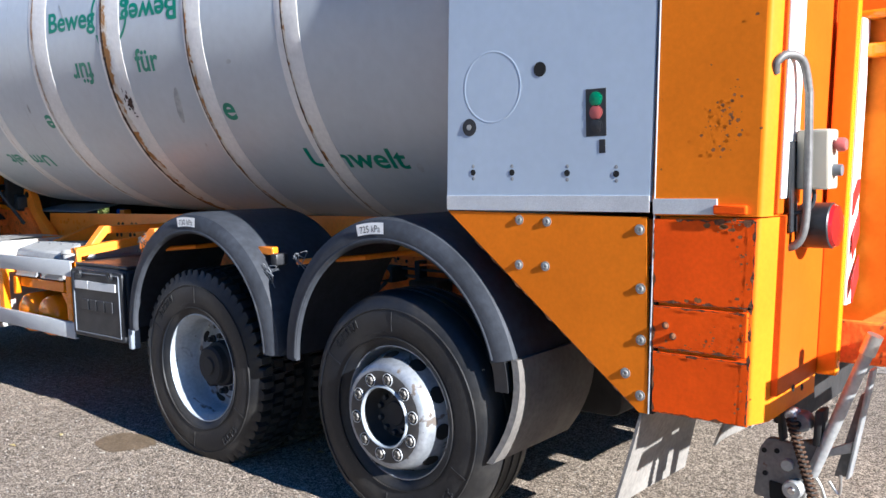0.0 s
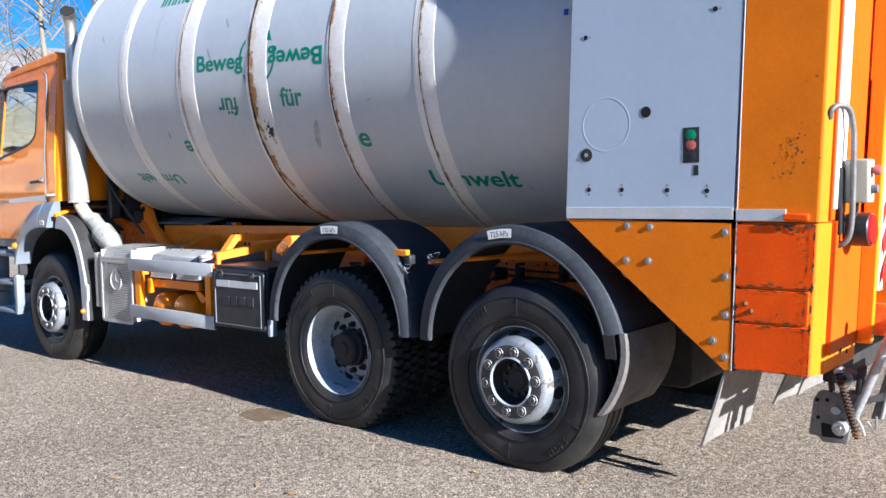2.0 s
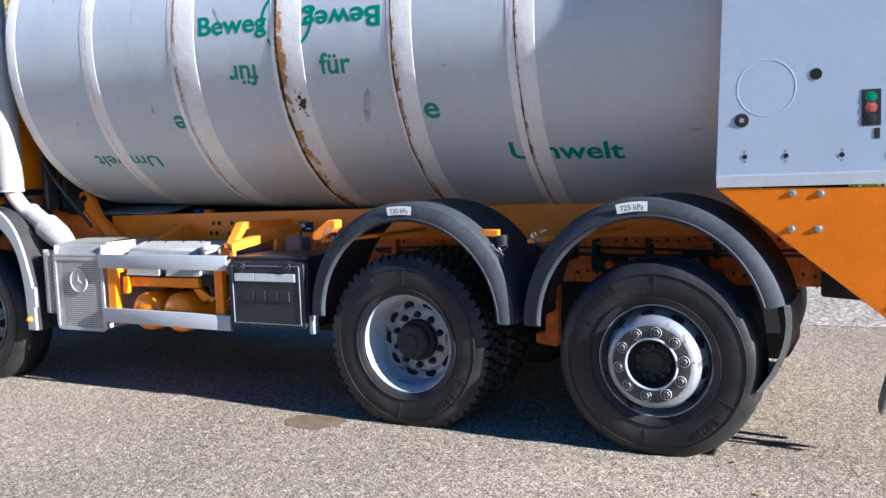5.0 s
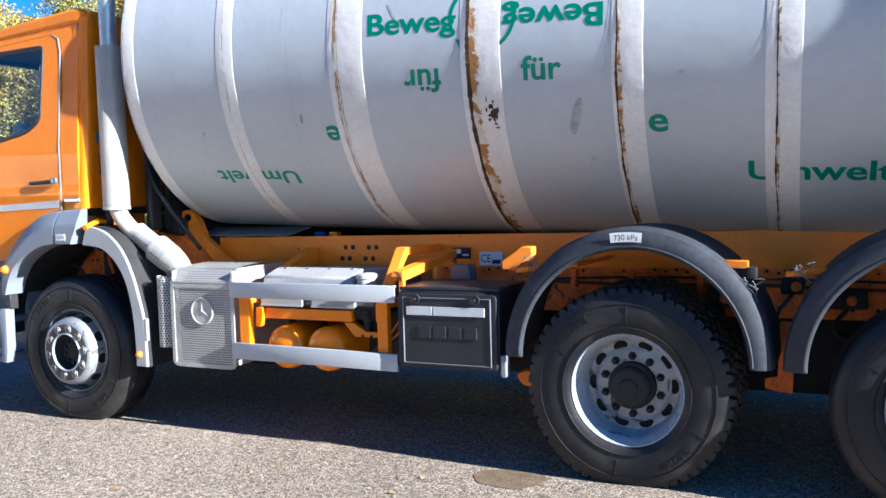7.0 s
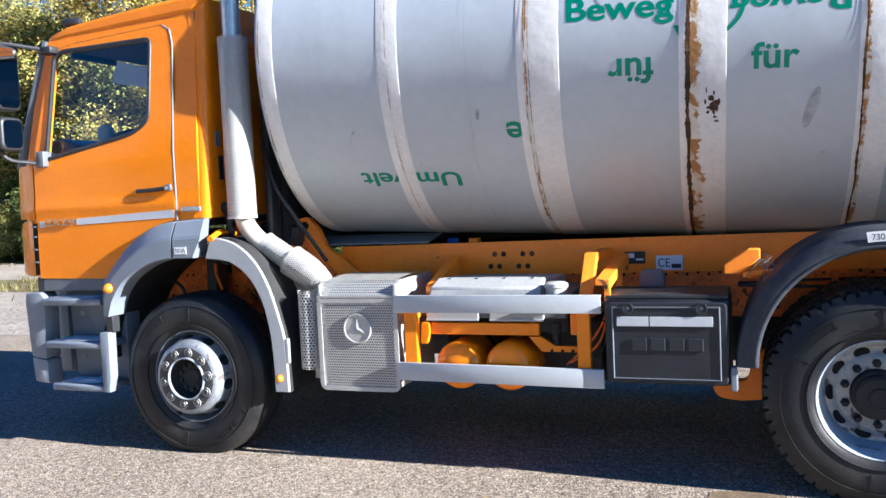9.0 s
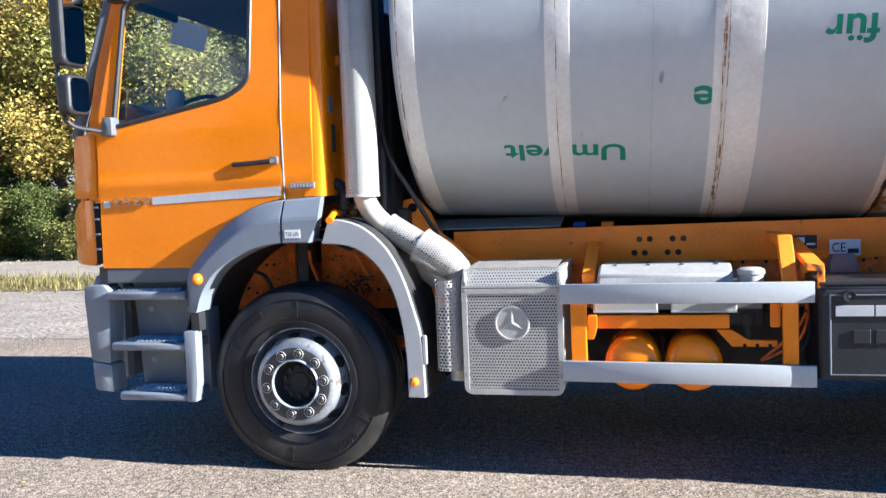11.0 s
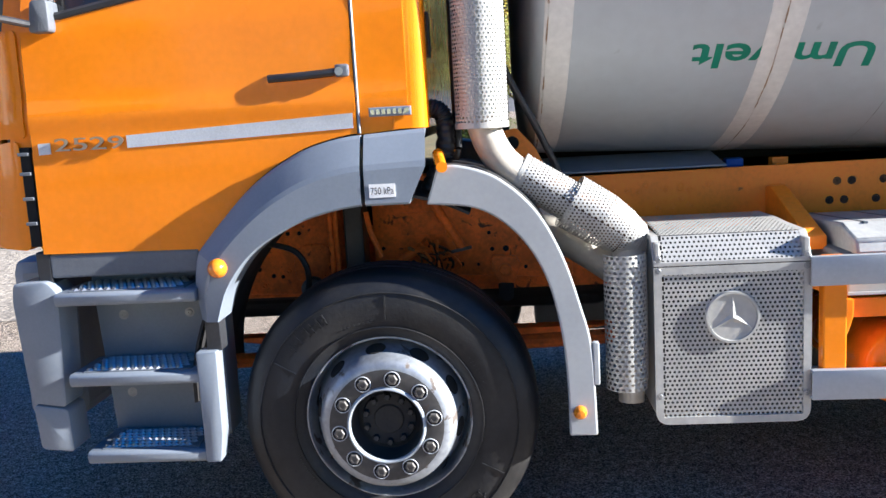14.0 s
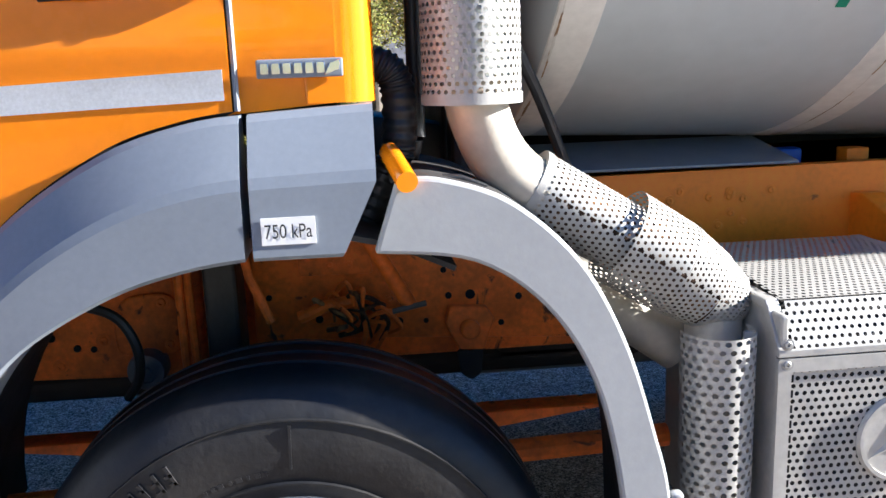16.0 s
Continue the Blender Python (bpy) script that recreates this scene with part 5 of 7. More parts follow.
f1 = fender(-1.447, 0, 180, "mudguard", FENDER, "black plastic mudguard over the drive wheel")
f2 = fender(0.0, 13, 180, "mudguard", FENDER, "black plastic mudguard over the trailing wheel")
for x in (-1.447, 0.0):
    f = bpy.data.objects["mudguard"] if x < -1 else f2
    o = again(f, truck, (2 * x, 2.36, 0), 180)
for f, x, txt in ((f1, -1.535, "730 kPa"), (f2, -0.140, "725 kPa")):
    b = fit_letters(txt, 0.125, 0.030)
    lab = bmesh.new()
    bmesh.ops.create_grid(lab, x_segments=10, y_segments=1, size=0.5, matrix=Matrix.Translation((0.0825, 0.017, 0)) @ Matrix.Diagonal((0.165, 0.05, 1, 1)))
    for bb, mm, nm in ((lab, WHITE, "label"), (b, INK, "print")):
        for v in bb.verts:
            r = 0.640 + v.co.y
            a = math.pi / 2 - (v.co.x + (0.02 if nm == "print" else 0) - 0.0825 + (x + 0.0825 - (-1.447 if f is f1 else 0.0))) / 0.66
            cx = -1.447 if f is f1 else 0.0
            v.co = Vector((cx + r * math.cos(a), -0.0385 - (0.0015 if nm == "print" else 0) - v.co.z * 0, 0.665 + r * math.sin(a)))
        part(nm, bb, mm, f, "white sticker" if nm == "label" else "", 0)
# flap on the rear end of the trailing mudguard, and the mudguards' stays and lamps
bm = bmesh.new()
rows = []
for i in range(10):
    s = i / 9
    a = radians(13 - 34 * s)
    rows.append([bm.verts.new(((0.700 - 0.11 * s * s) * math.cos(a), y, 0.665 + 0.70 * math.sin(a) - 0.03 * s)) for y in (-0.02, 0.10, 0.25, 0.40, 0.55)])
for p, q in zip(rows, rows[1:]):
    for j in range(4):
        bm.faces.new((p[j], p[j + 1], q[j + 1], q[j]))
r = bmesh.ops.extrude_face_region(bm, geom=bm.faces[:])
for v in r["geom"]:
    if isinstance(v, bmesh.types.BMVert):
        v.co.x += 0.020
part("rubber_skirt", bm, mat("dusty_black_rubber", (0.12, 0.11, 0.10), 0.85, 0, 0, ((6, 0.25), (50, 0.2)), (40, 0.002)), f2, "black rubber skirt hanging from the mudguard")
# a pale strip paints the sunlight along the skirt's edge
bm = bmesh.new()
rows = []
for i in range(10):
    s = i / 9
    a = radians(13 - 34 * s)
    x, z = (0.700 - 0.11 * s * s) * math.cos(a), 0.665 + 0.70 * math.sin(a) - 0.03 * s
    rows.append([bm.verts.new((x + dx, -0.0225, z)) for dx in (-0.006, 0.024)])
for p, q in zip(rows, rows[1:]):
    bm.faces.new((p[0], p[1], q[1], q[0]))
part("skirt_edge", bm, RUBBER_FLAP, f2, "pale strip painted as the sunlit edge of the skirt")
part("lip_end", lathe([(0.595, -0.022), (0.660, -0.024), (0.660, 0.0), (0.595, 0.0)], "y", 8, (0, 0, 0.665), 2, 13, close=True), BLACK, f2)
for x, tilt in ((-0.74, 0.1), (-2.15, -0.1)):
    part("stay", tube([(x + 0.05, 0.08, 1.13), (x + 0.35, 0.25, 1.15), (x + 0.4, 0.82, 1.15)], 0.014, 8), ORANGE_CHASSIS, truck, "mudguard stay")
part("side_marker", box(-0.985, -0.865, 0.070, 0.11, 1.155, 1.198, 0.008), AMBER, truck, "amber side marker lamp")
part("lamp_bracket", box(-0.875, -0.825, 0.06, 0.14, 1.105, 1.165, 0.01), BLACK, truck)

rt = random.Random(21)
for cx, cz in ((-0.86, 1.10), (-0.62, 1.17), (-2.02, 1.19)):
    b = None
    for k in range(7):
        p = Vector((cx + rt.uniform(-0.03, 0.03), 0.02, cz + rt.uniform(-0.02, 0.02)))
        b = tube(smooth_line([p, p + Vector((rt.uniform(-0.03, 0.05), 0.01, rt.uniform(-0.06, 0.03))), p + Vector((rt.uniform(-0.06, 0.09), 0.02, rt.uniform(-0.12, 0.04)))], 4), 0.0022, 5, bm=b)
    part("cable_tuft", b, GREY_DARK, truck, "frayed grey cord on the mudguard stay")

# ---- exhaust ----
SX, SY = -5.124, 0.140                    # the upright stack


def round_guard(axis_a, axis_b, r, a0, a1, nu, nv, hole, name, label, parent, r2=None):
    """A perforated sheet rolled round a line."""
    A, B = Vector(axis_a), Vector(axis_b)
    t = (B - A).normalized()
    u = Vector((0, -1, 0))
    u = (u - t * u.dot(t)).normalized()
    w = t.cross(u)

    def place(s, v):
        a = radians(a0 + (a1 - a0) * s)
        rr = r + ((r2 or r) - r) * v
        return A + (B - A) * v + rr * (math.cos(a) * u + math.sin(a) * w)
    return part(name, perforated(nu, nv, place, hole), STAINLESS, parent, label, 60)


# the body's colour is darkened so the guard's holes read as shaded
muffler = part("muffler_box", prism(round_poly([(0.075, 0.48), (0.64, 0.48), (0.64, 1.06), (0.20, 1.085), (0.075, 0.99)], 0.02), -4.535, -4.06, 0.01, "x"), DARK, truck, "exhaust muffler behind a perforated stainless guard")
Z0, Z1, Z2 = 0.462, 1.016, 1.118
part("front_sheet", perforated(30, 33, lambda u, v: (-4.535 + 0.475 * u, 0.028, Z0 + 0.018 + (Z1 - Z0 - 0.036) * v), 0.31), STAINLESS, muffler, "perforated stainless front sheet", 60)
part("top_front_sheet", perforated(30, 6, lambda u, v: (-4.535 + 0.475 * u, 0.030 + 0.05 * v, Z1 + 0.012 + 0.088 * v), 0.27), STAINLESS, muffler, "", 60)
part("top_sheet", perforated(30, 34, lambda u, v: (-4.535 + 0.475 * u, 0.085 + 0.54 * v, 1.118 + 0.015 * math.sin(math.pi * v)), 0.27), STAINLESS, muffler, "perforated stainless top sheet", 60)


def frame_of(x0, x1, z0, z1, w, y0, y1, r):
    o = round_poly([(x0, z0), (x1, z0), (x1, z1), (x0, z1)], r)
    i = round_poly([(x0 + w, z0 + w), (x1 - w, z0 + w), (x1 - w, z1 - w), (x0 + w, z1 - w)], 0.004)
    b = sheet(o, (i,), y1 - y0, None, 9.0)
    for v in b.verts:
        v.co.y += y0
    return b


part("front_frame", frame_of(-4.562, -4.034, Z0 - 0.006, Z1, 0.027, 0.022, 0.034, (0.05, 0.05, 0.004, 0.004)), STAINLESS, muffler, "stainless front rim")
for x0, x1 in ((-4.562, -4.535), (-4.061, -4.034)):
    part("side_rim", prism([(0.0275, Z1 + 0.018), (0.077, 1.106), (0.09, 1.1185), (0.63, 1.1185), (0.63, 1.10), (0.095, 1.10), (0.040, Z1 + 0.018)], x0, x1, 0.002, "x"), STAINLESS, muffler)
part("front_rim", box(-4.562, -4.034, 0.023, 0.032, Z1 + 0.003, Z1 + 0.018, 0.002), STAINLESS, muffler)
part("seam", box(-4.560, -4.036, 0.0285, 0.036, Z1 - 0.003, Z1 + 0.004, 0.0), HOLE, muffler)
part("side_wall", box(-4.060, -4.040, 0.03, 0.63, 0.48, 1.10, 0.004), STAINLESS, muffler, "stainless side wall")
part("side_wall", box(-4.556, -4.540, 0.03, 0.63, 0.48, 1.10, 0.004), STAINLESS, muffler)
badge = part("round_badge", lathe([(0.080, 0.027), (0.082, 0.017), (0.090, 0.017), (0.094, 0.027)], "y", 48, (-4.298, 0, 0.835)), STAINLESS, muffler, "embossed round badge")
part("badge_disc", disc(-4.298, 0.835, 0.081, 0.0225, 0.03, 40), STAINLESS, badge)
for k in range(3):
    a = radians(90 + 120 * k)
    d, e = Vector((math.cos(a), math.sin(a))), Vector((-math.sin(a), math.cos(a)))
    bm = bmesh.new()
    c = Vector((-4.298, 0.835))
    f = [c + d * 0.079, c - e * 0.013 + d * 0.008, c + e * 0.013 + d * 0.008]
    v = [bm.verts.new((q.x, 0.0218, q.y)) for q in f] + [bm.verts.new((c.x, 0.0150, c.y))]
    bm.faces.new((v[0], v[1], v[3])), bm.faces.new((v[0], v[3], v[2]))
    part("badge_ray", bm, STAINLESS, badge, "", 0)
for x, z in ((-4.545, 1.005), (-4.545, 1.045), (-4.05, 1.005), (-4.05, 1.045), (-4.545, 0.56), (-4.05, 0.56)):
    bolt(x, z, 0.023, muffler, 0.008)
pipe = part("exhaust_pipe", tube(smooth_line([(-4.617, 0.20, 0.60), (-4.617, 0.20, 0.98), (-4.630, 0.20, 1.08), (-4.72, 0.20, 1.172), (-4.945, 0.195, 1.312), (-5.050, 0.180, 1.388), (-5.106, 0.150, 1.485), (SX, SY, 1.60), (SX, SY, 1.9)], 8), 0.0585, 20), PIPE, truck, "heat-tinted exhaust pipe")
part("pipe_bend", tube(smooth_line([(-4.641, 0.330, 0.952), (-4.744, 0.340, 1.025), (-4.855, 0.360, 1.099), (-4.935, 0.400, 1.166)], 6), 0.06, 16), PIPE, pipe)
for (xa, za, ra), (xb, zb, rb), nv in (((-4.825, 1.242, 0.101), (-4.715, 1.172, 0.099), 10), ((-4.715, 1.172, 0.099), (-4.640, 1.120, 0.086), 8), ((-4.640, 1.120, 0.086), (-4.585, 1.088, 0.064), 5), ((-4.585, 1.088, 0.064), (-4.550, 1.070, 0.028), 4)):
    round_guard((xa, 0.200, za), (xb, 0.200, zb), ra, 0, 360, 46, nv, 0.28, "slanted_guard", "flared perforated stainless heat guard", pipe, rb)
round_guard((-4.812, 0.200, 1.233), (-5.003, 0.205, 1.352), 0.0735, 0, 360, 36, 17, 0.28, "slanted_guard", "perforated stainless heat guard", pipe)
# dark sleeve, painting the shade behind the holes of the guard
part("hot_section", tube(smooth_line([(-4.63, 0.20, 1.085), (-4.72, 0.20, 1.172), (-4.945, 0.195, 1.312), (-4.985, 0.192, 1.340)], 6), 0.0605, 20), DARK_RUST, pipe, "dark sleeve added for the shade inside the guard")
part("guard_clamp", tube([(-5.006, 0.205, 1.354), (-4.994, 0.205, 1.3465)], 0.0755, 28), STAINLESS, pipe, "steel clamp on the pipe")
round_guard((-4.650, 0.100, 0.575), (-4.650, 0.100, 1.060), 0.073, -110, 110, 13, 28, 0.31, "upright_guard", "perforated half-round stainless guard", pipe)
part("guard_flange", box(-4.600, -4.573, 0.090, 0.100, 0.60, 1.054, 0.003), STAINLESS, pipe)
part("inner_pipe", tube([(-4.625, 0.17, 0.50), (-4.617, 0.20, 1.07)], 0.047, 16), PIPE, pipe)
stack = round_guard((SX, SY, 1.522), (SX, SY, 2.660), 0.092, 0, 360, 38, 82, 0.29, "stack_guard", "perforated stainless stack guard", truck)
part("guard_collar", lathe([(0.094, 1.519), (0.0945, 1.519), (0.0945, 1.538), (0.094, 1.538)], "z", 40, (SX, SY, 0), close=True), STAINLESS, stack)
part("stack_core", tube([(SX, SY, 1.56), (SX, SY, 2.64)], 0.075, 24), STEEL, stack)
part("tail_pipe", tube(smooth_line([(SX, SY, 2.62), (SX, SY, 2.99), (SX + 0.003, SY - 0.004, 3.14), (SX + 0.022, SY - 0.020, 3.235), (SX + 0.072, SY - 0.060, 3.280)], 6), [0.057 + 0.012 * max(0, k - 12) / 12 for k in range(25)], 20), STEEL, stack, "polished tail pipe")
part("pipe_mouth", tube([(SX + 0.066, SY - 0.0555, 3.2750), (SX + 0.0745, SY - 0.0620, 3.2822)], 0.065, 20), HOLE, stack)

# ---- front mudguard behind the wheel ----
OUT = [(-5.330, 1.430), (-5.255, 1.432), (-5.12, 1.385), (-4.99, 1.27), (-4.90, 1.11), (-4.838, 0.92), (-4.800, 0.75), (-4.788, 0.432)]
INN = [(-4.892, 0.432), (-4.894, 0.63), (-4.912, 0.83), (-4.962, 1.03), (-5.055, 1.18), (-5.19, 1.275), (-5.375, 1.300)]
outer = [(v.x, v.y) for v in smooth_line([(x, z, 0) for x, z in OUT], 6)]
inner = [(v.x, v.y) for v in smooth_line([(x, z, 0) for x, z in INN], 6)]
ff = part("front_mudguard", prism(outer + inner, -0.055, -0.030, 0.010), GREY_LIGHT, truck, "light grey front mudguard half")
bm = bmesh.new()
rows = [[bm.verts.new((x, y, z)) for y in (-0.035, 0.15, 0.40)] for x, z in outer]
for p, q in zip(rows, rows[1:]):
    for j in range(2):
        bm.faces.new((p[j], p[j + 1], q[j + 1], q[j]))
r = bmesh.ops.extrude_face_region(bm, geom=bm.faces[:])
for v in r["geom"]:
    if isinstance(v, bmesh.types.BMVert):
        v.co.x -= 0.008
        v.co.z -= 0.006
part("mudguard_skin", bm, DARK, ff, "black inner skin of the mudguard")
part("guard_tab", box(-4.80, -4.775, -0.055, -0.03, 0.62, 0.78, 0.006), GREY_LIGHT, ff)
part("side_marker", lathe([(0.0001, -0.036), (0.015, -0.034), (0.022, -0.024), (0.026, -0.010), (0.026, 0)], "y", 24, (-4.852, -0.050, 0.522)), AMBER, ff, "round amber marker lamp")
part("rubber_edge", prism([(-5.26, 1.43), (-5.20, 1.425), (-5.15, 1.405), (-5.18, 1.40)], 0.0, 0.04, 0.002), BLACK, ff)
ff.scale, ff.location = (0.945, 1, 0.964), (-0.243, 0.045, 0.0208)
part("orange_stay", tube([(-5.262, -0.030, 1.399), (-5.283, 0.10, 1.437), (-5.270, 0.30, 1.42), (-5.25, 0.8, 1.3)], 0.019, 16), ORANGE, truck, "orange mudguard stay")
part("orange_stay", tube([(-5.345, 0.50, 1.245), (-5.319, 0.50, 1.194), (-5.233, 0.50, 1.039)], 0.019, 12), ORANGE_DIRTY, truck)
part("stay_bolt", tube([(-5.275, 0.485, 1.030), (-5.195, 0.485, 1.046)], 0.007, 8), NUT, truck)
part("frame_plate", prism(round_poly([(-6.34, 0.850), (-5.745, 0.832), (-5.745, 1.33), (-6.2, 1.33), (-6.34, 1.2)], 0.03), 0.70, 0.74, 0.008), ORANGE_DIRTY, truck, "dirty orange frame plate inside the wheel arch")
part("frame_plate", prism(round_poly([(-5.62, 0.898), (-5.34, 0.897), (-4.78, 0.860), (-4.78, 1.10), (-5.0, 1.33), (-5.62, 1.33)], 0.02), 0.72, 0.76, 0.008), ORANGE_DIRTY, truck, "dirty orange chassis web with bolt holes")
part("cover_plate", prism(round_poly([(-5.96, 0.90), (-5.80, 0.90), (-5.785, 1.01), (-5.825, 1.06), (-5.93, 1.055), (-5.965, 1.0)], 0.03), 0.684, 0.70, 0.006), ORANGE_DIRTY, truck, "cast cover on the frame plate")
part("web_pad", prism(round_poly([(-5.50, 1.075), (-5.31, 1.072), (-5.32, 1.13), (-5.36, 1.17), (-5.50, 1.17)], 0.012), 0.708, 0.722, 0.003), ORANGE_DIRTY, truck)
bkt = part("hanger_bracket", prism(round_poly([(-5.118, 0.975), (-5.020, 0.968), (-5.000, 0.935), (-5.030, 0.852), (-5.095, 0.856), (-5.130, 0.930)], 0.008), 0.690, 0.722, 0.005), ORANGE_DIRTY, truck, "orange hanger bracket with a round boss")
part("boss", lathe([(0.0001, 0.668), (0.020, 0.669), (0.026, 0.675), (0.028, 0.692)], "y", 24, (-5.066, 0, 0.912)), ORANGE_DIRTY, bkt)
part("hanger_tongue", prism(round_poly([(-5.10, 0.852), (-5.03, 0.852), (-5.035, 0.785), (-5.062, 0.765), (-5.092, 0.785)], 0.012), 0.70, 0.715, 0.003), DARK, bkt)
for x, z, r in ((-5.248, 0.937, 0.010), (-5.178, 0.934, 0.007), (-4.978, 0.916, 0.008), (-5.059, 0.998, 0.013), (-5.117, 0.998, 0.009), (-5.128, 1.068, 0.008), (-4.93, 0.985, 0.009), (-5.455, 0.955, 0.010), (-5.405, 0.930, 0.007), (-5.58, 1.02, 0.008)):
    part("plate_hole", disc(x, z, r, 0.7165, 0.7205, 14), HOLE, truck)
for x, z, r in ((-5.985, 1.105, 0.009), (-5.935, 1.105, 0.009), (-5.795, 0.985, 0.008), (-6.06, 0.925, 0.009), (-6.02, 0.92, 0.008), (-6.12, 0.955, 0.010), (-6.20, 1.02, 0.010)):
    part("plate_hole", disc(x, z, r, 0.6965, 0.7005, 14), HOLE, truck)
for x, z in ((-5.842, 1.035), (-5.945, 1.005), (-5.83, 0.925), (-6.10, 0.885), (-5.99, 0.945)):
    bolt(x, z, 0.684, truck, 0.012, ORANGE_DIRTY)
for x, z in ((-5.42, 1.10), (-5.37, 1.10), (-5.48, 1.12), (-5.27, 1.00), (-4.90, 1.06)):
    bolt(x, z, 0.708, truck, 0.009, ORANGE_DIRTY)
for x0 in (-5.765, -5.79):
    part("arch_rod", tube([(x0, 0.62, 1.40), (x0 + 0.01, 0.62, 0.86)], 0.011, 8), ORANGE_DIRTY, truck)
rl = random.Random(5)
for q in range(16):
    x0, z0 = -5.455 + 0.008 * q, 0.955 + rl.uniform(-0.02, 0.05)
    loop = [(x0, 0.68, z0), (x0 + rl.uniform(-0.02, 0.06), 0.63 + rl.uniform(-0.02, 0.02), z0 + rl.uniform(0.02, 0.07)), (x0 + rl.uniform(0.04, 0.10), 0.62 + rl.uniform(-0.02, 0.02), z0 + rl.uniform(-0.03, 0.04)), (x0 + rl.uniform(0.0, 0.06), 0.66, z0 + rl.uniform(-0.07, -0.02))]
    part("tangled_line", tube(smooth_line(loop, 6), rl.uniform(0.0035, 0.007), 7), (ORANGE_DIRTY, RUSTY, DARK_RUST, ORANGE_DIRTY)[q % 4], truck, "greasy line in the wheel arch" if q == 0 else "")
part("line_union", tube([(-5.50, 0.64, 0.985), (-5.43, 0.63, 1.015), (-5.37, 0.64, 1.02)], 0.016, 10), ORANGE_DIRTY, truck, "greasy orange pipe union")
part("arch_hose", tube(smooth_line([(-6.16, 0.52, 1.06), (-6.08, 0.5, 1.092), (-6.005, 0.5, 1.090), (-5.91, 0.5, 1.057), (-5.867, 0.5, 0.986), (-5.872, 0.52, 0.90), (-5.91, 0.55, 0.84)], 8), 0.012, 8), BLACK, truck, "black hose in the wheel arch")
part("pulley", lathe([(0.0001, 0.630), (0.012, 0.630), (0.014, 0.640), (0.026, 0.640), (0.028, 0.632), (0.044, 0.634), (0.048, 0.65), (0.048, 0.70)], "y", 28, (-5.885, 0, 0.871)), GREY_DARK, truck, "dark round bush on the frame")
part("arch_post", box(-5.715, -5.635, 0.55, 0.70, 0.80, 1.45, 0.01), BLACK, truck, "black arch post")
part("arch_rod", tube([(-5.615, 0.52, 1.20), (-5.60, 0.5, 1.13), (-5.557, 0.5, 1.019)], 0.011, 8), ORANGE_DIRTY, truck)
part("arch_liner", lathe([(0.70, 0.02), (0.70, 0.62), (0.69, 0.62), (0.69, 0.02)], "y", 20, (AX[0], 0, 0.62), 62, 182, close=True), DARK, truck, "black wheel arch liner")
part("engine_block", box(-6.6, -5.3, 0.95, 1.55, 0.75, 1.35, 0.03), DARK, truck, "dark engine block")
# dark block added to close the bright view through the wheel arch
part("gearbox", box(-6.5, -4.6, 0.95, 1.50, 0.68, 0.80, 0.05), DARK, truck, "dark block added below the engine")
# assumed far-side pieces, added to block the sunlit ground beyond
part("far_steps", prism(round_poly([(-6.75, 0.42), (-6.15, 0.42), (-6.05, 0.95), (-6.05, 1.16), (-6.75, 1.16)], 0.03), 2.20, 2.44, 0.01), GREY_DARK, truck, "dark far-side block added in place of steps")
part("far_tank", prism(round_poly([(1.95, 0.30), (2.40, 0.30), (2.40, 1.02), (1.95, 1.02)], 0.08), -4.90, -2.15, 0.01, "x"), GREY_DARK, truck, "dark far-side block added in place of a tank")
part("far_mudguard", lathe([(0.66, 1.95), (0.70, 1.95), (0.70, 2.44), (0.60, 2.46), (0.59, 2.44), (0.66, 2.42)], "y", 24, (AX[0], 0, 0.60), -12, 170, close=True), GREY_DARK, truck, "unseen grey mudguard added on the far side")
part("tie_rod", tube([(-6.5, 0.5, 0.60), (-4.6, 0.5, 0.66)], 0.03, 10), ORANGE_DIRTY, truck)

# ---- cab ----
def side_y(x, z):
    """How far the cab's side lies inwards at that place."""
    y = 0.085 * max(0.0, (z - 1.95) / 1.05) ** 1.15
    if x < -6.80:
        y += 1.9 * (-6.80 - x) ** 2
    return y - 0.007 * math.exp(-((z - 1.66) / 0.045) ** 2)


ARCH = [(-6.200, 1.150), (-6.10, 1.264), (-5.97, 1.391), (-5.815, 1.487), (-5.69, 1.527), (-5.600, 1.541)]
arch = [(v.x, v.y) for v in smooth_line([(x, z, 0) for x, z in ARCH], 5)]
WINDOW = round_poly([(-6.655, 2.000), (-5.91, 2.135), (-5.785, 2.215), (-5.765, 2.755), (-6.50, 2.742), (-6.575, 2.715)], (0.04, 0.12, 0.06, 0.05, 0.03, 0.05))
cab = part("cab", sheet(round_poly([(-6.78, 1.175), (-6.21, 1.170)], 0) + arch + [(-5.46, 1.552), (-5.42, 1.555), (-5.42, 2.98), (-5.7, 2.97), (-6.45, 2.885), (-6.64, 2.82), (-6.77, 2.35), (-6.84, 1.95), (-6.86, 1.55), (-6.84, 1.30)], (WINDOW,), 0.03, lambda x, z: side_y(x, z) + 0.012, 0.03),
           ORANGE, truck, "orange day cab of the truck")
DOOR = [(-6.775, 1.172), (-6.205, 1.166)] + [(x, z + 0.006) for x, z in arch] + [(-5.602, 2.0), (-5.598, 2.70), (-5.62, 2.80), (-5.68, 2.835), (-6.40, 2.785), (-6.56, 2.755), (-6.62, 2.66), (-6.745, 2.10), (-6.765, 1.9), (-6.770, 1.5)]
cdoor = part("door", sheet(DOOR, (WINDOW,), 0.012, lambda x, z: side_y(x, z) - 0.004 + 0.020 * math.exp(-((x + 5.765) / 0.050) ** 4 - ((z - 1.782) / 0.032) ** 2), 0.02), ORANGE, cab, "glossy orange cab door, closed")
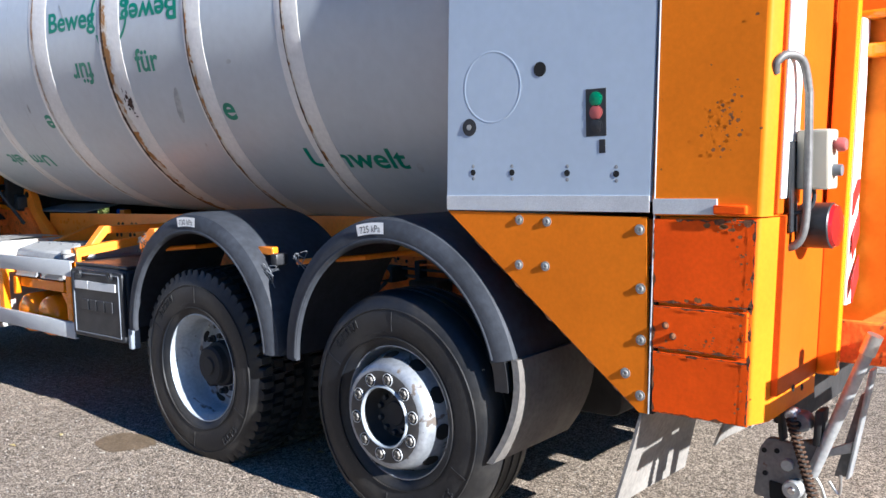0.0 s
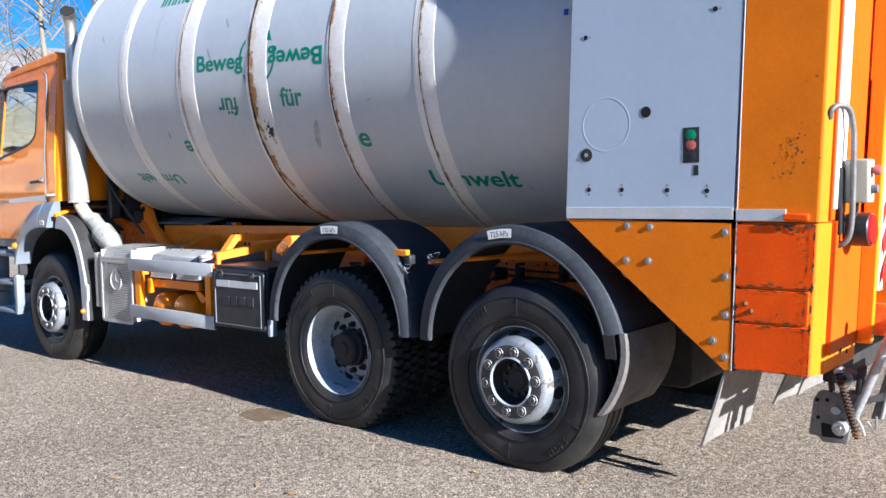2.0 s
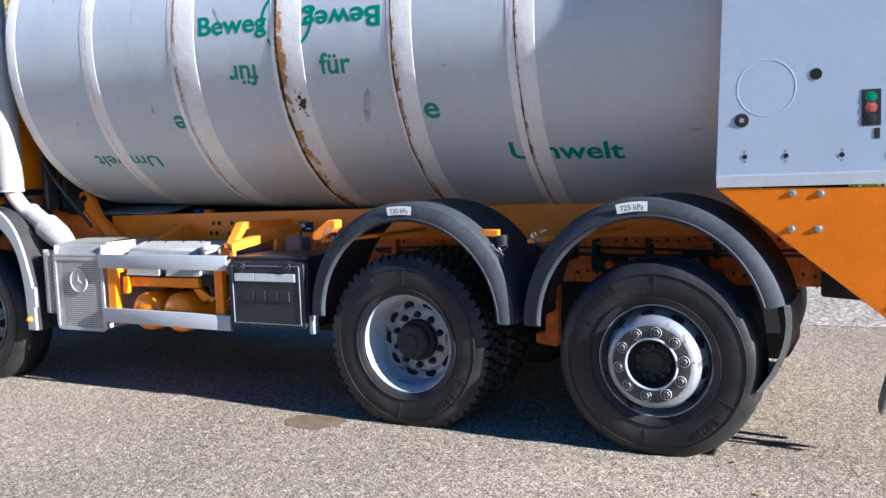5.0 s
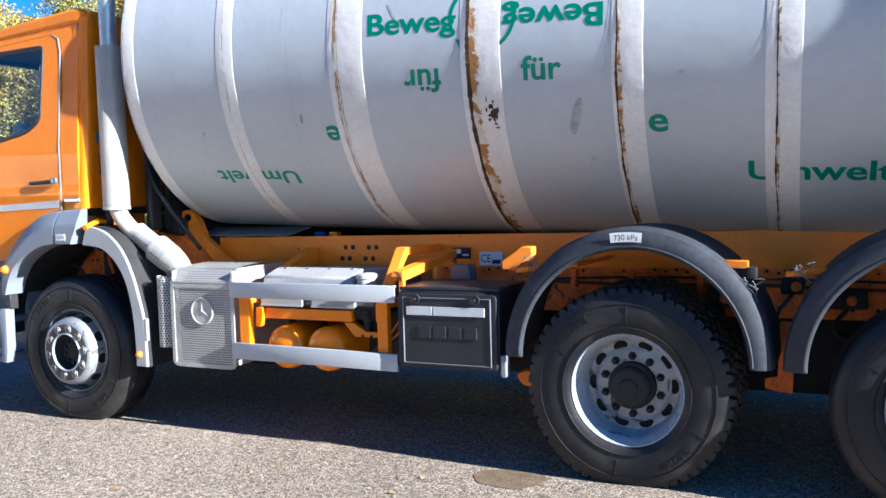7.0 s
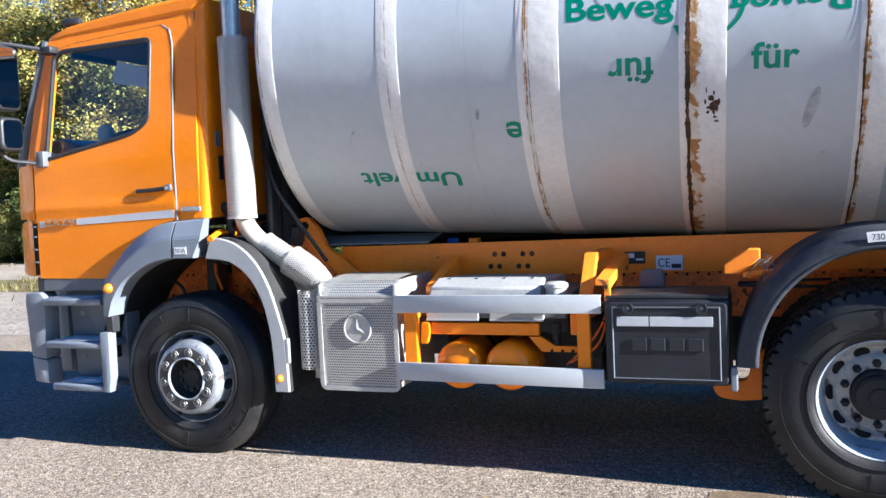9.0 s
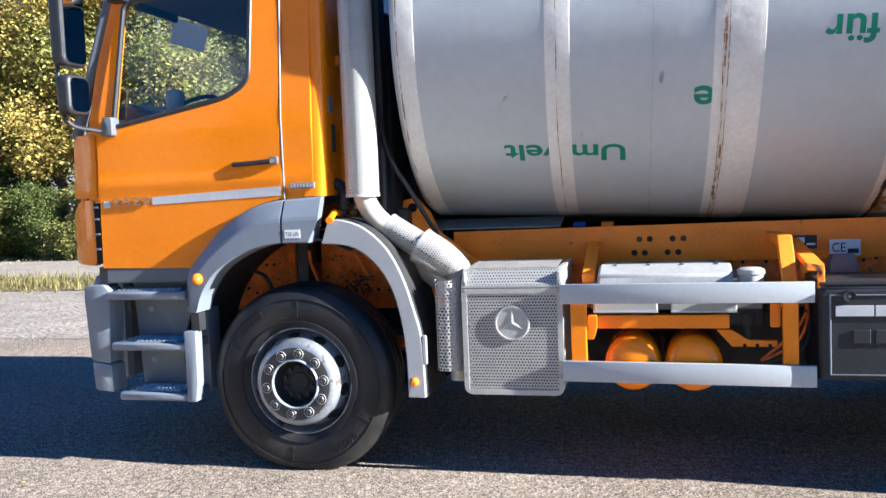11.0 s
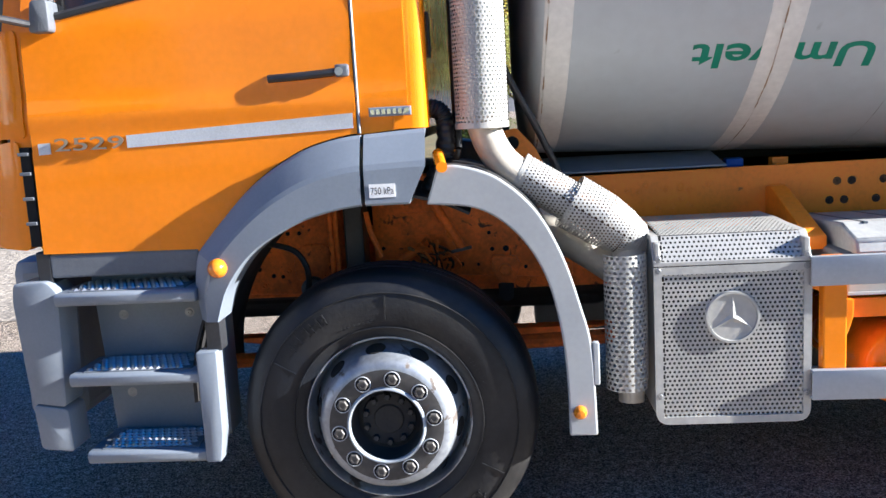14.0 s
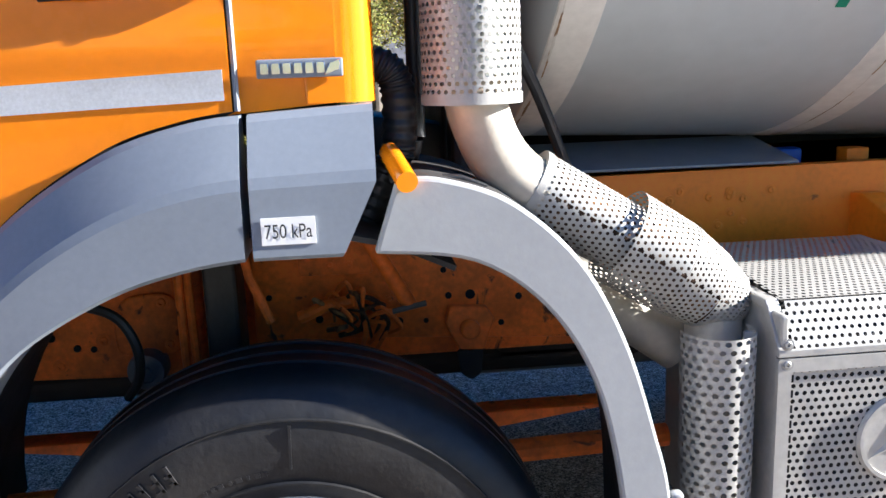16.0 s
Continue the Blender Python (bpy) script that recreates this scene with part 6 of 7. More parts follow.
bpy.data.objects["door.001" if "door.001" in bpy.data.objects else "door"].name = "door"
edge = DOOR + [DOOR[0]]
part("door_gap", tube([(x, side_y(x, z) + 0.006, z) for x, z in edge[7:]], 0.006, 6), HOLE, cab)
part("door_seal", tube([(x + 0.008, side_y(x, z) - 0.002, z) for x, z in DOOR[len(arch) + 1:len(arch) + 6]], 0.0055, 6), GREY, cab)
part("window_seal", tube([(x, side_y(x, z) + 0.004, z) for x, z in WINDOW + WINDOW[:1]], 0.017, 8), BLACK, cdoor, "black window rubber")
bm = bmesh.new()
bm.faces.new([bm.verts.new((x, side_y(x, z) + 0.012, z)) for x, z in WINDOW])
wp = part("window_pane", bm, GLASS, cdoor, "clear side window glass")
wp.visible_shadow = False
far = again(bpy.data.objects["cab"], truck)
far.name, far.scale, far.location = "cab_far_side", (0.981, -1, 0.9774), (-0.0532, 2.49, 0.0136)
cab.scale, cab.location = (0.981, 1, 0.9774), (-0.0532, 0.030, 0.0136)
part("rear_wall", prism(round_poly([(-5.475, 0.004), (-5.352, 0.004), (-5.352, 2.356), (-5.475, 2.356), (-5.475, 2.30), (-5.41, 2.30), (-5.41, 0.06), (-5.475, 0.06)], (0.004, 0.07, 0.07, 0.004, 0.004, 0.02, 0.02, 0.004), 6), 1.555, 2.985, 0.0, "z"), ORANGE, cab, "orange cab rear wall with a rounded corner")
rw = bpy.data.objects["rear_wall"].data
for v in rw.vertices:
    if v.co.z > 2.5:
        v.co.y += 0.085 if v.co.y < 1.18 else -0.085
part("roof", prism([(-6.66, 2.815), (-6.62, 2.865), (-6.45, 2.915), (-6.0, 2.965), (-5.46, 3.010), (-5.37, 2.995), (-5.352, 2.95), (-5.44, 2.90), (-6.4, 2.84)], 0.075, 2.285, 0.03), ORANGE, cab, "orange cab roof")
part("roof_spot", lathe([(0.0001, -6.56), (0.025, -6.555), (0.032, -6.53), (0.032, -6.44), (0.02, -6.42), (0.0001, -6.42)], "x", 16, (0, 0.16, 2.955)), BLACK, cab, "small black roof marker")
part("front_panel", prism([(-7.03, 1.19), (-7.045, 1.45), (-7.01, 1.62), (-6.985, 1.96), (-6.94, 1.96), (-6.96, 1.6), (-6.98, 1.19)], 0.14, 2.22, 0.02), ORANGE, cab, "orange front panel")
bm = bmesh.new()
bm.faces.new([bm.verts.new(p) for p in ((-6.985, 0.12, 1.96), (-6.985, 2.24, 1.96), (-6.68, 2.24, 2.84), (-6.68, 0.12, 2.84))])
part("windscreen", bm, GLASS, cab, "windscreen").visible_shadow = False
for s in (0, 1):
    b = tube([(-6.95, 0.075, 1.95), (-6.80, 0.075, 2.40), (-6.665, 0.10, 2.83)], 0.034, 10)
    if s:
        for v in b.verts:
            v.co.y = 2.36 - v.co.y
    part("windscreen_pillar", b, GREY_DARK, cab, "dark windscreen pillar")
# corner panel of the front and its air slots
part("corner_panel", sheet(round_poly([(-7.03, 1.20), (-6.825, 1.185), (-6.815, 1.40), (-6.825, 1.585), (-6.95, 1.57), (-7.045, 1.48)], 0.025), (), 0.05, lambda x, z: side_y(x, z) + 0.006, 0.04, 0.016), ORANGE, cab, "orange corner panel")
part("corner_panel", sheet(round_poly([(-7.005, 1.592), (-6.792, 1.592), (-6.786, 1.97), (-6.965, 1.965)], 0.02), (), 0.04, lambda x, z: side_y(x, z) + 0.006 + 0.004 * math.exp(-((x + 6.87) / 0.012) ** 2), 0.05, 0.012), ORANGE, cab)
part("air_slot", box(-6.822, -6.782, 0.002, 0.06, 1.20, 1.56, 0.004), HOLE, cab, "dark air slot")
for z in (1.28, 1.37, 1.46, 1.53):
    part("slot_fin", box(-6.825, -6.785, -0.008, 0.02, z, z + 0.012, 0.002), GREY_DARK, cab)
# reflective strip, model number, badge, handle
part("reflective_strip", sheet([(-6.70, 1.532), (-6.70, 1.572), (-6.745, 1.570), (-6.745, 1.530)], (), 0.002, lambda x, z: side_y(x, z) - 0.0065, 0.012), TAPE, cdoor, "silver reflective strip")
part("reflective_strip", sheet([(-6.42, 1.540), (-5.612, 1.566), (-5.612, 1.618), (-6.42, 1.584)], (), 0.002, lambda x, z: side_y(x, z) - 0.0070, 0.012), TAPE, cdoor, "silver reflective strip")
part("model_number", on_side(fit_letters("2529", 0.25, 0.045, depth=0.004), -6.68, 1.540, -0.012), mat("aged_chrome", (0.42, 0.36, 0.29), 0.3, 0.9), cdoor, "chrome model number 2529")
bb = part("badge", box(-5.555, -5.408, -0.010, 0.004, 1.600, 1.632, 0.003), GREY, cab, "small grey badge with plain bars")
for k in range(6):
    part("badge_bar", box(-5.548 + 0.019 * k, -5.534 + 0.019 * k, -0.014, -0.008, 1.607, 1.626, 0.001), CHROME, bb)
part("badge_bar", prism([(-5.44, 1.603), (-5.415, 1.612), (-5.412, 1.630), (-5.43, 1.624)], -0.015, -0.008, 0.001), CHROME, bb)
h = part("door_handle", tube(smooth_line([(-5.895, -0.006, 1.750), (-5.80, -0.017, 1.752), (-5.70, -0.019, 1.757), (-5.615, -0.012, 1.764)], 5), 0.014, 10), BLACK, cdoor, "dark grey door handle")
part("lock", disc(-5.645, 1.761, 0.014, -0.031, -0.02, 16), STEEL, h)
part("handle_shoe", box(-5.66, -5.612, -0.028, -0.004, 1.742, 1.785, 0.008), GREY_DARK, h)
part("wall_vent", box(-5.354, -5.342, 0.14, 0.19, 1.80, 1.96, 0.01), BLACK, cab)
part("wall_plate", box(-5.354, -5.346, 0.12, 0.17, 2.02, 2.12, 0.004), GREY, cab)
part("wall_rib", box(-5.354, -5.327, 0.25, 2.1, 2.72, 2.78, 0.01), ORANGE, cab)
part("wall_rib", box(-5.354, -5.327, 0.25, 2.1, 2.30, 2.36, 0.01), ORANGE, cab)
part("inner_wall", box(-5.43, -5.42, 0.08, 2.28, 1.56, 2.9, 0.004), SEAT, cab, "grey inner rear wall")

# wheel arch trim of the cab in two pieces
IN = [(-6.122, 0.916), (-6.075, 1.037), (-5.975, 1.158), (-5.82, 1.247), (-5.69, 1.286), (-5.588, 1.300)]
inn = [(v.x, v.y) for v in smooth_line([(x, z, 0) for x, z in IN], 5)]
outl = [(-6.202, 0.916), (-6.215, 1.03)] + arch[:-1] + [(-5.588, 1.540)]
outl = [(v.x, v.y) for v in smooth_line([(x, z, 0) for x, z in outl[:3]], 4)] + outl[3:]


def arch_piece(o, i, name, label, corner=0.0):
    """A trim surface from its outer to its inner edge, bulging outwards, with a return towards the wheel."""
    b = bmesh.new()
    n = 28

    def at(line, t):
        ls = [0]
        for p, q in zip(line, line[1:]):
            ls.append(ls[-1] + math.dist(p, q))
        s = t * ls[-1]
        for k in range(len(line) - 1):
            if s <= ls[k + 1] + 1e-9:
                f = (s - ls[k]) / max(ls[k + 1] - ls[k], 1e-9)
                return (line[k][0] * (1 - f) + line[k + 1][0] * f, line[k][1] * (1 - f) + line[k + 1][1] * f)
        return line[-1]
    rows = []
    for k in range(n + 1):
        t = k / n
        po, pi = at(o, t), at(i, t)
        row = []
        for f, y in ((0.0, 0.02), (0.0, -0.030), (0.05, -0.042), (0.42, -0.088), (0.50, -0.093), (0.97, -0.098), (1.0, -0.090), (1.0, 0.06)):
            x = po[0] * (1 - f) + pi[0] * f + corner * t ** 4 * max(0.0, 1 - abs(f - 0.5) / 0.5)
            row.append(b.verts.new((x, y, po[1] * (1 - f) + pi[1] * f)))
        rows.append(row)
    for p, q in zip(rows, rows[1:]):
        for j in range(7):
            b.faces.new((p[j], p[j + 1], q[j + 1], q[j]))
    b.faces.new(rows[0]), b.faces.new(rows[-1][::-1])
    return part(name, b, GREY, cab, label, 9)


arch_piece(outl, inn, "wheel_arch_trim", "grey plastic wheel arch trim")
arch_piece([(-5.574, 1.541), (-5.46, 1.548), (-5.362, 1.553)], [(-5.574, 1.300), (-5.50, 1.300), (-5.425, 1.300)], "wheel_arch_trim", "grey plastic rear wheel arch trim with a white sticker", 0.030)
part("label", box(-5.558, -5.468, -0.0995, -0.097, 1.328, 1.374, 0.0), WHITE, cab, "white sticker", 0)
part("print", on_side(fit_letters("750 kPa", 0.078, 0.024), -5.552, 1.339, -0.1005), INK, cab, "", 0)
part("side_marker", lathe([(0.0001, -0.040), (0.014, -0.038), (0.026, -0.028), (0.034, -0.010), (0.035, 0)], "y", 28, (-6.108, -0.094, 1.108)), AMBER, cab, "round amber marker lamp")
part("trim_strut", box(-6.19, -6.135, -0.05, 0.02, 0.80, 0.93, 0.004), BLACK, cab)

# entry steps
steps = part("entry_steps", prism(round_poly([(-6.655, 0.40), (-6.20, 0.40), (-6.20, 1.165), (-6.70, 1.165)], 0.02), 0.16, 0.30, 0.006), GREY, truck, "grey plastic entry steps below the cab door")
steps.scale, steps.location = cab.scale, cab.location
for z, x0, x1 in ((1.000, -6.72, -6.205), (0.700, -6.70, -6.212), (0.405, -6.665, -6.212)):
    t = part("step", prism([(-0.078, z), (-0.070, z - 0.012), (0.17, z - 0.012), (0.17, z + 0.036), (-0.068, z + 0.036), (-0.080, z + 0.026)], x0, x1, 0.005, "x"), GREY, steps, "grey step with a metal grip sheet")
    g = part("grip_sheet", box(x0 + 0.045, x1 - 0.045, -0.052, 0.135, z + 0.034, z + 0.040, 0.002), GREY_DARK, t, "dark grip sheet with raised steel studs")
    b = bmesh.new()
    for iu in range(13):
        for iv in range(6):
            c = Vector((x0 + 0.062 + (x1 - x0 - 0.124) * (iu + 0.5 * (iv % 2)) / 13, -0.038 + 0.031 * iv, z + 0.040))
            q = [b.verts.new(c + Vector(d)) for d in ((-0.015, 0, 0), (0, -0.010, 0), (0.015, 0, 0), (0, 0.010, 0), (-0.006, 0, 0.009), (0.006, 0, 0.009))]
            for f in ((0, 1, 5, 4), (1, 2, 5), (2, 3, 4, 5), (3, 0, 4)):
                b.faces.new([q[k] for k in f])
    part("grip_stud", b, STEEL, g, "", 0)
for x in (-6.58, -6.32):
    for z in (0.90, 0.59):
        bolt(x, z, 0.16, steps, 0.012)
part("step_side", prism(round_poly([(-6.220, 0.392), (-6.165, 0.392), (-6.150, 0.50), (-6.146, 0.805), (-6.222, 0.805)], 0.008), -0.085, -0.010, 0.006), GREY, steps, "grey step cheek")
part("bumper_corner", prism(round_poly([(-6.875, 0.62), (-6.745, 0.60), (-6.725, 1.03), (-6.765, 1.075), (-6.892, 1.072), (-6.90, 1.0)], 0.02), -0.035, 0.10, 0.014), GREY, steps, "grey bumper corner")
part("bumper_corner", prism(round_poly([(-6.862, 0.44), (-6.735, 0.425), (-6.742, 0.594), (-6.874, 0.614)], 0.02), -0.032, 0.10, 0.012), GREY, steps)
part("bumper", box(-7.04, -6.80, 0.36, 2.00, 0.42, 1.10, 0.06), GREY, truck, "grey front bumper")
part("bumper_sill", box(-6.76, -6.20, 0.0, 0.20, 1.08, 1.17, 0.01), GREY_DARK, steps)
part("sill_post", box(-6.81, -6.755, 0.0, 0.10, 1.05, 1.18, 0.006), BLACK, steps)

# mirrors
mir = part("mirror", tube(smooth_line([(-6.60, 0.07, 2.755), (-6.66, -0.10, 2.765), (-6.74, -0.24, 2.775), (-6.78, -0.26, 2.72)], 4), 0.014, 8), BLACK, cab, "black outside mirrors on a bracket")
part("mirror_arm", tube(smooth_line([(-6.78, -0.26, 2.74), (-6.80, -0.26, 2.4), (-6.79, -0.24, 2.05), (-6.72, -0.08, 1.985), (-6.68, 0.02, 1.99)], 5), 0.013, 8), BLACK, mir)
part("arm_foot", prism(round_poly([(-6.705, 1.95), (-6.63, 1.95), (-6.63, 2.06), (-6.69, 2.06)], 0.015), -0.05, 0.03, 0.01), GREY_DARK, mir, "grey arm foot")
part("arm_foot", box(-6.64, -6.53, -0.02, 0.07, 2.725, 2.775, 0.012), BLACK, mir)


def mirror_head(z0, z1, x, y0, y1):
    b = prism(round_poly([(y0, z0), (y1, z0), (y1, z1), (y0, z1)], 0.05), x - 0.085, x, 0.022, "x", 3)
    m = part("mirror_housing", b, BLACK, mir, "black mirror housing")
    part("mirror_glass", prism(round_poly([(y0 + 0.02, z0 + 0.02), (y1 - 0.02, z0 + 0.02), (y1 - 0.02, z1 - 0.02), (y0 + 0.02, z1 - 0.02)], 0.04), x + 0.001, x + 0.004, 0.0, "x"), MIRROR, m, "mirror glass")


mirror_head(2.33, 2.765, -6.70, -0.335, -0.125)
mirror_head(2.06, 2.285, -6.69, -0.325, -0.135)

# inside the cab: wheel, dashboard and seats seen through the glass
part("steering_wheel", lathe([(0.215 + 0.014 * math.cos(k * math.tau / 10), 0.014 * math.sin(k * math.tau / 10)) for k in range(10)], "z", 36, close=True), BLACK, cab, "black steering wheel", at=(-6.53, 0.62, 2.12))
bpy.data.objects["steering_wheel"].rotation_euler = (0, radians(-28), 0)
part("steering_column", tube([(-6.74, 0.62, 1.75), (-6.55, 0.62, 2.09)], 0.045, 12), BLACK, cab)
part("wheel_hub", lathe([(0.0001, 0.02), (0.06, 0.016), (0.085, 0.0), (0.08, -0.03), (0.0001, -0.04)], "z", 24), GREY, cab, "grey steering wheel hub", at=(-6.535, 0.62, 2.115)).rotation_euler = (0, radians(-28), 0)
for a in (30, 150, 270):
    q = part("wheel_spoke", box(0.05, 0.215, -0.014, 0.014, -0.008, 0.008, 0.003), BLACK, cab, at=(-6.53, 0.62, 2.12))
    q.rotation_euler = (Matrix.Rotation(radians(-28), 4, "Y") @ Matrix.Rotation(radians(a), 4, "Z")).to_euler()
bm = bmesh.new()
bm.faces.new([bm.verts.new(p) for p in ((-6.735, 0.80, 2.625), (-6.735, 1.24, 2.625), (-6.680, 1.24, 2.785), (-6.680, 0.80, 2.785))])
part("paper_sheet", bm, PAPER, cab, "white paper sheet behind the windscreen")
part("headliner", prism([(-6.60, 2.775), (-5.44, 2.862), (-5.44, 2.872), (-6.60, 2.785)], 0.11, 2.25, 0.0), SEAT, cab, "dark cab headliner")
part("sun_visor", box(-6.66, -6.63, 0.30, 0.75, 2.74, 2.83, 0.008), SEAT, cab, "dark folded sun visor")
part("dashboard", prism([(-6.93, 1.5), (-6.52, 1.5), (-6.42, 2.02), (-6.47, 2.10), (-6.62, 2.15), (-6.90, 2.12)], 0.10, 2.26, 0.02), BLACK, cab, "dark grey dashboard")
for y in (0.35, 1.55):
    s = part("driver_seat", prism(round_poly([(-6.30, 1.65), (-5.84, 1.65), (-5.80, 1.85), (-5.70, 2.48), (-5.84, 2.51), (-6.00, 1.98), (-6.30, 1.96)], 0.05), y, y + 0.5, 0.04), SEAT, cab, "dark fabric cab seat")
    part("head_rest", box(-5.84, -5.72, y + 0.12, y + 0.38, 2.53, 2.72, 0.04), SEAT, s)
part("instrument_dome", lathe([(0.0001, 0.075), (0.03, 0.071), (0.052, 0.052), (0.060, 0.022), (0.058, -0.03), (0.04, -0.09)], "z", 24), GREY_LIGHT, cab, "pale grey instrument dome on the dashboard", at=(-6.490, 0.42, 2.185))
part("cab_floor", box(-6.95, -5.42, 0.06, 2.30, 1.50, 1.55, 0.01), DARK, cab, "dark cab floor")

# ---- surroundings ----
PALE_GRAVEL = mat("pale_gravel_path", (0.29, 0.25, 0.20), 0.9, 0, 0, ((0.4, 0.22), (3, 0.25), (16, 0.45), (60, 0.4)), (14, 0.03))
GRASS = mat("autumn_grass", (0.12, 0.11, 0.04), 0.9, 0, 0, ((0.3, 0.25), (6, 0.35)), (12, 0.03), None, ((0.16, 0.11, 0.04), 0.8))
PALE_BARK = mat("pale_bark", (0.20, 0.17, 0.13), 0.9, 0, 0, ((3, 0.2), (30, 0.2)), (25, 0.01))
BARK = mat("bark", (0.10, 0.085, 0.07), 0.9, 0, 0, ((3, 0.3), (30, 0.3)), (25, 0.01))

LEAF_YELLOW = leaf_mat("yellowing_leaves", (0.46, 0.36, 0.10), 0.55)
LEAF_GREEN = leaf_mat("green_leaves", (0.125, 0.150, 0.045), 0.6)
LEAF_OLIVE = leaf_mat("olive_leaves", (0.30, 0.29, 0.09), 0.55)
HILL = mat("wooded_far_hill", (0.17, 0.165, 0.17), 1.0, 0, 0, ((0.02, 0.2), (0.2, 0.3)))


def flat_patch(name, pts, z, material, label):
    b = bmesh.new()
    b.faces.new([b.verts.new((x, y, z)) for x, y in pts])
    return tagged(part(name, b, material, None, "", 0), label, name.replace("_", " "), kind="structure")


flat_patch("gravel_path", [(-90, 5.0), (-40, 4.6), (-22, 4.4), (-14, 4.1), (-9, 4.2), (-4, 3.9), (2, 4.1), (8, 4.0), (20, 4.4), (60, 4.5), (60, 16.35), (-90, 16.35)], 0.004, PALE_GRAVEL, "pale sunlit gravel track beyond the yard")
verge = []
for side in (0, 1):
    for k in range(61):
        k2 = k if side == 0 else 60 - k
        x = -90 + 2.5 * k2
        y = 10.4 - 0.018 * (x + 90) + (2.3 if side else 0)
        verge.append((x, y + 0.5 * noise.noise((x * 0.31, side * 7.0, 0)) + 0.3 * noise.noise((x * 1.3, side * 7.0, 2))))
flat_patch("grass_verge", verge, 0.012, GRASS, "strip of dry autumn grass beside the track")
flat_patch("meadow", [(-120, 16.4), (90, 16.4), (90, 140), (-120, 140)], 0.014, GRASS, "green meadow below the trees")


def leaf_cloud(centres, radius, n, size, seed, squash=0.8):
    """Many small folded leaves in clumps about the given centres."""
    rnd = random.Random(seed)
    verts, faces = [], []
    for c in centres:
        for _ in range(n):
            while True:
                p = Vector((rnd.uniform(-1, 1), rnd.uniform(-1, 1), rnd.uniform(-1, 1)))
                if 0.15 < p.length < 1:
                    break
            p = Vector(c[:3]) + Vector((p.x, p.y, p.z * squash)) * (c[3] if len(c) > 3 else radius) * (0.75 + 0.35 * rnd.random())
            a = Vector((rnd.uniform(-1, 1), rnd.uniform(-1, 1), rnd.uniform(-0.6, 0.6))).normalized() * size * rnd.uniform(0.6, 1.3)
            b = a.cross(Vector((rnd.uniform(-1, 1), rnd.uniform(-1, 1), rnd.uniform(-1, 1)))).normalized() * size * rnd.uniform(0.35, 0.6)
            k = len(verts)
            verts += [p - a, p + b, p + a, p - b]
            faces.append((k, k + 1, k + 2, k + 3))
    me = bpy.data.meshes.new("leaves")
    me.from_pydata(verts, [], faces)
    return me


def tree(name, h, spread, leaf, seed, n, size, label, bare=False):
    rnd = random.Random(seed)
    t = tagged(new(name), label, "tree")
    tips = []
    b = tube(smooth_line([(0, 0, -0.1), (0.1 * rnd.uniform(-1, 1), 0.1, h * 0.3), (0.3 * rnd.uniform(-1, 1), 0.2 * rnd.uniform(-1, 1), h * 0.62), (0.4 * rnd.uniform(-1, 1), 0, h * 0.92)], 4), [(0.013 if bare else 0.022) * h * (1 - 0.07 * k) for k in range(13)], 10)
    for k in range(26 if bare else 17):
        z = h * rnd.uniform(0.18 if not bare else 0.3, 0.85)
        a = rnd.uniform(0, math.tau)
        ln = spread * rnd.uniform(0.6, 1.1) * (1.15 - 0.6 * z / h)
        p0 = Vector((0.15 * z / h, 0, z))
        p1 = p0 + Vector((math.cos(a) * ln * 0.5, math.sin(a) * ln * 0.5, ln * 0.35))
        p2 = p0 + Vector((math.cos(a + 0.3) * ln, math.sin(a + 0.3) * ln, ln * rnd.uniform(0.4, 0.9)))
        b = tube(smooth_line([p0, p1, p2], 4), [0.008 * h * (1 - 0.1 * j) * (0.36 if bare else 1) for j in range(9)], 6, bm=b)
        tips += [p1, p2, (p1 + p2) / 2]
        for q in range(5 if bare else 2):
            e = p1 + (p2 - p1) * rnd.random()
            f = e + Vector((rnd.uniform(-1, 1), rnd.uniform(-1, 1), rnd.uniform(0.1, 1))) * ln * 0.45
            b = tube([e, (e + f) / 2 + Vector((0, 0, 0.05)), f], [q2 * (0.36 if bare else 1.0) * h for q2 in (0.003, 0.002, 0.001)], 4, bm=b)
            tips.append(f)
    part("trunk", b, PALE_BARK if bare else BARK, t)
    if n:
        cl = [(*p, spread * rnd.uniform(0.22, 0.42)) for p in tips]
        crown = new("crown", leaf_cloud(cl, 1, n, size, seed + 1))
        crown.data.materials.append(leaf)
        crown.parent = t
    return t


def bush(name, r, h, leaf, seed, n, size, label):
    rnd = random.Random(seed)
    t = tagged(new(name), label, "bush")
    b = None
    cl = []
    for k in range(12):
        a = rnd.uniform(0, math.tau)
        d = r * rnd.uniform(0.1, 0.8)
        z = h * rnd.uniform(0.15, 0.8)
        b = tube([(0, 0, 0), (d * 0.5 * math.cos(a), d * 0.5 * math.sin(a), z * 0.6), (d * math.cos(a), d * math.sin(a), z)], [0.04, 0.025, 0.01], 5, bm=b)
        cl.append((d * math.cos(a), d * math.sin(a), z, r * rnd.uniform(0.35, 0.55)))
        cl.append((d * math.cos(a), d * math.sin(a), z * 0.45, r * rnd.uniform(0.3, 0.5)))
    part("stems", b, BARK, t)
    crown = new("crown", leaf_cloud(cl, 1, n, size, seed + 1))
    crown.data.materials.append(leaf)
    crown.parent = t
    return t


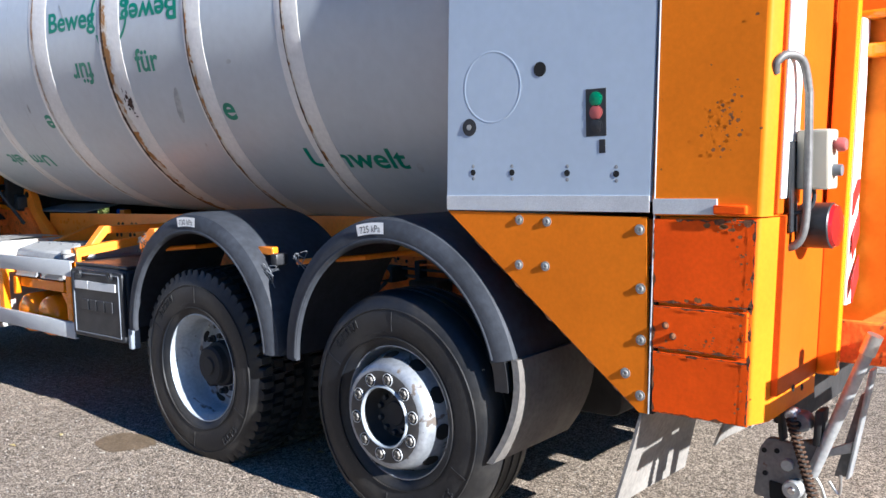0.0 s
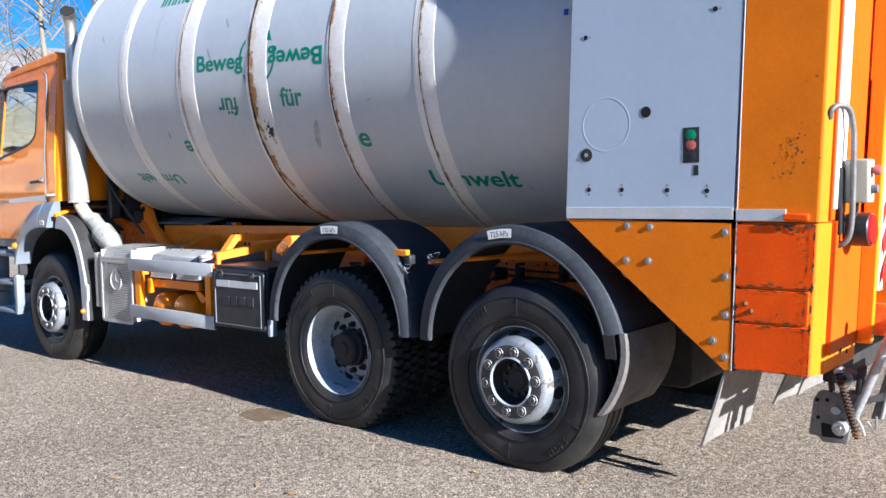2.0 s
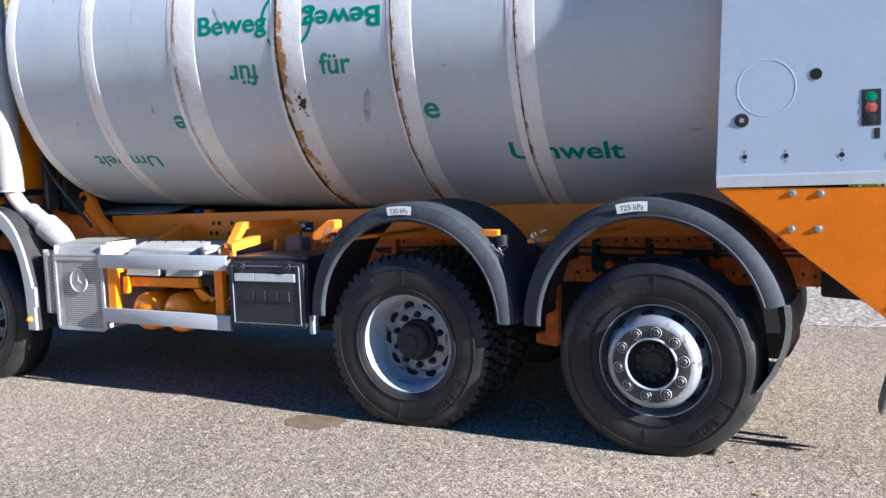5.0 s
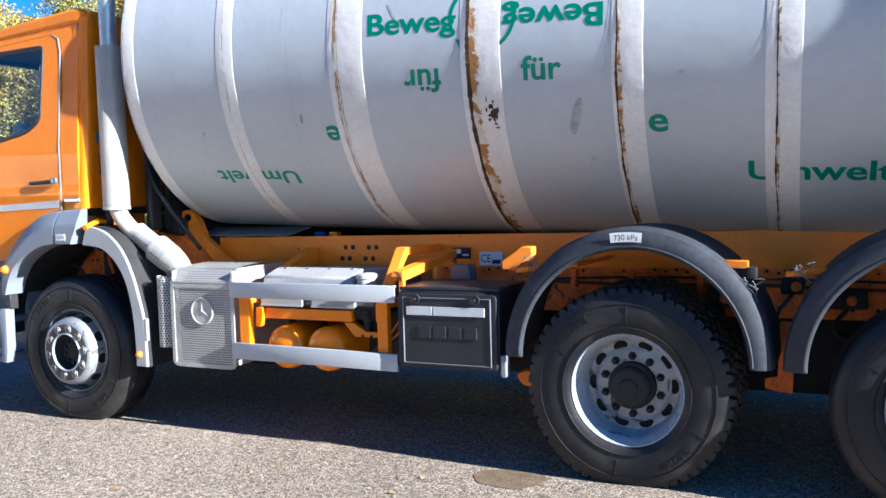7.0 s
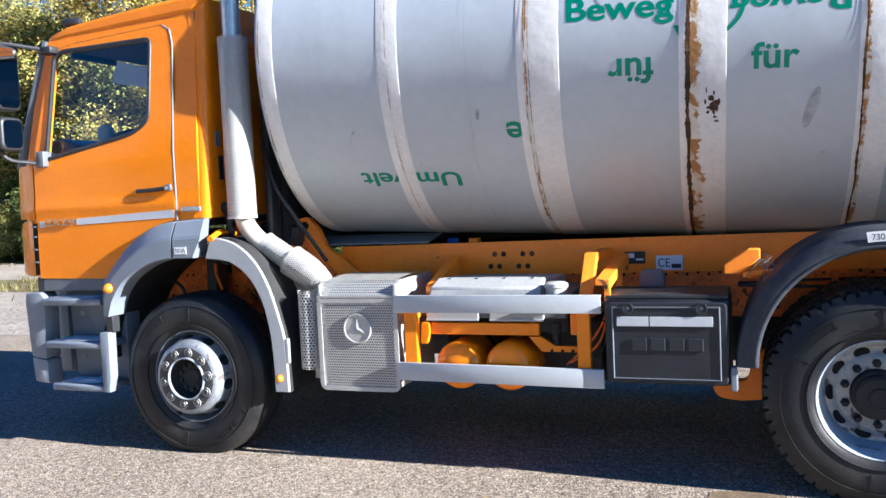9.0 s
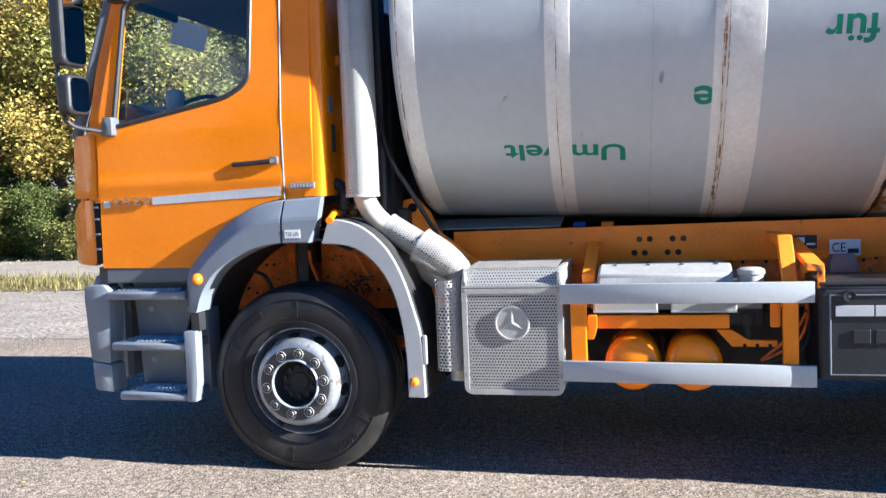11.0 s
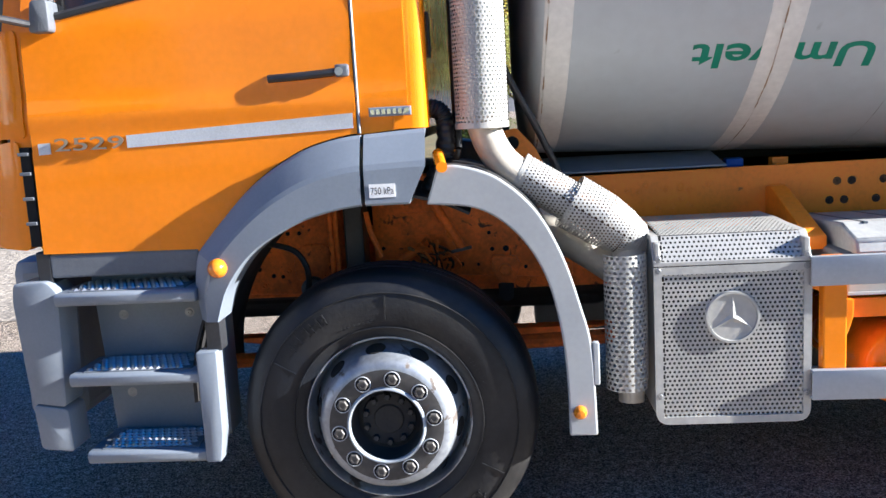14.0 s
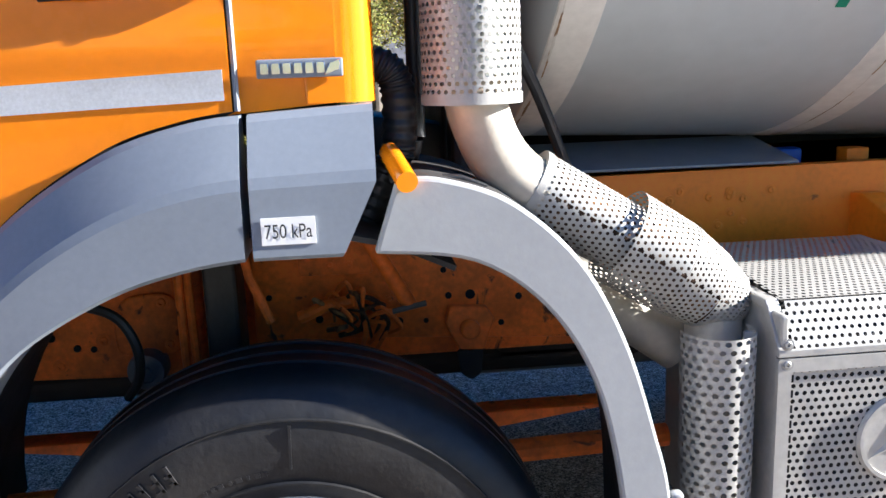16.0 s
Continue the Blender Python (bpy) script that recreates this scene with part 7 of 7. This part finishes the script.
t1 = tree("tree", 11.0, 3.4, LEAF_YELLOW, 11, 280, 0.082, "broadleaf tree with yellowing autumn leaves")
t2 = tree("tree", 9.5, 3.0, LEAF_OLIVE, 23, 280, 0.082, "broadleaf tree with olive autumn leaves")
t3 = tree("tree", 9.0, 3.4, LEAF_GREEN, 37, 0, 0.12, "leafless tree with pale bark and branches", True)
b1 = bush("bush", 1.7, 3.4, LEAF_GREEN, 5, 800, 0.060, "dense dark green bush")
b2 = bush("bush", 1.5, 2.4, LEAF_OLIVE, 8, 800, 0.060, "olive green bush with yellow leaves")
NEAR = 0.62                               # the hedge stands close behind the track
row = random.Random(3)
first = {}
for x, y, kind, s in [(-34, 34.5, t1, 1.45), (-30, 35, t2, 1.5), (-26.5, 34.0, t1, 1.4), (-38, 36, t2, 1.6), (-22.5, 35.5, t2, 1.45), (-28, 40, t1, 1.7), (-36, 41, t2, 1.8), (-32, 33.5, t1, 1.2), (-24.5, 33.5, t2, 1.1), (-17, 36, t1, 0.95), (-42, 33, t1, 1.25), (-46, 35, t2, 1.35), (-50, 34, t1, 1.3), (-44, 40, t1, 1.5), (-54, 38, t2, 1.4), (-40.5, 36, t2, 1.35), (-50, 44, t2, 1.5), (-12, 41, t1, 1.0), (-7, 38, t2, 0.9), (-2, 42, t2, 1.0), (-58, 34, t1, 1.3), (-64, 38, t2, 1.3),
                      (4, 44, t1, 1.0), (10, 40, t2, 1.0), (-31, 46, t2, 1.3), (-23, 48, t1, 1.35), (-14, 50, t2, 1.3), (-4, 52, t1, 1.3), (18, 44, t1, 1.1), (28, 42, t2, 1.1)]:
    x, y, s = -4.5 + (x + 4.5) * NEAR, -4.0 + (y + 4.0) * NEAR, s * NEAR
    m = pose(x, y, 0, 0, 0, row.uniform(0, 360)) @ Matrix.Scale(s, 4)
    if kind not in first:
        first[kind] = 1
        kind.matrix_world = m
    else:
        c = copy_thing(kind, pose(x, y, 0, 0, 0, row.uniform(0, 360)))
        c.scale = (s, s, s)
    tagged(kind, group="trees beyond the track")
for x, y, kind, s in [(-31, 30.5, b1, 1.15), (-28.6, 30.2, b2, 1.1), (-26.2, 30.6, b1, 1.2), (-23.8, 30.1, b1, 1.0), (-21.4, 30.4, b2, 1.15), (-19.0, 30.8, b1, 1.1), (-33.5, 31, b2, 1.2), (-36, 30.8, b1, 1.2), (-38.6, 31, b2, 1.1), (-41, 31, b1, 1.2), (-16.2, 31, b2, 1.0), (-13.4, 31.4, b1, 0.9), (-44, 31, b2, 1.2), (-10, 31.5, b2, 0.9),
                      (-6.5, 32, b1, 0.8), (-2, 32, b2, 0.9), (3, 33, b1, 0.9), (9, 33, b2, 1.0), (15, 33, b1, 1.0), (-48, 31, b1, 1.2), (-53, 31, b2, 1.2), (-34.5, 33.6, b1, 1.3), (-37.5, 33.4, b2, 1.35), (-40.2, 33.6, b1, 1.3), (-43, 33.8, b2, 1.3), (-46.5, 33.5, b1, 1.3), (-29.8, 32.6, b2, 1.25)]:
    x, y, s = -4.5 + (x + 4.5) * NEAR, -4.0 + (y + 4.0) * NEAR, s * NEAR
    if kind not in first:
        first[kind] = 1
        kind.matrix_world = pose(x, y, 0, 0, 0, row.uniform(0, 360)) @ Matrix.Scale(s, 4)
    else:
        c = copy_thing(kind, pose(x, y, 0, 0, 0, row.uniform(0, 360)))
        c.scale = (1.15 * s, 1.15 * s, 1.25 * s * row.uniform(0.9, 1.1))
    tagged(kind, group="bushes along the track")
# bare trees and a hedge where the track bends away in front of the cab
for x, y, s in ((-23.9, 9.0, 1.30), (-27.0, 12.2, 1.25), (-33.0, 10.6, 1.30)):
    if t3 not in first:
        first[t3] = 1
        t3.matrix_world = pose(x, y, 0, 0, 0, 20) @ Matrix.Scale(s, 4)
    else:
        c = copy_thing(t3, pose(x, y, 0, 0, 0, row.uniform(0, 360)))
        c.scale = (s, s, s)
    tagged(t3, group="trees beyond the track")
for x, y, s in ((-31.5, 6.2, 1.0), (-30.2, 8.4, 1.05), (-29.0, 10.6, 1.0), (-28.0, 12.8, 1.05), (-33.0, 4.0, 1.0)):
    c = copy_thing(b1, pose(x, y, 0, 0, 0, row.uniform(0, 360)))
    c.scale = (s, s, s)
# trees on the camera's side of the yard, that show in the windows and the paint
for x, y, kind, s in [(-28, -29, t2, 1.0), (-18.5, -26, t2, 0.95), (-7.5, -25, t1, 0.9), (0, -29, t2, 1.0), (9, -33, t1, 1.0)]:
    c = copy_thing(kind, pose(x, y, 0, 0, 0, row.uniform(0, 360)))
    c.scale = (s, s, s)
b = bmesh.new()
n = 90
rows = []
for k in range(n + 1):
    a = radians(60 + 190 * k / n)
    d = 900
    hgt = 162 + 22 * noise.noise((k * 0.09, 1.0, 0)) + 7 * noise.noise((k * 0.5, 2.0, 0))
    rows.append([b.verts.new((d * math.cos(a), d * math.sin(a), -1)), b.verts.new(((d + 60) * math.cos(a), (d + 60) * math.sin(a), hgt * 0.7)), b.verts.new(((d + 140) * math.cos(a), (d + 140) * math.sin(a), hgt))])
for p, q in zip(rows, rows[1:]):
    for j in range(2):
        b.faces.new((p[j], p[j + 1], q[j + 1], q[j]))
tagged(part("backdrop", b, HILL), "bluish wooded hills far behind", "hill", kind="structure")
# dry fields below the hills
b = bmesh.new()
rows = []
for k in range(41):
    a = radians(132 + 1.3 * k)
    d = 260 + 12 * noise.noise((k * 0.2, 5.0, 0))
    rows.append([b.verts.new((q * d * math.cos(a), q * d * math.sin(a), h)) for q, h in ((1.0, -1), (1.15, 14 + 3 * noise.noise((k * 0.15, 8.0, 0))), (1.45, 37 + 4 * noise.noise((k * 0.12, 9.0, 0))))])
for p, q in zip(rows, rows[1:]):
    for j in range(2):
        b.faces.new((p[j], p[j + 1], q[j + 1], q[j]))
tagged(part("far_field", b, mat("dry_buff_field", (0.27, 0.22, 0.135), 0.95, 0, 0, ((0.03, 0.25), (0.3, 0.2)))), "buff dry fields rising below the hills", "field", kind="structure")
# pale hall across the yard, mirrored in the cab's paint and windows
CREAM = mat("cream_render", (0.62, 0.55, 0.44), 0.85, 0, 0, ((0.3, 0.08), (4, 0.06)))
hall = tagged(new("hall"), "cream rendered hall with a grey roof across the yard", "building")
hall.location = (-46, -22, 0)
part("wall", box(-4, 4, -13, 13, -0.1, 6.6, 0.02), CREAM, hall)
part("roof", prism([(-4.5, 6.6), (4.5, 6.6), (4.5, 6.8), (0, 8.4), (-4.5, 6.8)], -13.5, 13.5, 0.02), GREY_DARK, hall, "grey roof")
for y in (-9, -1, 7):
    part("gate", box(3.98, 4.06, y - 1.8, y + 1.8, 0.0, 3.8, 0.02), GREY_LIGHT, hall, "pale grey roller gate")
for y in (-5, 3, 11):
    part("window", box(3.98, 4.05, y - 1.0, y + 1.0, 4.3, 5.4, 0.02), BLACK, hall, "dark window")
# loose grit on the asphalt
rnd = random.Random(12)
verts, faces = [], []
for k in range(11000):
    x, y = rnd.uniform(-8.5, 2.6), (rnd.uniform(-3.2, 0.9) if k % 2 else rnd.uniform(-1.6, 1.2))
    s = rnd.uniform(0.002, 0.0065)
    a = rnd.uniform(0, math.tau)
    i = len(verts)
    for j in range(4):
        verts.append((x + s * rnd.uniform(0.7, 1.2) * math.cos(a + j * math.pi / 2), y + s * rnd.uniform(0.7, 1.2) * math.sin(a + j * math.pi / 2), 0.0))
    verts.append((x, y, s * rnd.uniform(0.6, 1.1)))
    faces += [(i, i + 1, i + 4), (i + 1, i + 2, i + 4), (i + 2, i + 3, i + 4), (i + 3, i, i + 4)]
me = bpy.data.meshes.new("grit")
me.from_pydata(verts, [], faces)
me.materials.append(mat("grey_grit", (0.31, 0.285, 0.25), 0.85, 0, 0, (), (), None, None, 0.5))
tagged(new("grit", me), "loose grey grit scattered on the asphalt", "grit", kind="stuff")
# dry grass blades on the verge
rnd = random.Random(21)
verts, faces = [], []
for k in range(26000):
    x = rnd.uniform(-45, 6)
    y = 10.4 - 0.018 * (x + 90) + 1.15 + rnd.gauss(0, 0.7)
    if noise.noise((x * 0.6, y * 0.9, 4.0)) < -0.15:
        continue
    h, a, w = rnd.uniform(0.04, 0.20), rnd.uniform(0, math.tau), rnd.uniform(0.008, 0.02)
    lx, ly = rnd.uniform(-0.08, 0.08), rnd.uniform(-0.08, 0.08)
    i = len(verts)
    verts += [(x - w * math.cos(a), y - w * math.sin(a), 0.01), (x + w * math.cos(a), y + w * math.sin(a), 0.01), (x + lx, y + ly, h)]
    faces.append((i, i + 1, i + 2))
me = bpy.data.meshes.new("verge_grass")
me.from_pydata(verts, [], faces)
me.materials.append(leaf_mat("dry_grass_blades", (0.21, 0.18, 0.075), 0.5))
tagged(new("verge_grass", me), "dry yellow-green grass blades on the verge", "grass", kind="stuff")
# a few fallen leaves
rnd = random.Random(8)
verts, faces = [], []
for k in range(46):
    x, y = rnd.uniform(-9.5, 2.5), rnd.uniform(-2.6, 0.6)
    a, w = rnd.uniform(0, math.tau), rnd.uniform(0.012, 0.028)
    i = len(verts)
    for j, (u, v, h) in enumerate(((-1.3, 0, 0.004), (-0.3, -0.6, 0.010), (0.8, -0.4, 0.014), (1.5, 0, 0.006), (0.7, 0.5, 0.012), (-0.4, 0.6, 0.008))):
        verts.append((x + w * (u * math.cos(a) - v * math.sin(a)), y + w * (u * math.sin(a) + v * math.cos(a)), h * rnd.uniform(0.7, 1.4)))
    faces += [(i, i + 1, i + 5), (i + 1, i + 2, i + 4, i + 5), (i + 2, i + 3, i + 4)]
for k in range(700):                      # under the hedge
    x, y = rnd.uniform(-24, 2), 16.6 + abs(rnd.gauss(0, 0.6)) - rnd.random() ** 3 * 1.6
    a, w = rnd.uniform(0, math.tau), rnd.uniform(0.025, 0.05)
    i = len(verts)
    for u, v, h in ((-1.3, 0, 0.02), (0.2, -0.7, 0.05), (1.4, 0, 0.03), (0.1, 0.7, 0.06)):
        verts.append((x + w * (u * math.cos(a) - v * math.sin(a)), y + w * (u * math.sin(a) + v * math.cos(a)), h * rnd.uniform(0.7, 1.4)))
    faces.append((i, i + 1, i + 2, i + 3))
me = bpy.data.meshes.new("fallen_leaves")
me.from_pydata(verts, [], faces)
me.materials.append(leaf_mat("dry_fallen_leaves", (0.46, 0.34, 0.16), 0.4))
tagged(new("fallen_leaves", me), "dry pale leaves scattered on the asphalt", "leaves", kind="stuff")
